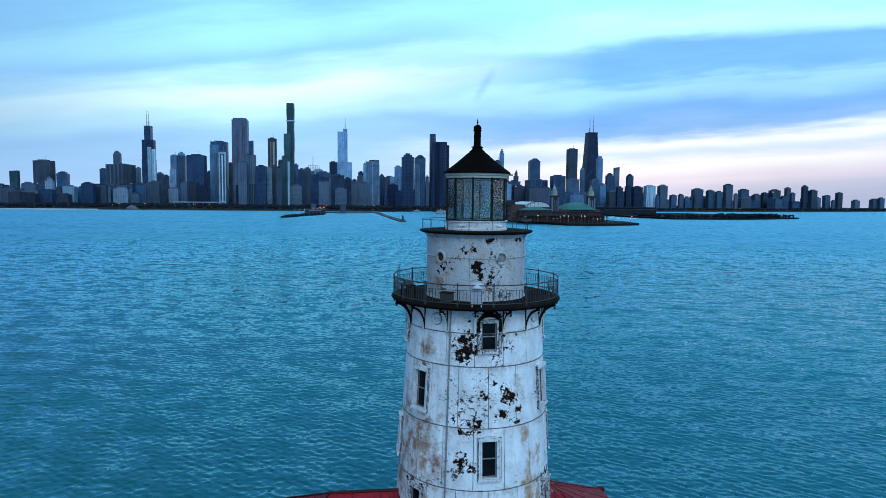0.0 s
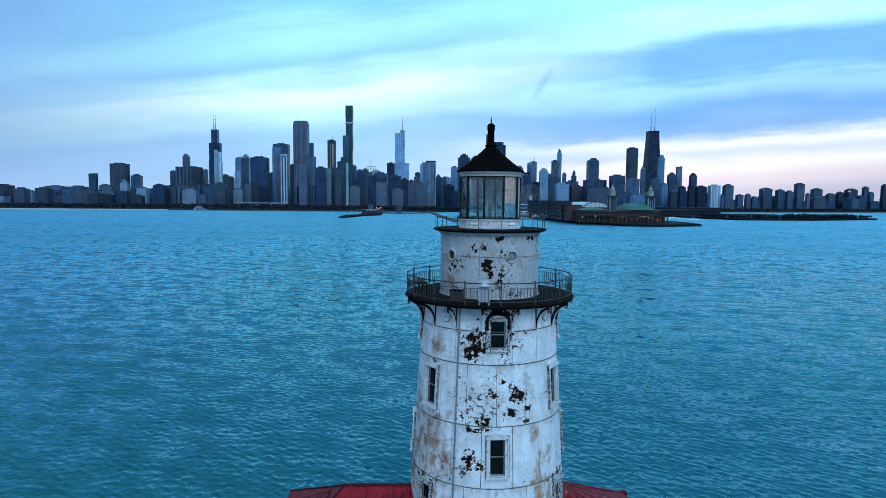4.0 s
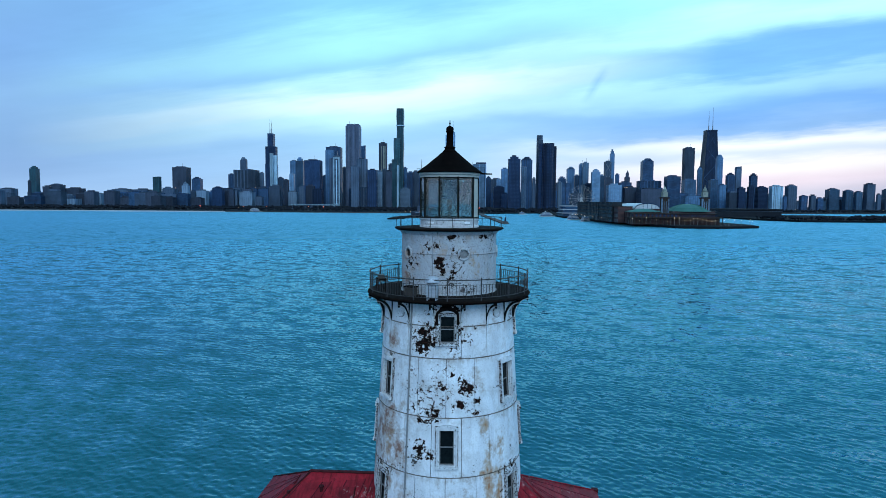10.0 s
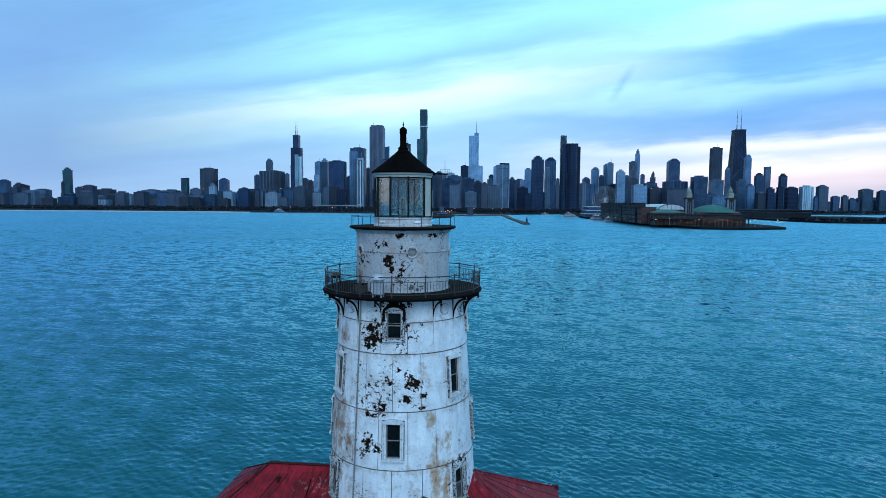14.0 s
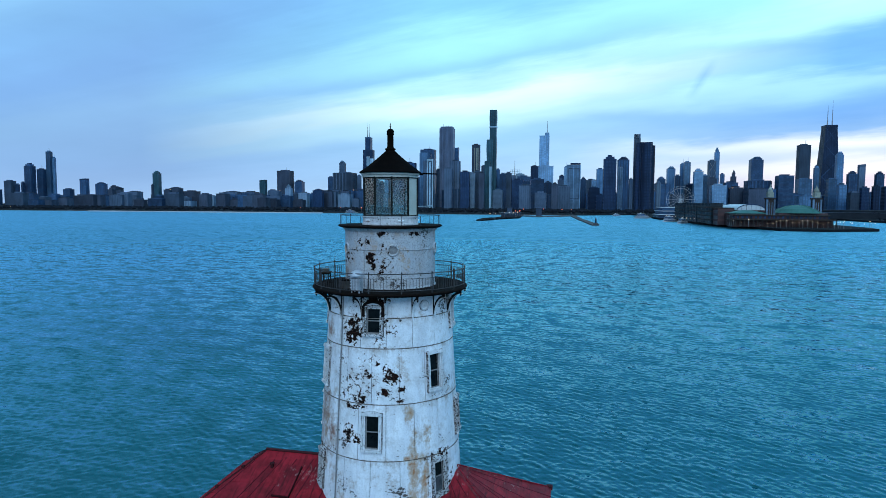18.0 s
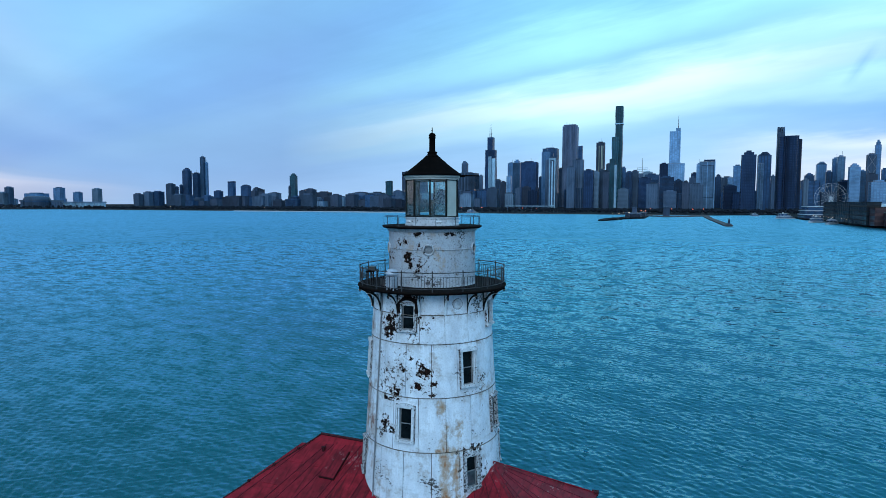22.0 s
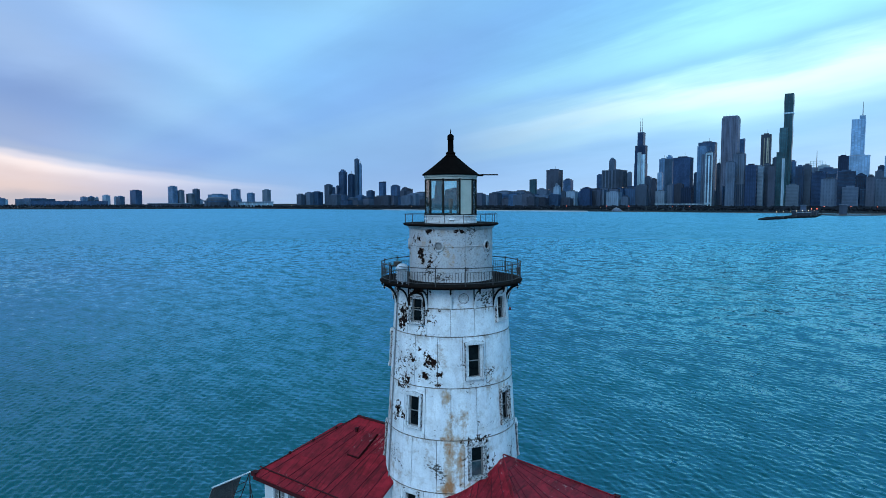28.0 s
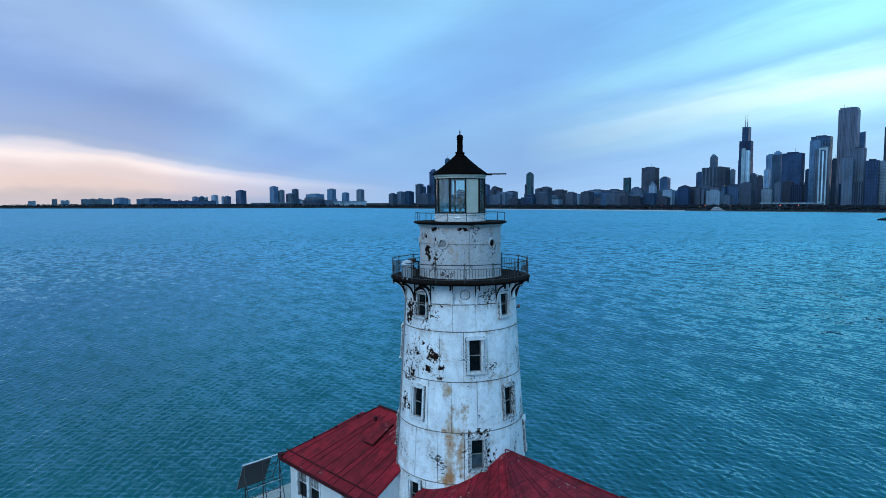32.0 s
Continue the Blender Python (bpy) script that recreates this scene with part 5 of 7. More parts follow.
def house_wall(parent, a, b, z0, z1, openings, thick=0.25):
    """A wall from a to b (outside on its right-hand side) with window openings (u0, u1, v0, v1)."""
    a, b = Vector((*a, 0)), Vector((*b, 0))
    d = (b - a).normalized()
    m = Matrix.Translation((a.x, a.y, 0)) @ Matrix.Rotation(math.atan2(d.y, d.x), 4, "Z")
    L = (b - a).length
    bm = bmesh.new()
    us = [0.0]
    for u0, u1, v0, v1 in sorted(openings):
        box(bm, us[-1], u0, 0, thick, z0, z1, m)
        box(bm, u0, u1, 0, thick, z0, v0, m)
        box(bm, u0, u1, 0, thick, v1, z1, m)
        us.append(u1)
    box(bm, us[-1], L, 0, thick, z0, z1, m)
    w = part("wall", bm, M_HOUSE, parent)
    for u0, u1, v0, v1 in openings:
        f = part("window", frame_ring(u0 - 0.10, u1 + 0.10, v0 - 0.10, v1 + 0.10, 0.13, -0.04, 0.08, m), M_TRIM, parent)
        part("sill", boxes((u0 - 0.14, u1 + 0.14, -0.09, -0.041, v0 - 0.16, v0 - 0.08, m)), M_TRIM, f)
        mid = (v0 + v1) / 2
        part("upper_pane", boxes((u0 + 0.03, u1 - 0.03, 0.12, 0.13, mid, v1 - 0.03, m)), M_SCREEN, f, "grey screened upper pane")
        part("lower_pane", boxes((u0 + 0.03, u1 - 0.03, 0.135, 0.145, v0, mid, m)), M_PANE, f)
        bars = [(u0 + 0.03, u1 - 0.03, 0.09, 0.118, mid - 0.03, mid + 0.03, m)]
        for k in range(1, 4):
            u = u0 + (u1 - u0) * k / 4
            bars.append((u - 0.012, u + 0.012, 0.10, 0.118, mid + 0.03, v1 - 0.03, m))
        for k in range(1, 3):
            v = mid + (v1 - mid) * k / 3
            bars.append((u0 + 0.03, u1 - 0.03, 0.102, 0.1175, v - 0.012, v + 0.012, m))
        part("sash", boxes(*bars), M_TRIM, f)
    return w


# south house: hipped at its outer end, cut off at the tower
ER, RY = 10.40, -0.85
X0, X1, XR, YE, YW, RZ = -9.95, -1.75, -6.62, -5.55, 3.85, 12.92
south = root("keeper_house", pose(0, 0, 0), "white boarded house with a faded red hipped metal roof", "house")
e = 0.45
house_wall(south, (X0 + e, YE + e), (X1 - 0.1, YE + e), 6.0, 10.45, [(0.75, 1.75, 8.35, 10.05), (1.95, 2.95, 8.35, 10.05), (5.0, 6.0, 8.35, 10.05)])
house_wall(south, (X0 + e, YW - e), (X0 + e, YE + e + 0.25), 6.0, 10.45, [(2.0, 3.0, 8.35, 10.0), (5.2, 6.2, 8.35, 10.0)])
house_wall(south, (X1 - 0.1, YW - e), (X0 + e + 0.25, YW - e), 6.0, 10.45, [])
gable = bmesh.new()
vs = [gable.verts.new(q) for q in ((X1 - 0.35, YE + e + 0.25, 6.0), (X1 - 0.35, YW - e - 0.25, 6.0), (X1 - 0.35, YW - e - 0.25, 10.5), (X1 - 0.35, RY, 12.72), (X1 - 0.35, YE + e + 0.25, 10.5))]
gable.faces.new(vs)
ext = bmesh.ops.extrude_face_region(gable, geom=gable.faces[:])
for v in ext["geom"]:
    if isinstance(v, bmesh.types.BMVert):
        v.co.x += 0.22
bmesh.ops.recalc_face_normals(gable, faces=gable.faces)
part("gable_wall", gable, M_HOUSE, south)
slope([(X0, YE, ER), (X1, YE, ER), (X1, RY, RZ), (XR, RY, RZ)], "east_slope", south, 0.10, 9, [(X0 + 0.02, YE, ER), (X1, YE, ER)], [(XR - 0.8, RY - 0.65, RZ - 0.34), (X1, RY, RZ)])
slope([(X1, YW, ER), (X0, YW, ER), (XR, RY, RZ), (X1, RY, RZ)], "west_slope", south, 0.10, 9, [(X1, YW, ER), (X0, YW, ER)], [(X1, RY, RZ), (XR, RY, RZ)])
slope([(X0, YW, ER), (X0, YE, ER), (XR, RY, RZ)], "hip_slope", south, 0.10, 7, [(X0, YW, ER), (X0, YE, ER)], [(XR - 0.7, RY + 0.8, RZ - 0.5), (XR - 0.7, RY - 0.8, RZ - 0.5)])
part("ridge_cap", tube([(XR - 0.05, RY, RZ + 0.02), (X1, RY, RZ + 0.02)], 0.07, 6), M_REDEDGE, south)
part("hip_cap", tube([(X0, YE, ER + 0.02), (XR, RY, RZ + 0.02)], 0.04, 6), M_REDEDGE, south)
part("hip_cap", tube([(X0, YW, ER + 0.02), (XR, RY, RZ + 0.02)], 0.04, 6), M_REDEDGE, south)
part("gutter", tube([(X0 + 0.1, YE + 0.45, ER + 0.30), (X1 - 0.05, YE + 0.45, ER + 0.30)], 0.038, 6), M_REDEDGE, south, "dark red snow rail along the eave")
part("fascia", boxes((X0 + 0.05, X1, YE + 0.02, YE + 0.08, ER - 0.26, ER - 0.06)), M_REDEDGE, south)
part("fascia", boxes((X0 + 0.02, X0 + 0.08, YE + 0.1, YW - 0.05, ER - 0.26, ER - 0.06)), M_REDEDGE, south)
part("corner_block", boxes((X0 - 0.06, X0 + 0.30, YE - 0.05, YE + 0.28, ER - 0.04, ER + 0.16)), M_REDEDGE, south)
# iron lugs along the hips, hatch and a short flue
for k in range(3):
    t = (k + 1.6) / 4.6
    q = Vector((X0, YE, ER)).lerp(Vector((XR, RY, RZ)), t)
    part("lug", boxes((q.x - 0.06, q.x + 0.06, q.y - 0.06, q.y + 0.06, q.z - 0.02, q.z + 0.11)), M_REDEDGE, south)
tilt = math.atan2(RZ - ER, RY - YE)
m = Matrix.Translation((-4.9, -2.3, ER + (-2.3 - YE) * math.tan(tilt))) @ Matrix.Rotation(tilt, 4, "X")
h = part("roof_hatch", boxes((-0.40, 0.40, -0.80, 0.80, 0.0, 0.14, m)), M_RED, south)
part("hatch_edge", boxes((0.40, 0.425, -0.82, 0.82, 0.0, 0.13, m), (-0.41, 0.425, -0.84, -0.80, 0.0, 0.11, m)), M_REDEDGE, h)
q = (-5.95, -1.70)
fl = lathe([(0.08, 0.0), (0.08, 0.20), (0.11, 0.22), (0.11, 0.27), (0.0, 0.29)], 12)
fl.transform(Matrix.Translation((q[0], q[1], ER + (q[1] - YE) * math.tan(tilt) - 0.05)))
part("flue", fl, M_REDEDGE, south)
part("conduit", tube([(X0 + e - 0.05 + 1.35, YE + e - 0.06, 10.2), (X0 + e + 1.3, YE + e - 0.06, 6.05)], 0.03, 6), M_BLACK, south)

# north house: its roof falls away from a point against the tower
north = root("boat_house", pose(0, 0, 0), "white house with a scuffed faded red hipped roof against the tower", "house")
A = (2.35, -0.62, 12.98)
NX, NE, NW, NZ = 6.75, -4.95, 3.45, 10.42
house_wall(north, (1.6, NE + e), (NX - e, NE + e), 6.0, 10.45, [(1.2, 2.2, 8.35, 10.0), (3.2, 4.2, 8.35, 10.0)])
house_wall(north, (NX - e, NE + e + 0.25), (NX - e, NW - e), 6.0, 10.45, [(1.5, 2.5, 8.35, 10.0), (4.5, 5.5, 8.35, 10.0)])
house_wall(north, (NX - e - 0.25, NW - e), (1.6, NW - e), 6.0, 10.45, [])
slope([(-0.2, NE, NZ), (NX, NE, NZ), A, (0.2, -0.62, 12.98)], "east_slope", north, 0.10, 7, [(-0.2, NE, NZ), (NX, NE, NZ)], [(0.2, -0.62, 12.98), (A[0] + 0.7, A[1] - 0.7, A[2] - 0.42)])
slope([(NX, NE, NZ), (NX, NW, NZ), A], "north_slope", north, 0.10, 7, [(NX, NE, NZ), (NX, NW, NZ)], [(A[0] + 0.8, A[1] - 0.75, A[2] - 0.47), (A[0] + 0.8, A[1] + 0.75, A[2] - 0.47)])
slope([(NX, NW, NZ), (-0.2, NW, NZ), (0.2, -0.62, 12.98), A], "west_slope", north, 0.10, 7, [(NX, NW, NZ), (-0.2, NW, NZ)], [A, (0.2, -0.62, 12.98)])
part("hip_cap", tube([(NX, NE, NZ + 0.02), (A[0] + 0.25, A[1], A[2])], 0.032, 6), M_RED, north)
part("hip_cap", tube([(NX, NW, NZ + 0.02), (A[0] + 0.25, A[1], A[2])], 0.032, 6), M_RED, north)
part("flashing", boxes((2.25, 2.52, -0.72, -0.54, 12.88, 13.01)), M_REDEDGE, north)
part("fascia", boxes((NX - 0.08, NX - 0.02, NE + 0.1, NW - 0.05, NZ - 0.26, NZ - 0.06)), M_REDEDGE, north)
part("fascia", boxes((1.6, NX - 0.1, NE + 0.02, NE + 0.08, NZ - 0.26, NZ - 0.06)), M_REDEDGE, north)
part("corner_block", boxes((NX - 0.25, NX + 0.06, NW - 0.2, NW + 0.06, NZ - 0.05, NZ + 0.14)), M_REDEDGE, north)

# solar rack at the corner of the south house
rack = root("solar_rack", pose(-11.2, -5.95, 6.0), "dark tilted solar panel on a pale metal rack", "solar panel")
pm = Matrix.Translation((0.0, 0.0, 3.9)) @ Matrix.Rotation(radians(28), 4, "Y")
pn = part("panel", boxes((-0.03, 0.0, -1.15, 0.62, -1.95, 0.0, pm)), M_SOLAR, rack, "dark solar panel")
for z in (-0.62, -1.25, -1.95):
    part("panel_bar", boxes((-0.045, -0.03, -1.15, 0.62, z, z + 0.035, pm)), M_GALV, pn)
for y in (-1.15, -0.56, 0.03, 0.59):
    part("panel_bar", boxes((-0.042, -0.031, y, y + 0.03, -1.95, 0.0, pm)), M_GALV, pn)
for z in (0.7, 1.3, 1.9):
    part("lattice_bar", boxes((-0.03, 0.0, 0.62, 1.18, -z - 0.02, -z + 0.015, pm)), M_RAIL, rack)
part("lattice_bar", boxes((-0.04, -0.005, 1.14, 1.18, -1.95, 0.0, pm)), M_RAIL, rack)
part("top_rail", boxes((-0.04, 0.04, -1.2, 1.22, 0.0, 0.05, pm)), M_TRIM, rack, "white metal top rail")
for y in (-1.1, 0.0, 1.1):
    part("post", tube([(0.05, y, 0.0), (0.05, y, 3.88)], 0.035, 6), M_RAIL, rack)
    part("brace", tube([(0.9, y, 0.0), (0.06, y, 3.3)], 0.025, 6), M_RAIL, rack)
for z in (0.7, 1.3, 1.9, 2.5):
    part("cross_bar", tube([(0.06, -1.15, z), (0.06, 1.15, z)], 0.022, 6), M_RAIL, rack)
    part("cross_bar", tube([(0.9 - 0.84 * z / 3.3, -1.15, z), (0.9 - 0.84 * z / 3.3, 1.15, z)], 0.022, 6), M_GALV, rack)

# ---- lake, shore and city; the street grid is turned a little against the tower's axes ----
GRID = Matrix.Rotation(radians(1.8), 4, "Z")


def put(x, y, z=0.0, turn=0.0):
    return GRID @ Matrix.Translation((x, y, z)) @ Matrix.Rotation(radians(turn), 4, "Z")


def slab(name, corners, z0, z1, material, label="", category="", kind="structure"):
    """A flat-topped piece of ground from its outline."""
    bm = bmesh.new()
    lo = [bm.verts.new((x, y, z0)) for x, y in corners]
    hi = [bm.verts.new((x, y, z1)) for x, y in corners]
    bm.faces.new(hi)
    bm.faces.new(lo[::-1])
    for i in range(len(corners)):
        j = (i + 1) % len(corners)
        bm.faces.new((lo[i], lo[j], hi[j], hi[i]))
    bmesh.ops.recalc_face_normals(bm, faces=bm.faces)
    bm.transform(GRID)
    ob = part(name, bm, material, None)
    return tagged(ob, label, category, "", kind)


def lake_sheet():
    """One sheet of water out to the horizon: rings round the lighthouse, finest toward the city, with wind chop that fades with distance."""
    rs = [0.002, 6.0]
    r = 12.0
    while r < 40:
        rs.append(r)
        r *= 1.02
    while r < 120:
        rs.append(r)
        r *= 1.0026
    while r < 150:
        rs.append(r)
        r *= 1.0035
    while r < 300:
        rs.append(r)
        r *= 1.0055
    while r < 620:
        rs.append(r)
        r *= 1.0085
    while r < 4900:
        rs.append(r)
        r *= 1.09
    rs.append(4940.0)
    rs = np.array(rs)
    az = np.radians(np.concatenate([np.arange(-90, 56, 0.115), np.arange(56, 270, 6.0)]))
    R, A = np.meshgrid(rs, az, indexing="ij")
    X, Y = 7 + R * np.sin(A), -26 + R * np.cos(A)
    cell = R * np.interp(R, [0, 118, 122, 148, 160, 290, 320], [0.0028, 0.0028, 0.0036, 0.0036, 0.0055, 0.0057, 0.0085])
    Z = np.zeros_like(X)
    g = np.random.default_rng(11)
    for k in range(72):
        L = 0.36 * (3.2 / 0.36) ** (k / 71)
        turn = WIND + g.normal(0, 0.62)
        w = 2 * np.pi / L
        ph = w * (X * np.sin(turn) + Y * np.cos(turn)) + g.uniform(0, 6.28)
        steep = 0.041 * math.exp(-(math.log(L / 0.75) / 0.8) ** 2)
        Z += steep / w * np.clip((L / cell - 1.6) / 1.0, 0, 1) * np.clip((620 - R) / 300, 0, 1) * np.sin(ph)
    Z *= 0.9 + 0.2 * np.sin(X * 0.031 + 1.3 * np.sin(Y * 0.017)) * np.sin(Y * 0.023 + 0.6)
    Z *= np.clip((R - 12.0) / 14.0, 0, 1)
    # crests lean downwind
    X = X + 1.2 * math.sin(WIND) * Z
    Y = Y + 1.2 * math.cos(WIND) * Z
    nr, na = R.shape
    me = bpy.data.meshes.new("water")
    co = np.stack([X, Y, Z], -1).reshape(-1, 3)
    i, j = np.meshgrid(np.arange(nr - 1), np.arange(na), indexing="ij")
    j2 = (j + 1) % na
    quads = np.stack([i * na + j, i * na + j2, (i + 1) * na + j2, (i + 1) * na + j], -1).reshape(-1, 4)
    me.vertices.add(len(co))
    me.vertices.foreach_set("co", co.ravel())
    me.loops.add(quads.size)
    me.loops.foreach_set("vertex_index", quads.ravel().astype(np.int32))
    me.polygons.add(len(quads))
    me.polygons.foreach_set("loop_start", np.arange(0, quads.size, 4, dtype=np.int32))
    me.polygons.foreach_set("use_smooth", np.ones(len(quads), dtype=bool))
    me.update(calc_edges=True)
    me.validate()
    me.materials.append(M_WATER)
    return tagged(new("water", me), "rippled teal lake water reflecting the dusk sky", "water", "", "structure")


lake_sheet()

slab("ground_city", [(-1650, 1225), (-900, 1240), (-300, 1215), (60, 1200), (170, 1290), (1240, 1590), (1690, 1790), (3300, 2700), (2700, 4000), (900, 4750), (-1500, 4600), (-2900, 3900)], -3, 1.6, M_LAND, "dark lakefront parkland and city ground", "ground")
slab("ground_south", [(-1650, 1225), (-2900, 3900), (-4300, 2300), (-4780, 900), (-4750, 330), (-3600, 330), (-2820, 560), (-2050, 900)], -3, 1.6, M_LAND, "dark southern lakefront ground", "ground")
slab("seawall_south", [(-1640, 1222), (-900, 1236), (-300, 1211), (50, 1196), (50, 1187), (-300, 1200), (-900, 1224), (-1650, 1208)], -3, 1.1, M_SEAWALL, "grey stepped seawall along the lake", "seawall")
slab("seawall_north", [(172, 1287), (1240, 1584), (1690, 1783), (1694, 1774), (1244, 1572), (174, 1276)], -3, 1.2, M_SEAWALL, "grey seawall along the northern shore", "seawall")
slab("breakwater_outer", [(-1000, 1172), (-465, 1182), (-465, 1176), (-1000, 1166)], -3, 2.2, M_PALESTONE, "long low grey stone breakwater", "breakwater")


# bare winter trees along the shore, joined where nobody could count them
def tree_belt(name, lines, count, low, high, label):
    rnd = random.Random(name)
    verts, faces = [], []
    for (x0, y0), (x1, y1), depth in lines:
        n = int(count * math.hypot(x1 - x0, y1 - y0) / 1000)
        for _ in range(n):
            t = rnd.random()
            cx, cy = x0 + (x1 - x0) * t + rnd.uniform(-6, 6), y0 + (y1 - y0) * t + rnd.random() * depth
            h = rnd.uniform(low, high)
            r = h * rnd.uniform(0.32, 0.55)
            z = 1.5
            # trunk
            k = len(verts)
            for a in range(4):
                verts.append((cx + 0.4 * math.cos(a * 1.57), cy + 0.4 * math.sin(a * 1.57), z))
            for a in range(4):
                verts.append((cx + 0.2 * math.cos(a * 1.57), cy + 0.2 * math.sin(a * 1.57), z + h * 0.6))
            for a in range(4):
                faces.append((k + a, k + (a + 1) % 4, k + 4 + (a + 1) % 4, k + 4 + a))
            # ragged clumps of twigs
            for _ in range(4):
                ox, oy, oz = cx + rnd.uniform(-0.6, 0.6) * r, cy + rnd.uniform(-0.6, 0.6) * r, z + h * rnd.uniform(0.45, 0.85)
                k = len(verts)
                rr = r * rnd.uniform(0.45, 0.8)
                verts.append((ox, oy, oz + rr * rnd.uniform(0.7, 1.2)))
                for a in range(6):
                    q = rr * rnd.uniform(0.6, 1.25)
                    verts.append((ox + q * math.cos(a * 1.047), oy + q * math.sin(a * 1.047), oz + rr * rnd.uniform(-0.4, 0.4)))
                verts.append((ox, oy, oz - rr * rnd.uniform(0.5, 0.9)))
                for a in range(6):
                    faces.append((k, k + 1 + a, k + 1 + (a + 1) % 6))
                    faces.append((k + 7, k + 1 + (a + 1) % 6, k + 1 + a))
    me = bpy.data.meshes.new(name)
    me.from_pydata(verts, [], faces)
    me.materials.append(M_TREES)
    me.transform(GRID)
    return tagged(new(name, me), label, "trees", "", "stuff")


tree_belt("shore_trees", [((-1640, 1245), (-900, 1258), 90), ((-900, 1258), (60, 1225), 110), ((60, 1225), (260, 1330), 60), ((-60, 1330), (300, 1480), 120), ((-1600, 1500), (0, 1500), 120)], 620, 4, 9, "dark bare trees along the lakefront park")
tree_belt("south_trees", [((-4600, 420), (-2850, 640), 120), ((-2850, 640), (-1660, 1260), 120), ((-4500, 900), (-2300, 1400), 300)], 300, 5, 10, "dark distant trees along the southern shore")
tree_belt("north_trees", [((300, 1345), (1240, 1610), 60), ((1240, 1610), (1690, 1810), 60), ((1690, 1810), (3200, 2660), 80)], 420, 5, 9, "dark trees along the northern shore")

# ---- high-rises ----
WORDS = {}
for mat, words in ((M_BLACKTOWER, "black steel and glass"), (M_NAVY, "dark blue glass"), (M_BLUE, "blue glass"), (M_STEEL, "pale silver glass"), (M_GREY, "grey concrete"), (M_PALE, "pale stone"),
                   (M_WHITE, "white concrete"), (M_BROWN, "brown brick"), (M_TAN, "tan stone"), (M_GREEN, "green-blue glass"), (M_SLATE, "slate blue glass")):
    WORDS[mat.name] = words
ROOFS = ["with a flat roof and plant room", "with a stepped-back top", "with a pyramid roof", "with upright ribs", "with a slanted roof", "with a plain flat top", "with a pointed spire", "with a stepped crown", "with crossed bracing"]


def wedge(w, d, z0, z1, z2):
    bm = bmesh.new()
    q = [(-w / 2, 0, z0), (w / 2, 0, z0), (w / 2, d, z0), (-w / 2, d, z0), (-w / 2, 0, z1), (w / 2, 0, z2), (w / 2, d, z2), (-w / 2, d, z1)]
    vs = [bm.verts.new(p) for p in q]
    for f in ((3, 2, 1, 0), (4, 5, 6, 7), (0, 1, 5, 4), (1, 2, 6, 5), (2, 3, 7, 6), (3, 0, 4, 7)):
        bm.faces.new([vs[i] for i in f])
    return bm


def spike(w, d, z0, z1, top=0.0, cy=None):
    bm = bmesh.new()
    cy = d / 2 if cy is None else cy
    lo = [bm.verts.new(p) for p in ((-w / 2, cy - d / 2, z0), (w / 2, cy - d / 2, z0), (w / 2, cy + d / 2, z0), (-w / 2, cy + d / 2, z0))]
    if top:
        hi = [bm.verts.new(p) for p in ((-top / 2, cy - top / 2, z1), (top / 2, cy - top / 2, z1), (top / 2, cy + top / 2, z1), (-top / 2, cy + top / 2, z1))]
        bm.faces.new(hi)
        for i in range(4):
            bm.faces.new((lo[i], lo[(i + 1) % 4], hi[(i + 1) % 4], hi[i]))
    else:
        t = bm.verts.new((0, cy, z1))
        for i in range(4):
            bm.faces.new((lo[i], lo[(i + 1) % 4], t))
    bm.faces.new(lo[::-1])
    return bm


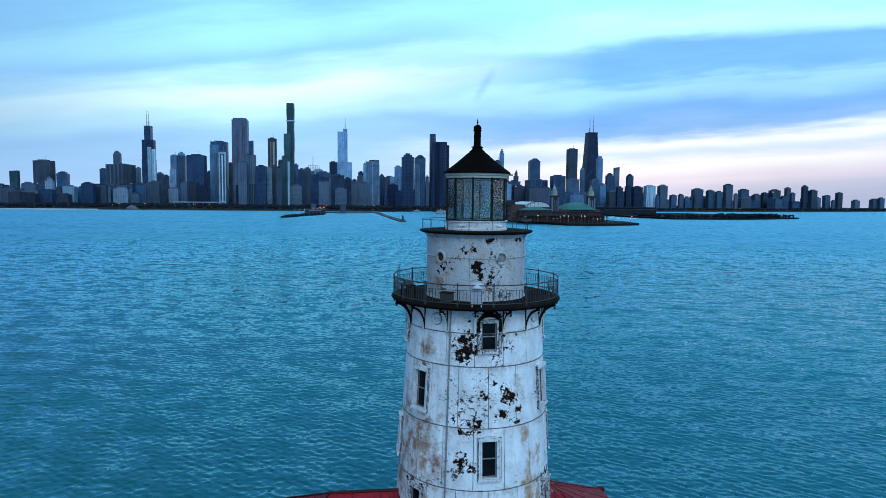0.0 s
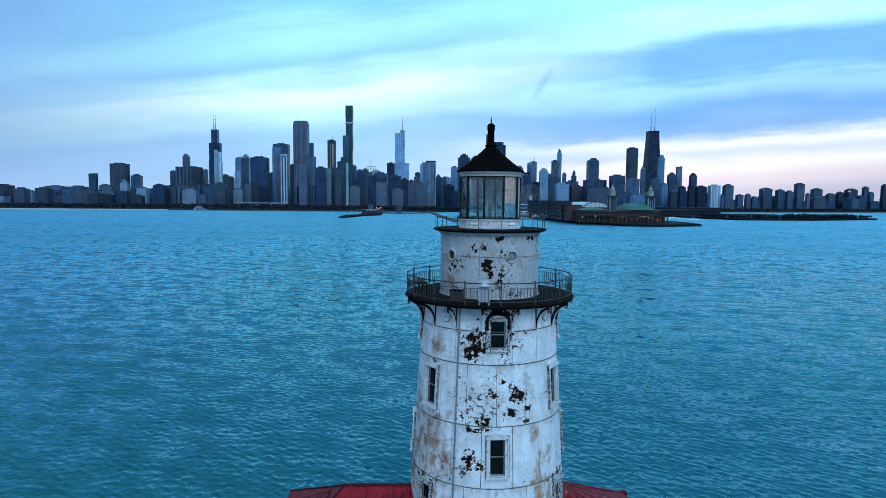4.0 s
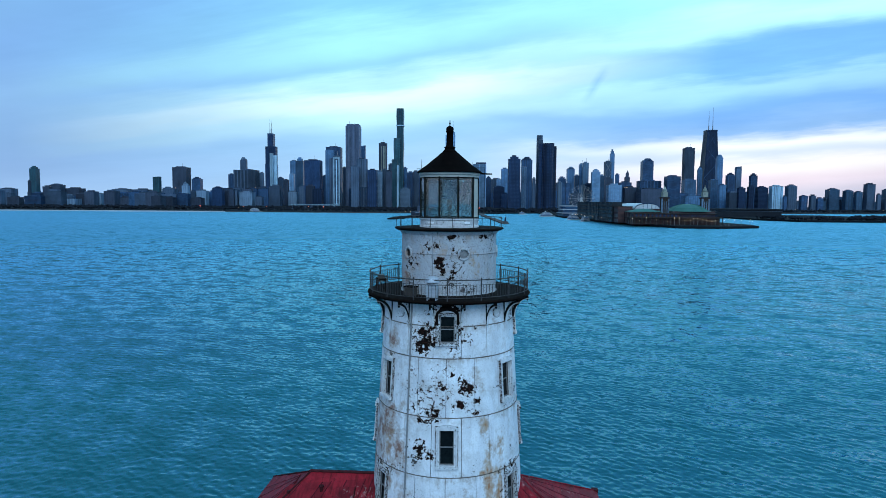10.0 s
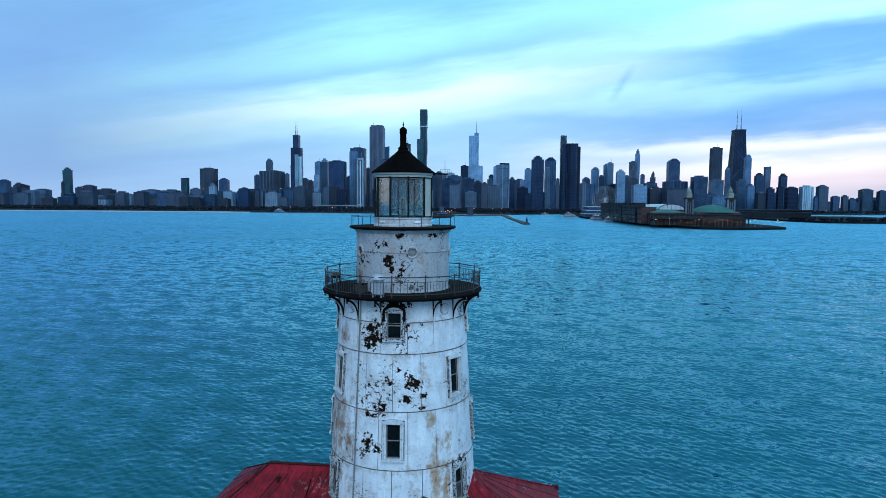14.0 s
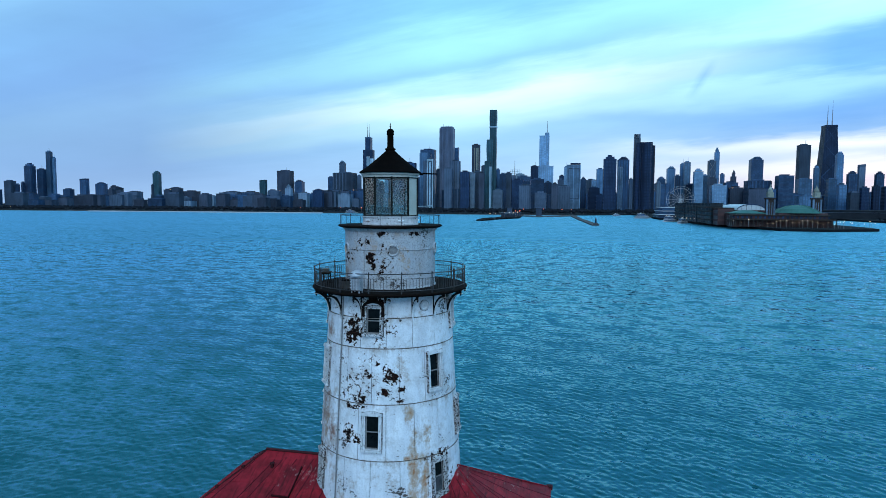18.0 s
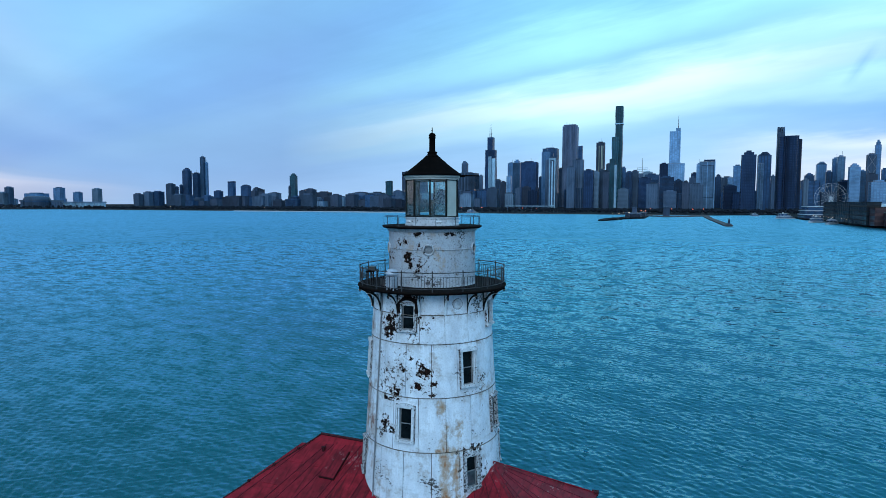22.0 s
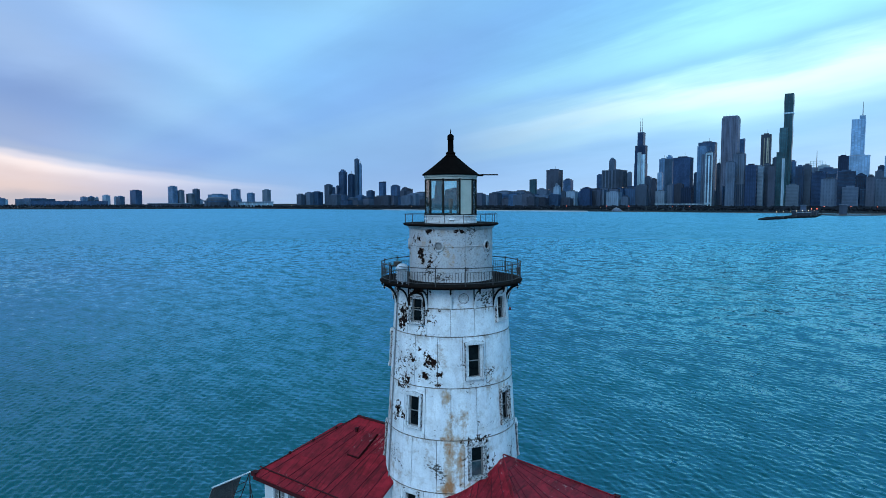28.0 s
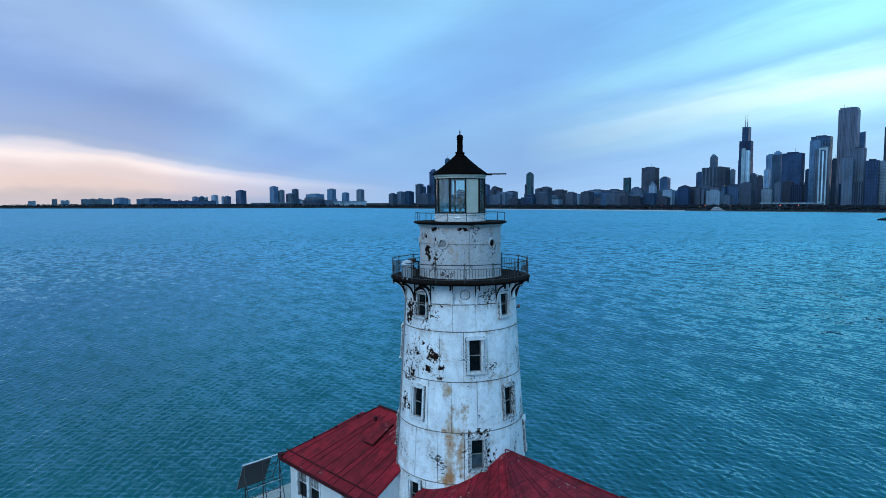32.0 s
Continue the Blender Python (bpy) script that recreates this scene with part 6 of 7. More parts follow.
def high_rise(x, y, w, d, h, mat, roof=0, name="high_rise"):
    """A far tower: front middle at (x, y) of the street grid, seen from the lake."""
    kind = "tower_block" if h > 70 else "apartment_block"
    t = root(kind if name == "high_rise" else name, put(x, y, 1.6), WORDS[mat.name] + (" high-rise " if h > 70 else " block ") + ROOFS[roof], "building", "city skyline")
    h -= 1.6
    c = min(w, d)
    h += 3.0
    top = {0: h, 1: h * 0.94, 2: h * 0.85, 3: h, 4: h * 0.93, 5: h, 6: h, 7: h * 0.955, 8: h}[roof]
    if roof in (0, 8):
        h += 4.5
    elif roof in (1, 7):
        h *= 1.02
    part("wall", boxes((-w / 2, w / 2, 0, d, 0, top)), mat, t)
    part("roof", boxes((-w / 2 - 0.4, w / 2 + 0.4, -0.4, d + 0.4, top, top + 1.0)), M_MAST if mat in (M_STEEL, M_WHITE) else mat, t)
    if roof in (0, 8):
        part("plant_room", boxes((-w * 0.28, w * 0.24, d * 0.2, d * 0.8, top + 1, h + 0.8)), mat, t)
        if h > 150:
            part("mast", boxes((w * 0.1, w * 0.1 + 0.8, d * 0.4, d * 0.4 + 0.8, h, h + 14)), M_MAST, t)
    if roof == 1:
        part("upper_storey", boxes((-w * 0.34, w * 0.34, d * 0.12, d * 0.88, top + 1, h * 0.97)), mat, t)
        part("plant_room", boxes((-w * 0.18, w * 0.16, d * 0.25, d * 0.75, h * 0.97, h)), mat, t)
    if roof == 2:
        part("pyramid", spike(w, d, top + 1, h), mat, t)
    if roof in (3, 5):
        n = 6 if roof == 3 else 2
        for k in range(n + 1):
            u = -w / 2 + w * k / n
            part("rib", boxes((u - w * 0.03, u + w * 0.03, -1.2, 0, 0, h)), mat, t)
        if roof == 3:
            part("plant_room", boxes((-w * 0.25, w * 0.25, d * 0.2, d * 0.8, top + 1, h + 5)), mat, t)
    if roof == 4:
        part("slanted_top", wedge(w, d, top + 1, h * 0.985, h), mat, t)
    if roof == 6:
        part("upper_storey", boxes((-w * 0.3, w * 0.3, d * 0.2, d * 0.8, top + 1, h * 1.10)), mat, t)
        part("spire", spike(w * 0.6, d * 0.6, h * 1.10, h * 1.22), mat, t)
    if roof == 7:
        part("upper_storey", boxes((-w * 0.40, w * 0.40, d * 0.1, d * 0.9, top + 1, h * 0.965)), mat, t)
        part("crown", spike(w * 0.66, d * 0.66, h * 0.965, h, w * 0.34), mat, t)
    if roof == 8:
        for k in range(4):
            z0, z1 = top * k / 4, top * (k + 1) / 4
            for s in (1, -1):
                part("cross_brace", tube([(-s * w / 2, -0.3, z0), (s * w / 2, -0.3, z1)], 0.7, 4), M_MAST, t)
    return t
# farthest south: lighter blue and pale facades put distance haze into the colours
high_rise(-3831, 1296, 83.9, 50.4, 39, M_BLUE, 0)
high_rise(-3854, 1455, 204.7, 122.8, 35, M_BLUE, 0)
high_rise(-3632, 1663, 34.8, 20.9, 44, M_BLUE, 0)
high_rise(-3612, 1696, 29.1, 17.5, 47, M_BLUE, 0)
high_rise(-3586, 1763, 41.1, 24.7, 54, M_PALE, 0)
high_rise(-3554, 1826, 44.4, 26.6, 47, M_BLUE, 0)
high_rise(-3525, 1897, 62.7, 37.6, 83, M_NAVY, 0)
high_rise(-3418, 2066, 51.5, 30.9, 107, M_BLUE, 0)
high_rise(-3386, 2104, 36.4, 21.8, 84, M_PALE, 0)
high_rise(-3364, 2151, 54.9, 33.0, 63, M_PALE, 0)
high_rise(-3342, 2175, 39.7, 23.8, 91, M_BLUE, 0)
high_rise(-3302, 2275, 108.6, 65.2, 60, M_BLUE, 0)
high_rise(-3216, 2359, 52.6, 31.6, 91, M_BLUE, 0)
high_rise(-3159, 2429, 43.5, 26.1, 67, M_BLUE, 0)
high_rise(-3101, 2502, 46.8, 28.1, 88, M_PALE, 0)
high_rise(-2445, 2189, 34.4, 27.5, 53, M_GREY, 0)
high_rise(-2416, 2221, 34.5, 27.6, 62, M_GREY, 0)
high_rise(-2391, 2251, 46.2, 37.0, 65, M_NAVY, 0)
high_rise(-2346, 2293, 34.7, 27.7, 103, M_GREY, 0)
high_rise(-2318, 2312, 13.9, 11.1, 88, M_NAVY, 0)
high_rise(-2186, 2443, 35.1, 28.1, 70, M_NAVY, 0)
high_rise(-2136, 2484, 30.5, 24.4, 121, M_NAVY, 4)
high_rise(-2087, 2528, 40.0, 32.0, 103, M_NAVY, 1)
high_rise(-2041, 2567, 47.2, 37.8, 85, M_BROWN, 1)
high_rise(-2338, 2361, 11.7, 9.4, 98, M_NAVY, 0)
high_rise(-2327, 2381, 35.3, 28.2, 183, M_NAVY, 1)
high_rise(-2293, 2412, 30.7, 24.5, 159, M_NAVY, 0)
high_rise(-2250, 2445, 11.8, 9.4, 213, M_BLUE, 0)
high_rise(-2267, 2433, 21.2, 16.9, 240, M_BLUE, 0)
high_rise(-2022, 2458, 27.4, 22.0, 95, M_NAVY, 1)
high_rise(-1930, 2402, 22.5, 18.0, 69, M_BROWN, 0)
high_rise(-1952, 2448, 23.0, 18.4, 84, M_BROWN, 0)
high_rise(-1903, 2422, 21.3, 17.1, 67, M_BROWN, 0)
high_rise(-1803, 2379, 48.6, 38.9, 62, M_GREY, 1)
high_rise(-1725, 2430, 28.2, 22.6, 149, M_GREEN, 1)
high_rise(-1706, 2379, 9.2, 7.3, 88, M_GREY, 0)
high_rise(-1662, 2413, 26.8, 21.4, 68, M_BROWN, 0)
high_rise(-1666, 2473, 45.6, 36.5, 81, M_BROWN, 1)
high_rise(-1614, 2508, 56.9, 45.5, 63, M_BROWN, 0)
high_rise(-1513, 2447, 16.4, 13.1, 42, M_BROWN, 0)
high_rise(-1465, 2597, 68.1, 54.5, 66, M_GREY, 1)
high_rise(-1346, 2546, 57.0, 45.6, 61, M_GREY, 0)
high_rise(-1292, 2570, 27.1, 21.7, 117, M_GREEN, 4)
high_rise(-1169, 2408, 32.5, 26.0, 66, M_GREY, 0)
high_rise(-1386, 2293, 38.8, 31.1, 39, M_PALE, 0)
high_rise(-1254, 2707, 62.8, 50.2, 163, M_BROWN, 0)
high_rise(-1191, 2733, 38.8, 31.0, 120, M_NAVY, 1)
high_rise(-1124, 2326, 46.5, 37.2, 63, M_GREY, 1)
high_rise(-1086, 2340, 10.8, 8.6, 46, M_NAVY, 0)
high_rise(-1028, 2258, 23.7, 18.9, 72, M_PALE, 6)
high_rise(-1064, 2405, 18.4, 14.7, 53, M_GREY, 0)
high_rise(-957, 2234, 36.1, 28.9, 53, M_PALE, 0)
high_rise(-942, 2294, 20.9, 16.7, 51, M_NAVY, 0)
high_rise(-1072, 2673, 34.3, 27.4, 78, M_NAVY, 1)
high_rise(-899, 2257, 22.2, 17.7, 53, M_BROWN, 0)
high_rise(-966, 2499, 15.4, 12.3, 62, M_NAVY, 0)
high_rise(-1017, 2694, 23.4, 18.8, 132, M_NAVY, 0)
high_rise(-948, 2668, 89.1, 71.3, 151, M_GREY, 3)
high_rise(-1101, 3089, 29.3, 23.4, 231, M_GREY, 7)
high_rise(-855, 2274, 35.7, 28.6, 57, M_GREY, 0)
high_rise(-801, 2262, 48.0, 38.4, 48, M_PALE, 0)
high_rise(-894, 2736, 17.8, 14.2, 141, M_GREY, 0)
high_rise(-751, 2257, 26.5, 21.2, 31, M_GREY, 0)
high_rise(-734, 2366, 11.8, 5.9, 201, M_WHITE, 5)
high_rise(-728, 2389, 15.4, 7.7, 195, M_WHITE, 5)
high_rise(-733, 2471, 23.2, 18.6, 110, M_GREY, 0)
high_rise(-739, 2573, 20.9, 16.7, 105, M_BROWN, 0)
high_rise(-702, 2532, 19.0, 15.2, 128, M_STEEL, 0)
high_rise(-785, 2872, 33.4, 26.7, 204, M_BLUE, 0)
high_rise(-709, 2685, 33.4, 26.7, 205, M_BLUE, 1)
high_rise(-551, 2261, 57.9, 46.3, 168, M_BLACKTOWER, 0)
high_rise(-583, 2612, 15.0, 12.0, 125, M_NAVY, 0)
high_rise(-526, 2523, 59.1, 47.3, 239, M_NAVY, 0)
high_rise(-532, 2480, 34.2, 27.3, 222, M_BLUE, 0)
high_rise(-479, 2328, 39.3, 31.4, 180, M_GREY, 3)
t = high_rise(-454, 2231, 22.9, 18.3, 181, M_GREY, 0)
for u0, u1, z0, z1 in ((-11.6, -7.6, 0.0, 181.0), (7.6, 11.6, 0.0, 181.0), (-2.0, 2.0, 0.0, 170.0), (-7.6, 7.6, 174.0, 181.0), (-7.6, 7.6, 8.0, 11.0)):
    part("pale_frame", boxes((u0, u1, -1.2, -0.02, z0, z1)), M_WHITE, t, "white concrete edge of the front")
high_rise(-501, 2629, 17.5, 14.0, 161, M_GREY, 0)
high_rise(-423, 2642, 22.2, 17.7, 258, M_NAVY, 4)
high_rise(-380, 2193, 26.6, 21.3, 142, M_GREY, 3)
high_rise(-361, 2227, 35.8, 28.7, 171, M_GREY, 3)
high_rise(-320, 2203, 32.7, 26.1, 131, M_BLACKTOWER, 0)
t = high_rise(-313, 2456, 31.0, 24.8, 250, M_BROWN, 0)
for u, z in ((-6.0, 110.0), (3.0, 60.0), (8.0, 60.0)):
    part("pier_strip", boxes((u, u + 3.4, -0.9, -0.02, z, 240.0)), M_TAN, t, "tan upright stone strip")
high_rise(-303, 2255, 24.9, 19.9, 128, M_PALE, 0)
high_rise(-287, 2308, 22.0, 17.6, 137, M_GREY, 0)
high_rise(-248, 2111, 18.6, 14.9, 122, M_BROWN, 0)
high_rise(-292, 2559, 20.5, 16.4, 172, M_GREY, 0)
high_rise(-207, 2014, 6.7, 3.4, 138, M_WHITE, 5)
high_rise(-206, 2266, 14.9, 11.9, 141, M_NAVY, 0)
high_rise(-183, 2217, 22.1, 17.7, 123, M_NAVY, 0)
high_rise(-167, 2269, 22.8, 18.2, 129, M_GREY, 0)
high_rise(-134, 2271, 40.7, 32.6, 104, M_BLACKTOWER, 0)
high_rise(-115, 2372, 51.2, 41.0, 120, M_NAVY, 0)
high_rise(-159, 2870, 39.2, 31.3, 153, M_WHITE, 0)
high_rise(-86, 2673, 32.7, 26.1, 176, M_BLACKTOWER, 0)
high_rise(-100, 2272, 25.6, 20.5, 98, M_NAVY, 0)
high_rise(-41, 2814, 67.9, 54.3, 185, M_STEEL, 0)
high_rise(-23, 2274, 28.6, 22.9, 99, M_NAVY, 1)
high_rise(2, 2224, 22.1, 17.7, 92, M_BROWN, 1)
high_rise(23, 2274, 22.5, 18.0, 104, M_GREY, 0)
high_rise(30, 2574, 23.1, 18.4, 131, M_BLACKTOWER, 0)
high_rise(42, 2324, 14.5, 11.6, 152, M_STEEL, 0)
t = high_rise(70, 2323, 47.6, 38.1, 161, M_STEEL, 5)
part("dark_frame", frame_ring(-19.0, 20.0, 38.0, 150.0, 0.9, -1.3, -0.05), M_BLACKTOWER, t, "dark outline set into the pale front")
part("upper_storey", boxes((-12.0, 24.6, 8.0, 34.0, 165.0, 170.0)), M_BLACKTOWER, t)
high_rise(116, 2572, 20.4, 16.3, 125, M_NAVY, 1)
high_rise(142, 2470, 39.1, 31.3, 110, M_GREY, 0)
high_rise(146, 2370, 16.6, 13.3, 105, M_STEEL, 0)
high_rise(162, 2268, 25.7, 20.6, 141, M_BLUE, 0)
high_rise(167, 1917, 36.6, 29.3, 163, M_BLACKTOWER, 1)
high_rise(221, 2062, 35.5, 28.4, 168, M_NAVY, 7)
high_rise(202, 1964, 13.5, 10.8, 132, M_STEEL, 5)
high_rise(245, 2059, 10.5, 8.4, 98, M_GREY, 0)
high_rise(369, 2243, 26.9, 21.5, 112, M_NAVY, 1)
high_rise(314, 1948, 12.5, 10.0, 83, M_PALE, 0)
high_rise(434, 2435, 28.8, 23.0, 157, M_BLUE, 7)
high_rise(439, 2333, 18.2, 14.6, 120, M_NAVY, 0)
high_rise(465, 2379, 18.4, 14.8, 165, M_BLUE, 0)
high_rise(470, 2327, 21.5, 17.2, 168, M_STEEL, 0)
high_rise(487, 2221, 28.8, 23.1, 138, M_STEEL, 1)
high_rise(518, 2266, 15.4, 12.3, 118, M_BLUE, 0)
high_rise(595, 2505, 26.3, 21.0, 184, M_GREY, 8)
high_rise(634, 2598, 17.4, 13.9, 238, M_BLUE, 1)
high_rise(607, 2399, 14.2, 11.4, 128, M_NAVY, 0)
high_rise(492, 1964, 41.3, 33.0, 76, M_STEEL, 0)
high_rise(669, 2486, 18.2, 14.5, 123, M_BROWN, 6)
high_rise(577, 2097, 38.5, 30.8, 72, M_BROWN, 0)
high_rise(697, 2272, 72.0, 57.6, 100, M_NAVY, 3)
high_rise(801, 2658, 45.6, 36.4, 206, M_NAVY, 7)
high_rise(701, 2165, 29.0, 23.2, 68, M_NAVY, 0)
high_rise(757, 2200, 47.5, 38.0, 114, M_NAVY, 0)
high_rise(923, 2513, 39.2, 31.4, 241, M_GREY, 0)
high_rise(860, 2323, 42.8, 34.2, 107, M_BLUE, 0)
high_rise(629, 2032, 70.3, 56.3, 65, M_BROWN, 0)
high_rise(732, 1944, 49.2, 39.4, 43, M_BLUE, 0)
high_rise(926, 2404, 16.1, 12.9, 159, M_BLUE, 1)
high_rise(1028, 2472, 22.6, 18.1, 209, M_BLUE, 7)
high_rise(861, 2108, 25.1, 20.1, 98, M_BLUE, 0)
high_rise(867, 2051, 21.5, 17.2, 80, M_BLUE, 0)
high_rise(989, 2272, 26.5, 21.2, 130, M_NAVY, 1)
high_rise(1031, 2308, 19.2, 15.4, 158, M_GREY, 4)
high_rise(878, 1993, 27.1, 21.7, 55, M_GREY, 0)
high_rise(900, 1983, 20.3, 16.3, 69, M_BLACKTOWER, 0)
high_rise(924, 1972, 16.2, 13.0, 73, M_BLACKTOWER, 0)
high_rise(933, 2022, 5.1, 4.1, 54, M_NAVY, 0)
high_rise(1057, 2241, 22.6, 18.1, 127, M_NAVY, 1)
high_rise(998, 2049, 32.1, 25.7, 77, M_BLACKTOWER, 1)
high_rise(1036, 2031, 32.6, 26.1, 77, M_WHITE, 3)
high_rise(1097, 2055, 28.7, 22.9, 83, M_GREY, 1)
high_rise(1056, 2018, 9.8, 7.9, 42, M_NAVY, 0)
high_rise(1152, 2082, 21.1, 16.9, 49, M_NAVY, 1)
high_rise(1174, 2069, 17.1, 13.7, 47, M_GREY, 0)
high_rise(1192, 2060, 18.2, 14.5, 38, M_NAVY, 0)
# farthest north: slate and grey facades, lightened a little for distance haze
high_rise(1403, 2341, 37.4, 30.0, 79, M_SLATE, 1)
high_rise(1443, 2316, 26.7, 21.4, 73, M_SLATE, 1)
high_rise(1469, 2299, 23.1, 18.5, 64, M_SLATE, 0)
high_rise(1499, 2281, 29.3, 23.5, 93, M_GREY, 0)
high_rise(1519, 2265, 12.9, 10.3, 55, M_GREY, 0)
high_rise(1801, 2622, 37.2, 29.8, 86, M_SLATE, 1)
high_rise(1810, 2616, 37.1, 29.7, 50, M_GREY, 0)
high_rise(1844, 2591, 31.0, 24.8, 60, M_GREY, 0)
high_rise(1870, 2572, 23.4, 18.7, 71, M_GREY, 1)
high_rise(1907, 2549, 39.2, 31.4, 84, M_SLATE, 1)
high_rise(1927, 2529, 17.6, 14.1, 51, M_SLATE, 0)
high_rise(1943, 2518, 20.9, 16.8, 89, M_GREY, 0)
high_rise(1958, 2505, 17.3, 13.9, 66, M_SLATE, 0)
high_rise(1996, 2477, 22.2, 17.7, 102, M_SLATE, 1)
high_rise(2023, 2457, 28.7, 22.9, 79, M_GREY, 0)
high_rise(2062, 2424, 24.8, 19.9, 59, M_SLATE, 7)
high_rise(2097, 2394, 22.7, 18.2, 72, M_GREY, 1)
high_rise(2079, 2407, 14.7, 11.8, 33, M_SLATE, 0)
high_rise(2144, 2353, 25.4, 20.3, 36, M_GREY, 0)
high_rise(2193, 2309, 27.9, 22.3, 41, M_GREY, 0)
high_rise(2208, 2293, 21.4, 17.1, 46, M_SLATE, 0)

# lower blocks between the tall ones
fill = random.Random(7)
for k in range(92):
    x = -960 + 1650 * k / 92 + fill.uniform(-12, 12)
    y = fill.uniform(2080, 2900)
    high_rise(x * y / 2400, y, fill.uniform(24, 44), fill.uniform(22, 36), 26 + y * fill.uniform(0.010, 0.036 if k > 32 else 0.022), fill.choice((M_NAVY, M_GREY, M_BLACKTOWER, M_GREY, M_BROWN, M_NAVY, M_PALE)), fill.choice((0, 1, 0, 5)))
for k in range(64):
    x = -2100 + 1180 * k / 64
    high_rise(x + fill.uniform(-8, 8), fill.uniform(1900, 2500), fill.uniform(26, 60), fill.uniform(22, 36), fill.uniform(22, 48), fill.choice((M_BROWN, M_NAVY, M_GREY, M_NAVY, M_BROWN)), fill.choice((0, 1, 0)))
for k in range(62):
    x = 640 + 1500 * k / 62
    high_rise(x, 2150 + x * 0.14 + fill.uniform(0, 300), fill.uniform(26, 50), fill.uniform(22, 36), fill.uniform(26, 50) + (12 if k < 25 else 0), fill.choice((M_BROWN, M_NAVY, M_NAVY, M_GREY)) if k < 25 else fill.choice((M_GREY, M_SLATE, M_NAVY, M_SLATE)), fill.choice((0, 1, 0)))
def far_block(az, wide, r, h, mat, words):
    """A long low block across the line of sight, on the far southern shore."""
    a = radians(az + 1.8)
    w = 2 * r * math.tan(radians(wide / 2))
    t = root("apartment_block", put(r * math.sin(a), r * math.cos(a), 1.6, -az), words, "building", "city skyline")
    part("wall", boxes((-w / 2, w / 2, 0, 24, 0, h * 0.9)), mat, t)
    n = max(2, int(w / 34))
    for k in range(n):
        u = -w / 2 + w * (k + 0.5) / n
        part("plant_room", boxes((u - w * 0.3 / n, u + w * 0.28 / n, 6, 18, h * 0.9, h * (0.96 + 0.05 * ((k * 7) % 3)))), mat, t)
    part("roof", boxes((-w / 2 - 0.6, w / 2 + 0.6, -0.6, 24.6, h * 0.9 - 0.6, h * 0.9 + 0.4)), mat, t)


# the farthest ones get haze through a paler facade colour
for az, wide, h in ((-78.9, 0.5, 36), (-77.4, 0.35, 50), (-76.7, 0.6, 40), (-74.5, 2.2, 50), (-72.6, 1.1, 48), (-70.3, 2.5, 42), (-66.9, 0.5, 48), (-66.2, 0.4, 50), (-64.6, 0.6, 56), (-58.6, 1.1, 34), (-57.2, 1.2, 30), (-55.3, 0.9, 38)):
    far_block(az, wide, 4250 if az < -60 else 4050, h * (0.82 if az < -69 else 1.0), M_HAZED if az < -69 else M_PALE, "blue-grey apartment block on the far shore, haze painted into its colour" if az < -69 else "pale grey low block on the far shore")
far_block(-68.0, 5.3, 3900, 27, M_NAVY, "long low dark exhibition hall on the southern shore")

# landmarks
t = root("stepped_black_skyscraper", put(-1164, 3740, 1.6), "black stepped skyscraper with two white roof masts", "skyscraper", "city skyline")
part("wall", boxes((-31, 31, 0, 61, 0, 240)), M_BLACKTOWER, t)
part("wall", boxes((-31, 31, 8, 53, 240, 348)), M_BLACKTOWER, t)
part("wall", boxes((-17, 17, 8, 53, 348, 420)), M_BLACKTOWER, t)
part("roof_band", boxes((-17.5, 17.5, 7.5, 53.5, 420, 427)), M_NAVY, t)
for x in (-5.5, 5.5):
    m = part("mast", lathe([(2.6, 427), (2.4, 455), (1.4, 457), (1.2, 490), (0.5, 492), (0.4, 512)], 8), M_MAST, t, "white roof mast")
    m.location = (x, 24, 0)

t = root("ribbed_slab_skyscraper", put(-452, 2560, 1.6), "tall grey ribbed stone skyscraper with a flat roof", "skyscraper", "city skyline")
part("wall", boxes((-28, 28, 0, 56, 0, 333)), M_RIBBED, t)
part("roof", boxes((-25, 25, 3, 53, 333, 340)), M_RIBBED, t)
for k in range(15):
    u = -28 + 4 * k
    part("rib", boxes((u - 0.8, u + 0.8, -1.4, 0, 0, 333)), M_RIBBED, t)
for u in (-16, -6, 6):
    part("mast", boxes((u, u + 1, 20, 21, 340, 347 if u > -10 else 354)), M_MAST, t)

t = root("wavy_glass_skyscraper", put(-230, 2200, 1.6), "very tall slim wavy blue-green glass skyscraper of three stems", "skyscraper", "city skyline")
for nm, x0, x1, y0, h in (("stem", -2, 20, 24, 355), ("stem", -11, 9, 12, 248), ("stem", -17, 2, 0, 171)):
    bm = bmesh.new()
    n = 12
    w, x = x1 - x0, (x0 + x1) / 2
    rings = []
    for i in range(n + 1):
        z = h * i / n
        k = 1.0 + 0.07 * math.cos(2 * math.pi * z / 110.0)
        rings.append([bm.verts.new((x + a * w * k * 0.62, y0 + 14 + b * 14 * k, z)) for a, b in ((-0.9, -1), (0.9, -1), (0.9, 1), (-0.9, 1))])
    for a, b in zip(rings, rings[1:]):
        for i in range(4):
            bm.faces.new((a[i], a[(i + 1) % 4], b[(i + 1) % 4], b[i]))
    bm.faces.new(rings[-1])
    part(nm, bm, M_GREEN, t)
part("blow_through_floor", boxes((-4.5, 22.5, 23, 53, 292, 296)), M_WHITE, t)

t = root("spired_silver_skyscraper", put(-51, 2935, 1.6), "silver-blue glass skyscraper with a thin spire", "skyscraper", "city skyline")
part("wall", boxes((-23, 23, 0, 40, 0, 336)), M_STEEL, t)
part("upper_storey", boxes((2, 22, 6, 34, 336, 350)), M_STEEL, t)
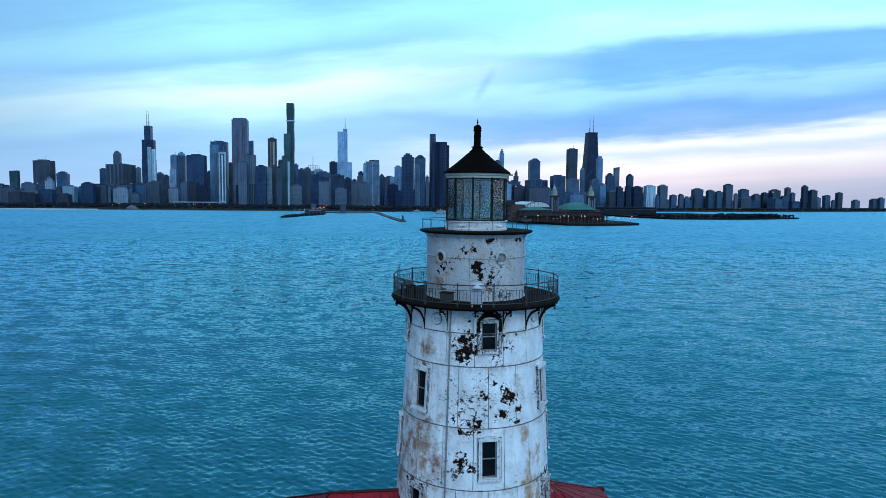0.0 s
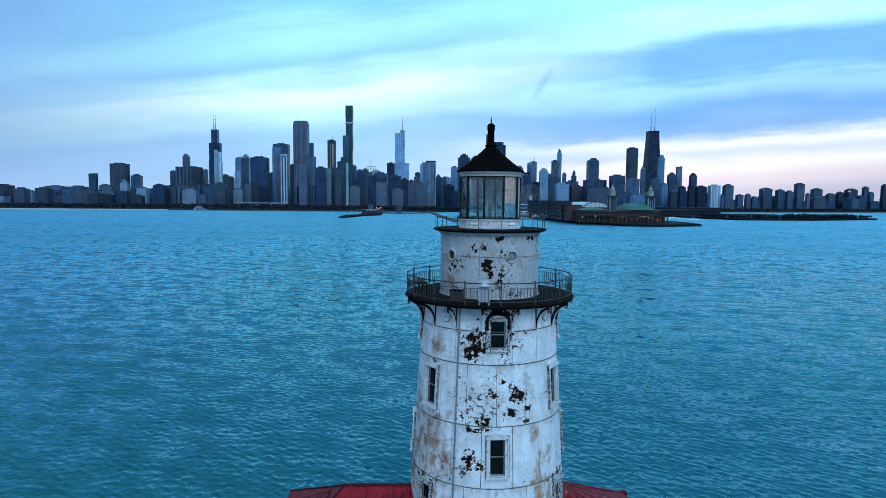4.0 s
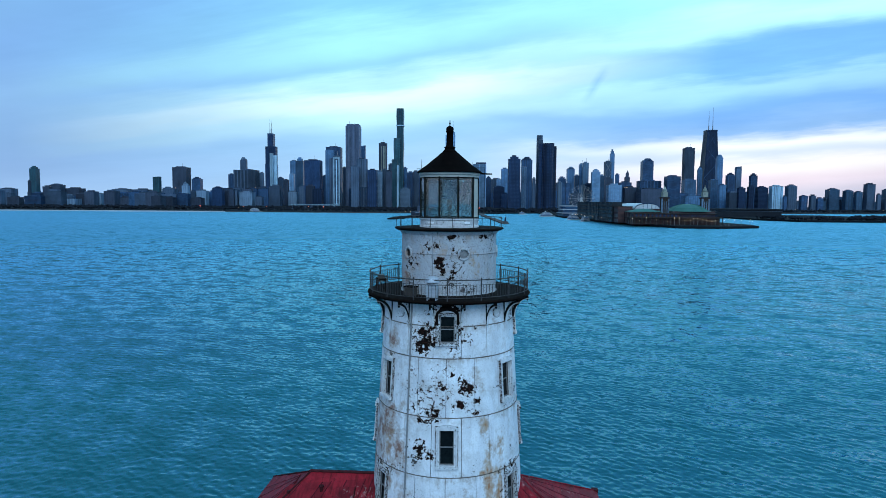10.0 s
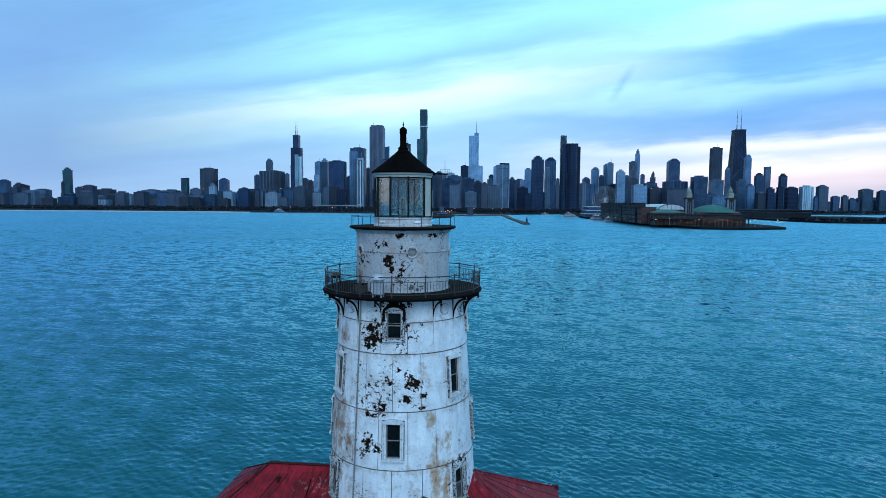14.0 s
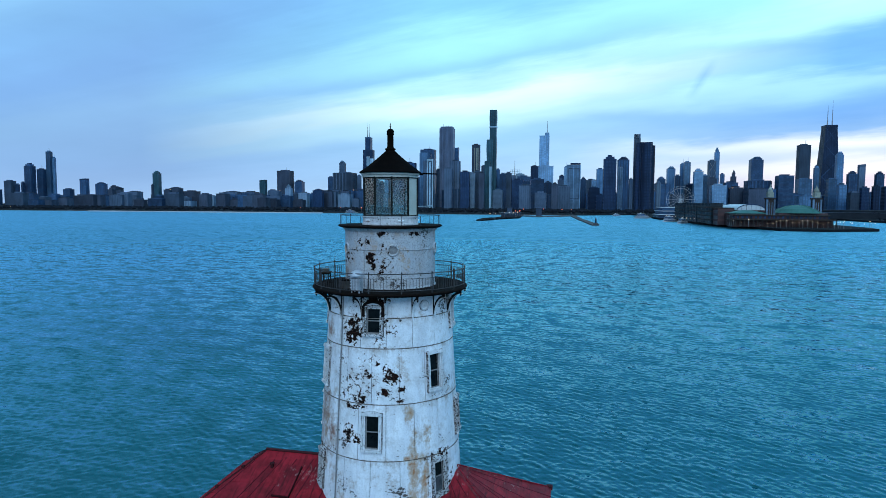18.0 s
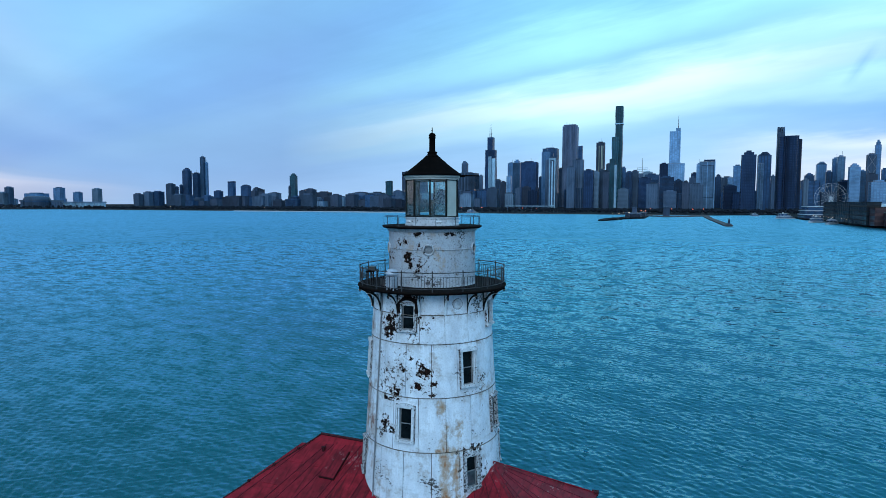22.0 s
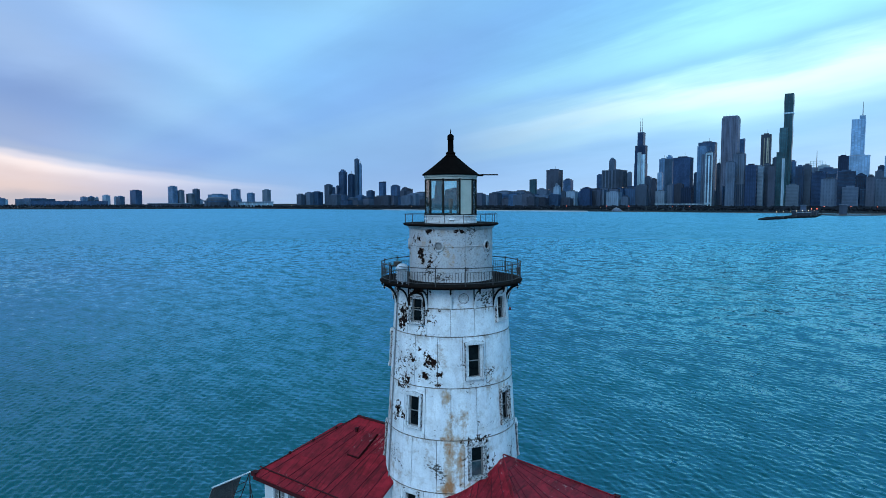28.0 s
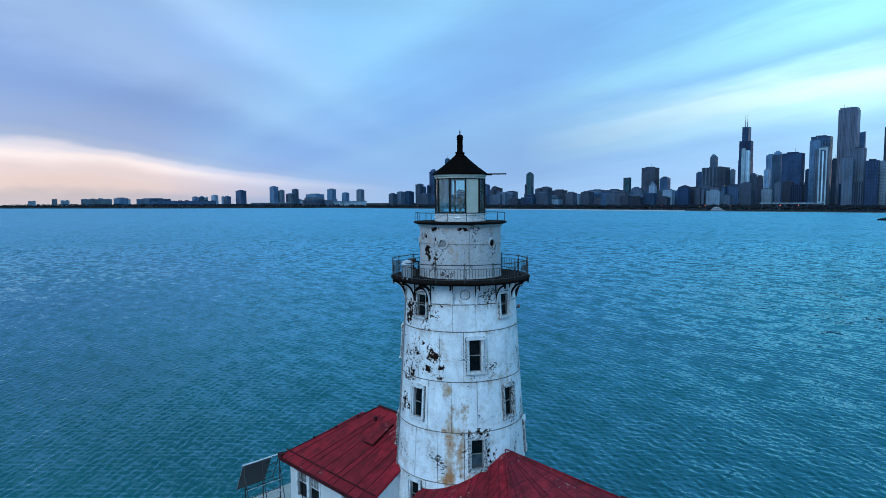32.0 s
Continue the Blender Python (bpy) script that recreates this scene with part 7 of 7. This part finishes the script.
part("spire", lathe([(1.8, 350), (1.2, 380), (0.5, 406)], 6), M_MAST, t).location = (12, 18, 0)

t = root("tapering_black_skyscraper", put(1064, 2640, 1.6), "black tapering skyscraper with crossed bracing and two masts", "skyscraper", "city skyline")
part("wall", spike(78, 66, 0, 325, 42), M_BLACKTOWER, t)
part("roof_band", boxes((-22, 22, 11, 55, 325, 332)), M_BLACKTOWER, t)
for k in range(5):
    z0, z1 = 322 * k / 5, 322 * (k + 1) / 5
    w0, w1 = 38 - 18 * k / 5, 38 - 18 * (k + 1) / 5
    y0, y1 = 33 - 33 + 13 * k / 5, 13 * (k + 1) / 5
    for s in (1, -1):
        part("cross_brace", tube([(-s * w0, y0 - 0.4, z0), (s * w1, y1 - 0.4, z1)], 1.0, 4), M_NAVY, t)
for x, h in ((-8, 412), (9, 430)):
    part("mast", lathe([(2.2, 332), (2.0, 352), (1.2, 352), (1.1, 392), (0.5, 394), (0.4, h)], 8), M_MAST, t, "pale roof mast").location = (x, 33, 0)

t = root("three_winged_black_tower", put(247, 1760, 1.6), "dark curved three-winged apartment tower", "skyscraper", "city skyline")
for a, h in ((150, 190), (30, 183), (270, 188)):
    bm = lathe([(13, 0), (13, h)], 20)
    bm.transform(Matrix.Translation((15 * math.cos(radians(a)) + 4, 22 + 15 * math.sin(radians(a)), 0)))
    part("wing", bm, M_BLACKTOWER, t)
part("core", boxes((-12, 20, 8, 38, 0, 191)), M_BLACKTOWER, t)
t = root("tower_block", put(236, 1850, 1.6), "grey concrete high-rise with a notched top behind the dark tower", "building", "city skyline")
part("wall", boxes((-8, 9, 0, 18, 0, 208)), M_GREY, t)
for x in (-8, -2, 4):
    part("notch", boxes((x, x + 4.5, 0, 16, 208, 222)), M_GREY, t)

# open steel crown with a mast
t = root("lattice_crowned_tower", put(-185, 2895, 1.6), "tower with a white open steel crown and mast", "building", "city skyline")
part("wall", boxes((-24, 24, 0, 30, 0, 150)), M_GREY, t)
for x in (-22, -11, 0, 11, 20):
    part("crown_post", boxes((x, x + 1.6, 1, 3, 150, 176)), M_WHITE, t)
for z in (158, 166, 174):
    part("crown_beam", boxes((-22, 22, 0.4, 3, z, z + 1.4)), M_WHITE, t)
part("mast", lathe([(1.6, 150), (1.2, 190), (0.5, 218)], 6), M_MAST, t)

# low museum with a dome on the southern shore
t = root("domed_museum", put(-1400, 2130, 1.6), "pale stone museum with a round roof on the southern shore", "museum", "city skyline")
part("wall", boxes((-34, 34, 0, 40, 0, 22)), M_PALE, t)
dm = lathe([(16, 22), (16, 28), (14, 34), (9, 38), (0, 40)], 20)
dm.transform(Matrix.Translation((0, 20, 0)))
part("dome", dm, M_GREY, t)

# ---- harbour works ----
slab("dock_island", [(-97, 790), (-88, 788), (-74, 876), (-48, 931), (-50, 1060), (-70, 1100), (-80, 1060), (-84, 930), (-99, 880)], -3, 1.6, M_LAND, "low dark stone dock with lights", "dock")
slab("dock_wall", [(-62, 1085), (-32, 1050), (16, 1070), (40, 1125), (33, 1134), (9, 1081), (-30, 1064), (-55, 1097)], -3, 1.8, M_SEAWALL, "low grey harbour wall", "breakwater")
heap = random.Random(21)


def rock(r):
    bm = bmesh.new()
    bmesh.ops.create_icosphere(bm, subdivisions=1, radius=r)
    for v in bm.verts:
        v.co = Vector((v.co.x * heap.uniform(0.7, 1.3), v.co.y * heap.uniform(0.7, 1.3), v.co.z * heap.uniform(0.5, 0.9)))
    return bm


for k in range(26):
    u = heap.random()
    t = root("boulder", put(-93 + 38 * u + heap.uniform(-5, 8), 800 + 140 * u + heap.uniform(-5, 12), 1.5), "dark wet stone on the low dock", "rock", "dock stones")
    part("stone", rock(heap.uniform(1.4, 3.2)), M_LAND, t)
for x, y, w, h, words in ((-68, 1000, 7, 13, "slim dark concrete lock tower on the dock"), (-22, 1062, 10, 14, "square grey concrete lock tower on the harbour wall")):
    t = root("lock_tower", put(x, y, 1.6), words, "tower")
    part("shaft", boxes((-w / 2, w / 2, -4, 4, 0, h)), M_BROWN, t)
    part("cap", boxes((-w / 2 - 0.6, w / 2 + 0.6, -4.6, 4.6, h, h + 1.2)), M_GREY, t)
for x, y, w, d, h in ((-62, 930, 16, 9, 5), (-72, 985, 18, 9, 6), (-58, 1040, 12, 10, 5)):
    t = root("dock_shed", put(x, y, 1.6), "low dark dock shed with a pale flat roof", "shed")
    part("wall", boxes((-w / 2, w / 2, 0, d, 0, h)), M_BROWN, t)
    part("roof", boxes((-w / 2 - 0.5, w / 2 + 0.5, -0.5, d + 0.5, h, h + 0.5)), M_PALE, t)
t = root("lakeshore_viaduct", put(-380, 1560, 1.6), "long low pale road viaduct along the lakefront", "viaduct")
part("deck", boxes((-60, 66, 0, 14, 10, 12.5)), M_WHITE, t)
for k in range(8):
    part("pier", boxes((-56 + 16 * k, -53 + 16 * k, 2, 12, 0, 10)), M_GREY, t)
slab("breakwater_inner", [(30, 1262), (41, 1262), (46, 900), (54, 664), (46, 660), (38, 900)], -3, 1.3, M_SEAWALL, "long thin dark stone breakwater", "breakwater")
b = root("breakwater_beacon", put(50, 664, 1.3), "small dark beacon at the end of the breakwater", "beacon")
part("base", lathe([(2.6, 0), (2.6, 1.4), (1.6, 1.6), (0.0, 1.6)], 12), M_SEAWALL, b)
part("tower", lathe([(1.1, 1.6), (0.8, 5.4), (1.1, 5.5), (0.0, 5.5)], 12), M_BLACKTOWER, b)
part("lamp", lathe([(0.5, 5.5), (0.5, 6.4), (0.0, 6.8)], 10), M_REDLENS, b)

pier = slab("pier_deck", [(209, 580), (248, 573), (297, 596), (306, 640), (300, 1640), (164, 1640), (160, 940), (172, 918), (172, 745), (178, 715), (192, 654)], -3, 2.2, M_LAND, "long dark amusement pier deck", "pier")


def twin_tower(x, y):
    t = root("pier_tower", put(x, y, 2.2), "brick pier tower with a pale domed lantern top", "tower", "pier towers")
    part("shaft", boxes((-3.4, 3.4, -3.4, 3.4, 0, 27)), M_PIERBROWN, t)
    for u in (-1.5, 0.7):
        part("pale_strip", boxes((u, u + 0.8, -3.6, -3.38, 4, 24)), M_PALE, t)
    for s in (-1, 1):
        part("corner_pier", boxes((s * 3.4 - 0.8, s * 3.4 + 0.8, -3.9, -2.4, 0, 27)), M_PALE, t)
    part("balcony", boxes((-4.3, 4.3, -4.3, 4.3, 27, 28.4)), M_PIERBROWN, t)
    part("belfry", boxes((-2.7, 2.7, -2.7, 2.7, 29, 34)), M_TAN, t, "pale open belfry")
    part("cupola", lathe([(2.6, 34), (2.4, 36), (1.4, 38), (0.9, 38.4), (0.8, 39.6), (0.3, 40.2), (0.1, 42), (0.0, 42)], 12), M_TAN, t, "pale cupola", True)
    return t


twin_tower(221.0, 652)
twin_tower(262.6, 648)
hall = root("pier_auditorium", put(249, 640, 2.2), "brick pier hall with a green copper domed roof", "hall")
part("wall", boxes((-23, 22, 0, 50, 0, 13.4)), M_REDBRICK, hall)
bm = lathe([(22.5, 13.3), (21.5, 14.2), (17.5, 17.4), (11, 20.0), (5, 21.1), (0, 21.4)], 24)
bm.transform(Matrix.Translation((-0.5, 17, 0)) @ Matrix.Diagonal((1.0, 1.05, 1, 1)))
part("dome", bm, M_COPPER, hall, "green copper dome")
for k in range(16):
    a = math.pi * k / 8
    part("dome_rib", tube([(-0.5 + r * math.cos(a), 17 + 1.05 * r * math.sin(a), z + 0.1) for r, z in ((21.5, 14.2), (17.5, 17.4), (11, 20.0), (5, 21.1))], 0.16, 4), M_COPPER, hall)
arc = root("pier_arcade", put(224, 618, 2.2), "two-tiered brick pier pavilion with arcades and lamps", "pavilion")
part("lower_wall", boxes((-46, 45, 4, 22, 0, 6.6)), M_REDBRICK, arc)
part("lower_roof", boxes((-49, 47, -0.5, 22, 6.6, 7.2)), M_PIERBROWN, arc)
part("upper_wall", boxes((-44, 42, 7, 22, 7.2, 11.0)), M_REDBRICK, arc)
part("upper_roof", boxes((-45.5, 43.5, 5.5, 22, 11.0, 11.7)), M_PIERBROWN, arc)
for k in range(24):
    x = -48 + 4.1 * k
    part("column", boxes((x - 0.4, x + 0.4, 0.2, 1.0, 0, 6.6)), M_PIERBROWN, arc)
    if k < 22:
        part("window", boxes((x + 3.0, x + 5.0, 6.9, 7.0, 8.0, 10.3)), M_BLACKTOWER, arc)
part("lower_railing", boxes((-48, 46, -0.3, 0.0, 7.2, 8.0)), M_PIERBROWN, arc)
side = root("pier_hall", put(200, 646, 2.2), "low pier hall with a green hipped copper roof", "hall")
part("wall", boxes((-17, 16, 0, 22, 0, 12.6)), M_REDBRICK, side)
part("roof", spike(35, 24, 12.6, 15.8, 9.0, 11), M_COPPER, side, "green copper roof")
for k in range(8):
    part("window", boxes((-15.5 + 4 * k, -13.0 + 4 * k, -0.15, 0.1, 7.0, 11.0)), M_BLACKTOWER, side)
block = root("pier_block", put(184, 670, 2.2), "dark red brick block on the pier", "building")
part("wall", boxes((-8, 8, 0, 19, 0, 17.4)), M_REDBRICK, block)
part("parapet", boxes((-8.4, 8.4, -0.4, 19.4, 17.4, 18.2)), M_PIERBROWN, block)
shed = root("pier_vault", put(224, 722, 2.2), "long pier hall with a pale arched roof", "hall")
part("wall", boxes((-16, 16, 0, 76, 0, 15.2)), M_REDBRICK, shed)
sec = [(math.cos(math.pi * i / 14), math.sin(math.pi * i / 14)) for i in range(15)]


def vault(x, r, y0, y1, z, rise):
    bm = bmesh.new()
    for y in (y0, y1):
        for c, q in sec:
            bm.verts.new((x - r * c, y, z + rise * q))
    bm.verts.ensure_lookup_table()
    for i in range(14):
        bm.faces.new((bm.verts[i], bm.verts[i + 1], bm.verts[i + 16], bm.verts[i + 15]))
    bm.faces.new([bm.verts[i] for i in range(15)])
    bm.faces.new([bm.verts[i] for i in range(29, 14, -1)])
    bmesh.ops.recalc_face_normals(bm, faces=bm.faces)
    return bm


part("vaulted_roof", vault(0, 15, 0.2, 76, 15.2, 6.4), M_PALEROOF, shed, "pale arched roof")
part("arch_rim", tube([(-15 * c, 0, 15.2 + 6.4 * q) for c, q in sec], 0.45, 5), M_BLACKTOWER, shed, "dark arch rim")
for k in range(1, 6):
    part("glazing_bar", boxes((-15 + 5 * k - 0.15, -15 + 5 * k + 0.15, -0.1, 0.15, 15.2, 15.2 + 6.2 * math.sqrt(max(0.0, 1 - ((-15 + 5 * k) / 15) ** 2)))), M_NAVY, shed)
low = root("pier_shed", put(216, 802, 2.2), "pale low-vaulted exhibition shed on the pier", "hall")
part("wall", boxes((-14, 14, 0, 90, 0, 16)), M_REDBRICK, low)
part("vaulted_roof", vault(0, 13.6, 0.2, 90, 16, 5.0), M_PALEROOF, low, "pale arched roof")
for k in range(3):
    g = root("pier_garage", put(180, 691 + 71 * k, 2.2), "dark glass and steel box building on the pier", "building")
    h = 22.3
    part("wall", boxes((-6, 6, 0, 67, 0, h)), M_PIERGLASS, g)
    for i in range(1, 5):
        part("floor_edge", boxes((-6.5, 6.3, -0.5, 67.3, h * i / 5, h * i / 5 + 0.5)), M_PIERBROWN, g)
    part("roof", boxes((-6.6, 6.4, -0.6, 67.4, h, h + 0.6)), M_PIERGLASS, g)
g = root("pier_garden", put(170, 960, 2.2), "glazed pier garden pavilion with a pale green roof", "building")
for z, k in ((0, 0), (5.5, 2), (11, 5)):
    part("storey", boxes((-8 + k, 18, k, 56, z, z + 4.6)), M_NAVY, g)
    part("floor_edge", boxes((-9 + k, 18, k - 1, 57, z + 4.6, z + 5.5)), M_PALEROOF, g)

wh = root("ferris_wheel", put(228, 1150, 2.2), "large white observation wheel standing still on the pier", "ferris wheel")
part("rim", tube([(24.0 * math.cos(2 * math.pi * i / 40), 0, 29.3 + 24.0 * math.sin(2 * math.pi * i / 40)) for i in range(40)], 0.18, 5, True), M_BOAT, wh)
part("rim", tube([(20 * math.cos(2 * math.pi * i / 40), 0, 29.3 + 20 * math.sin(2 * math.pi * i / 40)) for i in range(40)], 0.2, 5, True), M_BOAT, wh)
part("hub", tube([(0, -3, 29.3), (0, 3, 29.3)], 1.8, 10), M_BOAT, wh)
for k in range(20):
    a = 2 * math.pi * k / 20
    part("spoke", tube([(0, 0, 29.3), (24.0 * math.cos(a), 0, 29.3 + 24.0 * math.sin(a))], 0.16, 4), M_BOAT, wh)
    part("gondola", boxes((24.9 * math.cos(a) - 0.8, 24.9 * math.cos(a) + 0.8, -1.2, 1.2, 28.4 + 24.9 * math.sin(a) - 1.0, 28.4 + 24.9 * math.sin(a) + 0.8)), M_BLUE, wh)
for s in (-1, 1):
    part("leg", tube([(s * 11, -5, 0), (0, -2.5, 29.3)], 0.5, 5), M_BOAT, wh)
    part("leg", tube([(s * 11, 5, 0), (0, 2.5, 29.3)], 0.5, 5), M_BOAT, wh)


def boat(x, y, turn, k, label):
    t = root("tour_boat", put(x, y, -0.3, turn), label, "boat", "moored boats")
    bm = bmesh.new()
    n = 10
    rows = []
    for i in range(n + 1):
        u = i / n
        wd = 4.2 * min(1.0, (1 - u) * 3.2 + 0.02) if u > 0.65 else 4.2
        rows.append([bm.verts.new((-18 * k + 36 * k * u, s * wd * q * k, z)) for s, q, z in ((-1, 0.75, 0), (-1, 1, 2.4 * k), (1, 1, 2.4 * k), (1, 0.75, 0))])
    for a, b in zip(rows, rows[1:]):
        for i in range(3):
            bm.faces.new((a[i], a[i + 1], b[i + 1], b[i]))
    bm.faces.new(rows[0])
    bm.faces.new(rows[-1][::-1])
    bmesh.ops.recalc_face_normals(bm, faces=bm.faces)
    part("hull", bm, M_BOAT, t)
    for j, (a, b, w) in enumerate(((-15, 9, 3.6), (-14, 6, 3.2), (-11, 2, 2.6))):
        z = (2.4 + 2.5 * j) * k
        part("window_band", boxes((a * k, b * k, -w * k, w * k, z, z + 1.8 * k)), M_NAVY, t)
        part("deck", boxes(((a - 1) * k, (b + 1.5) * k, -(w + 0.3) * k, (w + 0.3) * k, z + 1.8 * k, z + 2.5 * k)), M_BOAT, t)
    part("funnel", boxes((-6 * k, -4 * k, -0.8 * k, 0.8 * k, 9.9 * k, 12 * k)), M_BOAT, t)
    part("mast", boxes((0, 0.3, -0.15, 0.15, 9.9 * k, 15 * k)), M_MAST, t)


boat(162, 776, 50, 0.62, "white double-decked tour boat moored at the pier")
boat(158, 838, 45, 0.75, "large white triple-decked tour boat moored at the pier")
boat(146, 1014, 20, 0.8, "white tour boat moored at the far part of the pier")
boat(-415, 1218, 2, 0.75, "white boat moored by the lakefront wall")
boat(120, 1170, 20, 0.5, "small white boat near the harbour wall")

# stadium and halls on the southern shore
st = root("round_stadium", put(-2113, 1470, 1.6), "low round grey stadium with a rounded roof on the southern shore", "stadium", "city skyline")
bm = lathe([(42, 0), (43, 20), (41, 30), (36, 36), (22, 38.5), (0, 39)], 28)
part("bowl", bm, M_GREY, st, smooth=False)
part("rim", lathe([(42, 20), (44, 20), (44, 23), (42, 23), (42, 20)], 28), M_NAVY, st)
for x, y, w, d, h, mat, words in ((-2104, 1481, 126, 30, 25, M_GREY, "long grey colonnaded stadium base"), (-2026, 1585, 132, 34, 20, M_WHITE, "long low white exhibition hall by the shore"), (-2215, 1330, 150, 30, 15, M_BROWN, "long low dark hall by the southern shore")):
    t = root("lakeside_hall", put(x, y, 1.6, 54.8), words, "hall", "city skyline")
    part("wall", boxes((-w / 2, w / 2, -d / 2, d / 2, 0, h * 0.8)), mat, t)
    part("roof", boxes((-w / 2 - 3, w / 2 + 3, -d / 2 - 3, d / 2 + 3, h * 0.8, h)), M_PALE, t)
    for k in range(9):
        u = -w / 2 + w * (k + 0.5) / 9
        part("column", boxes((u - 1.2, u + 1.2, -d / 2 - 2.2, -d / 2 - 0.2, 0, h * 0.8)), mat, t)

# water works on the low land north of the pier
slab("ground_waterworks", [(428, 905), (455, 812), (560, 812), (706, 876), (690, 1180), (430, 1180)], -3, 2.4, M_LAND, "low dark landfill with a stone edge", "ground")
ww = root("water_works", put(520, 1010, 2.4), "long low dark building with a pale band on the landfill", "building")
part("wall", boxes((-150, 10, 0, 80, 0, 11)), M_DARKROOF, ww)
part("pale_band", boxes((-151, 11, -0.6, 81, 9.0, 9.5)), M_PALE, ww)
part("roof", boxes((-152, 12, -1.5, 82, 11, 13)), M_DARKROOF, ww)
tree_belt("landfill_trees", [((575, 840), (690, 890), 50), ((600, 930), (690, 930), 20), ((440, 880), (462, 822), 14), ((462, 816), (556, 816), 16), ((556, 818), (700, 880), 16)], 820, 3.5, 6.5, "dark bare trees on the landfill")


# lamps: on the pier and along the shore
def lamp(name, x, y, h, bulb, label, r=0.45):
    t = root(name, put(x, y, 1.6), label, "street lamp", "lakefront lamps")
    part("pole", tube([(0, 0, 0), (0, 0, h)], 0.12, 5), M_MAST, t)
    part("bulb", lathe([(0.0, h - r), (r * 0.7, h - r * 0.7), (r, h), (r * 0.7, h + r * 0.7), (0.0, h + r)], 8), bulb, t, "lit lamp bulb")
    return t


first = lamp("street_lamp", 296, 612, 7.0, M_BULB, "tall pier street lamp with a lit bulb", 0.34)
lr = random.Random(3)
for k in range(22):
    copy_thing(first, put(180 + 4.2 * k + lr.uniform(-1.9, 1.9), 614 + lr.uniform(-4, 2) - 0.7 * k + (8 if k < 6 else 0), 2.2) @ Matrix.Scale(lr.choice((0.55, 0.7, 0.85, 1.0)), 4))
for k in range(9):
    copy_thing(first, put(268 + 3.6 * k + lr.uniform(-1.2, 1.2), 606 - 0.6 * k + lr.uniform(-0.6, 0.6), 2.2) @ Matrix.Scale(lr.uniform(0.6, 0.9), 4))
for k in range(14):
    copy_thing(first, put(172.8 + 1.2 * max(0, 4 - k), 668 + 24 * k + lr.uniform(-5, 5), 2.2) @ Matrix.Scale(0.55, 4))
for k in range(9):
    copy_thing(first, put(-1500 + 170 * k + lr.uniform(-40, 40), 1262 + lr.uniform(0, 60), 1.6))
for k in range(10):
    copy_thing(first, put(470 + 120 * k + lr.uniform(-30, 30), 1390 + 38 * k, 2.0))
for k in range(7):
    copy_thing(first, put(-86 + 5 * k, 860 + 26 * k, 1.6))
red = lamp("signal_lamp", -560, 1290, 9.0, M_REDBULB, "shore signal lamp with a red bulb", 0.7)
for x, y in ((-470, 1300), (-430, 1330), (-330, 1310), (-300, 1320), (-60, 1300), (-30, 1310), (20, 1290), (40, 1310), (-52, 1010), (-58, 1000), (-20, 1330)):
    copy_thing(red, put(x, y, 1.6))
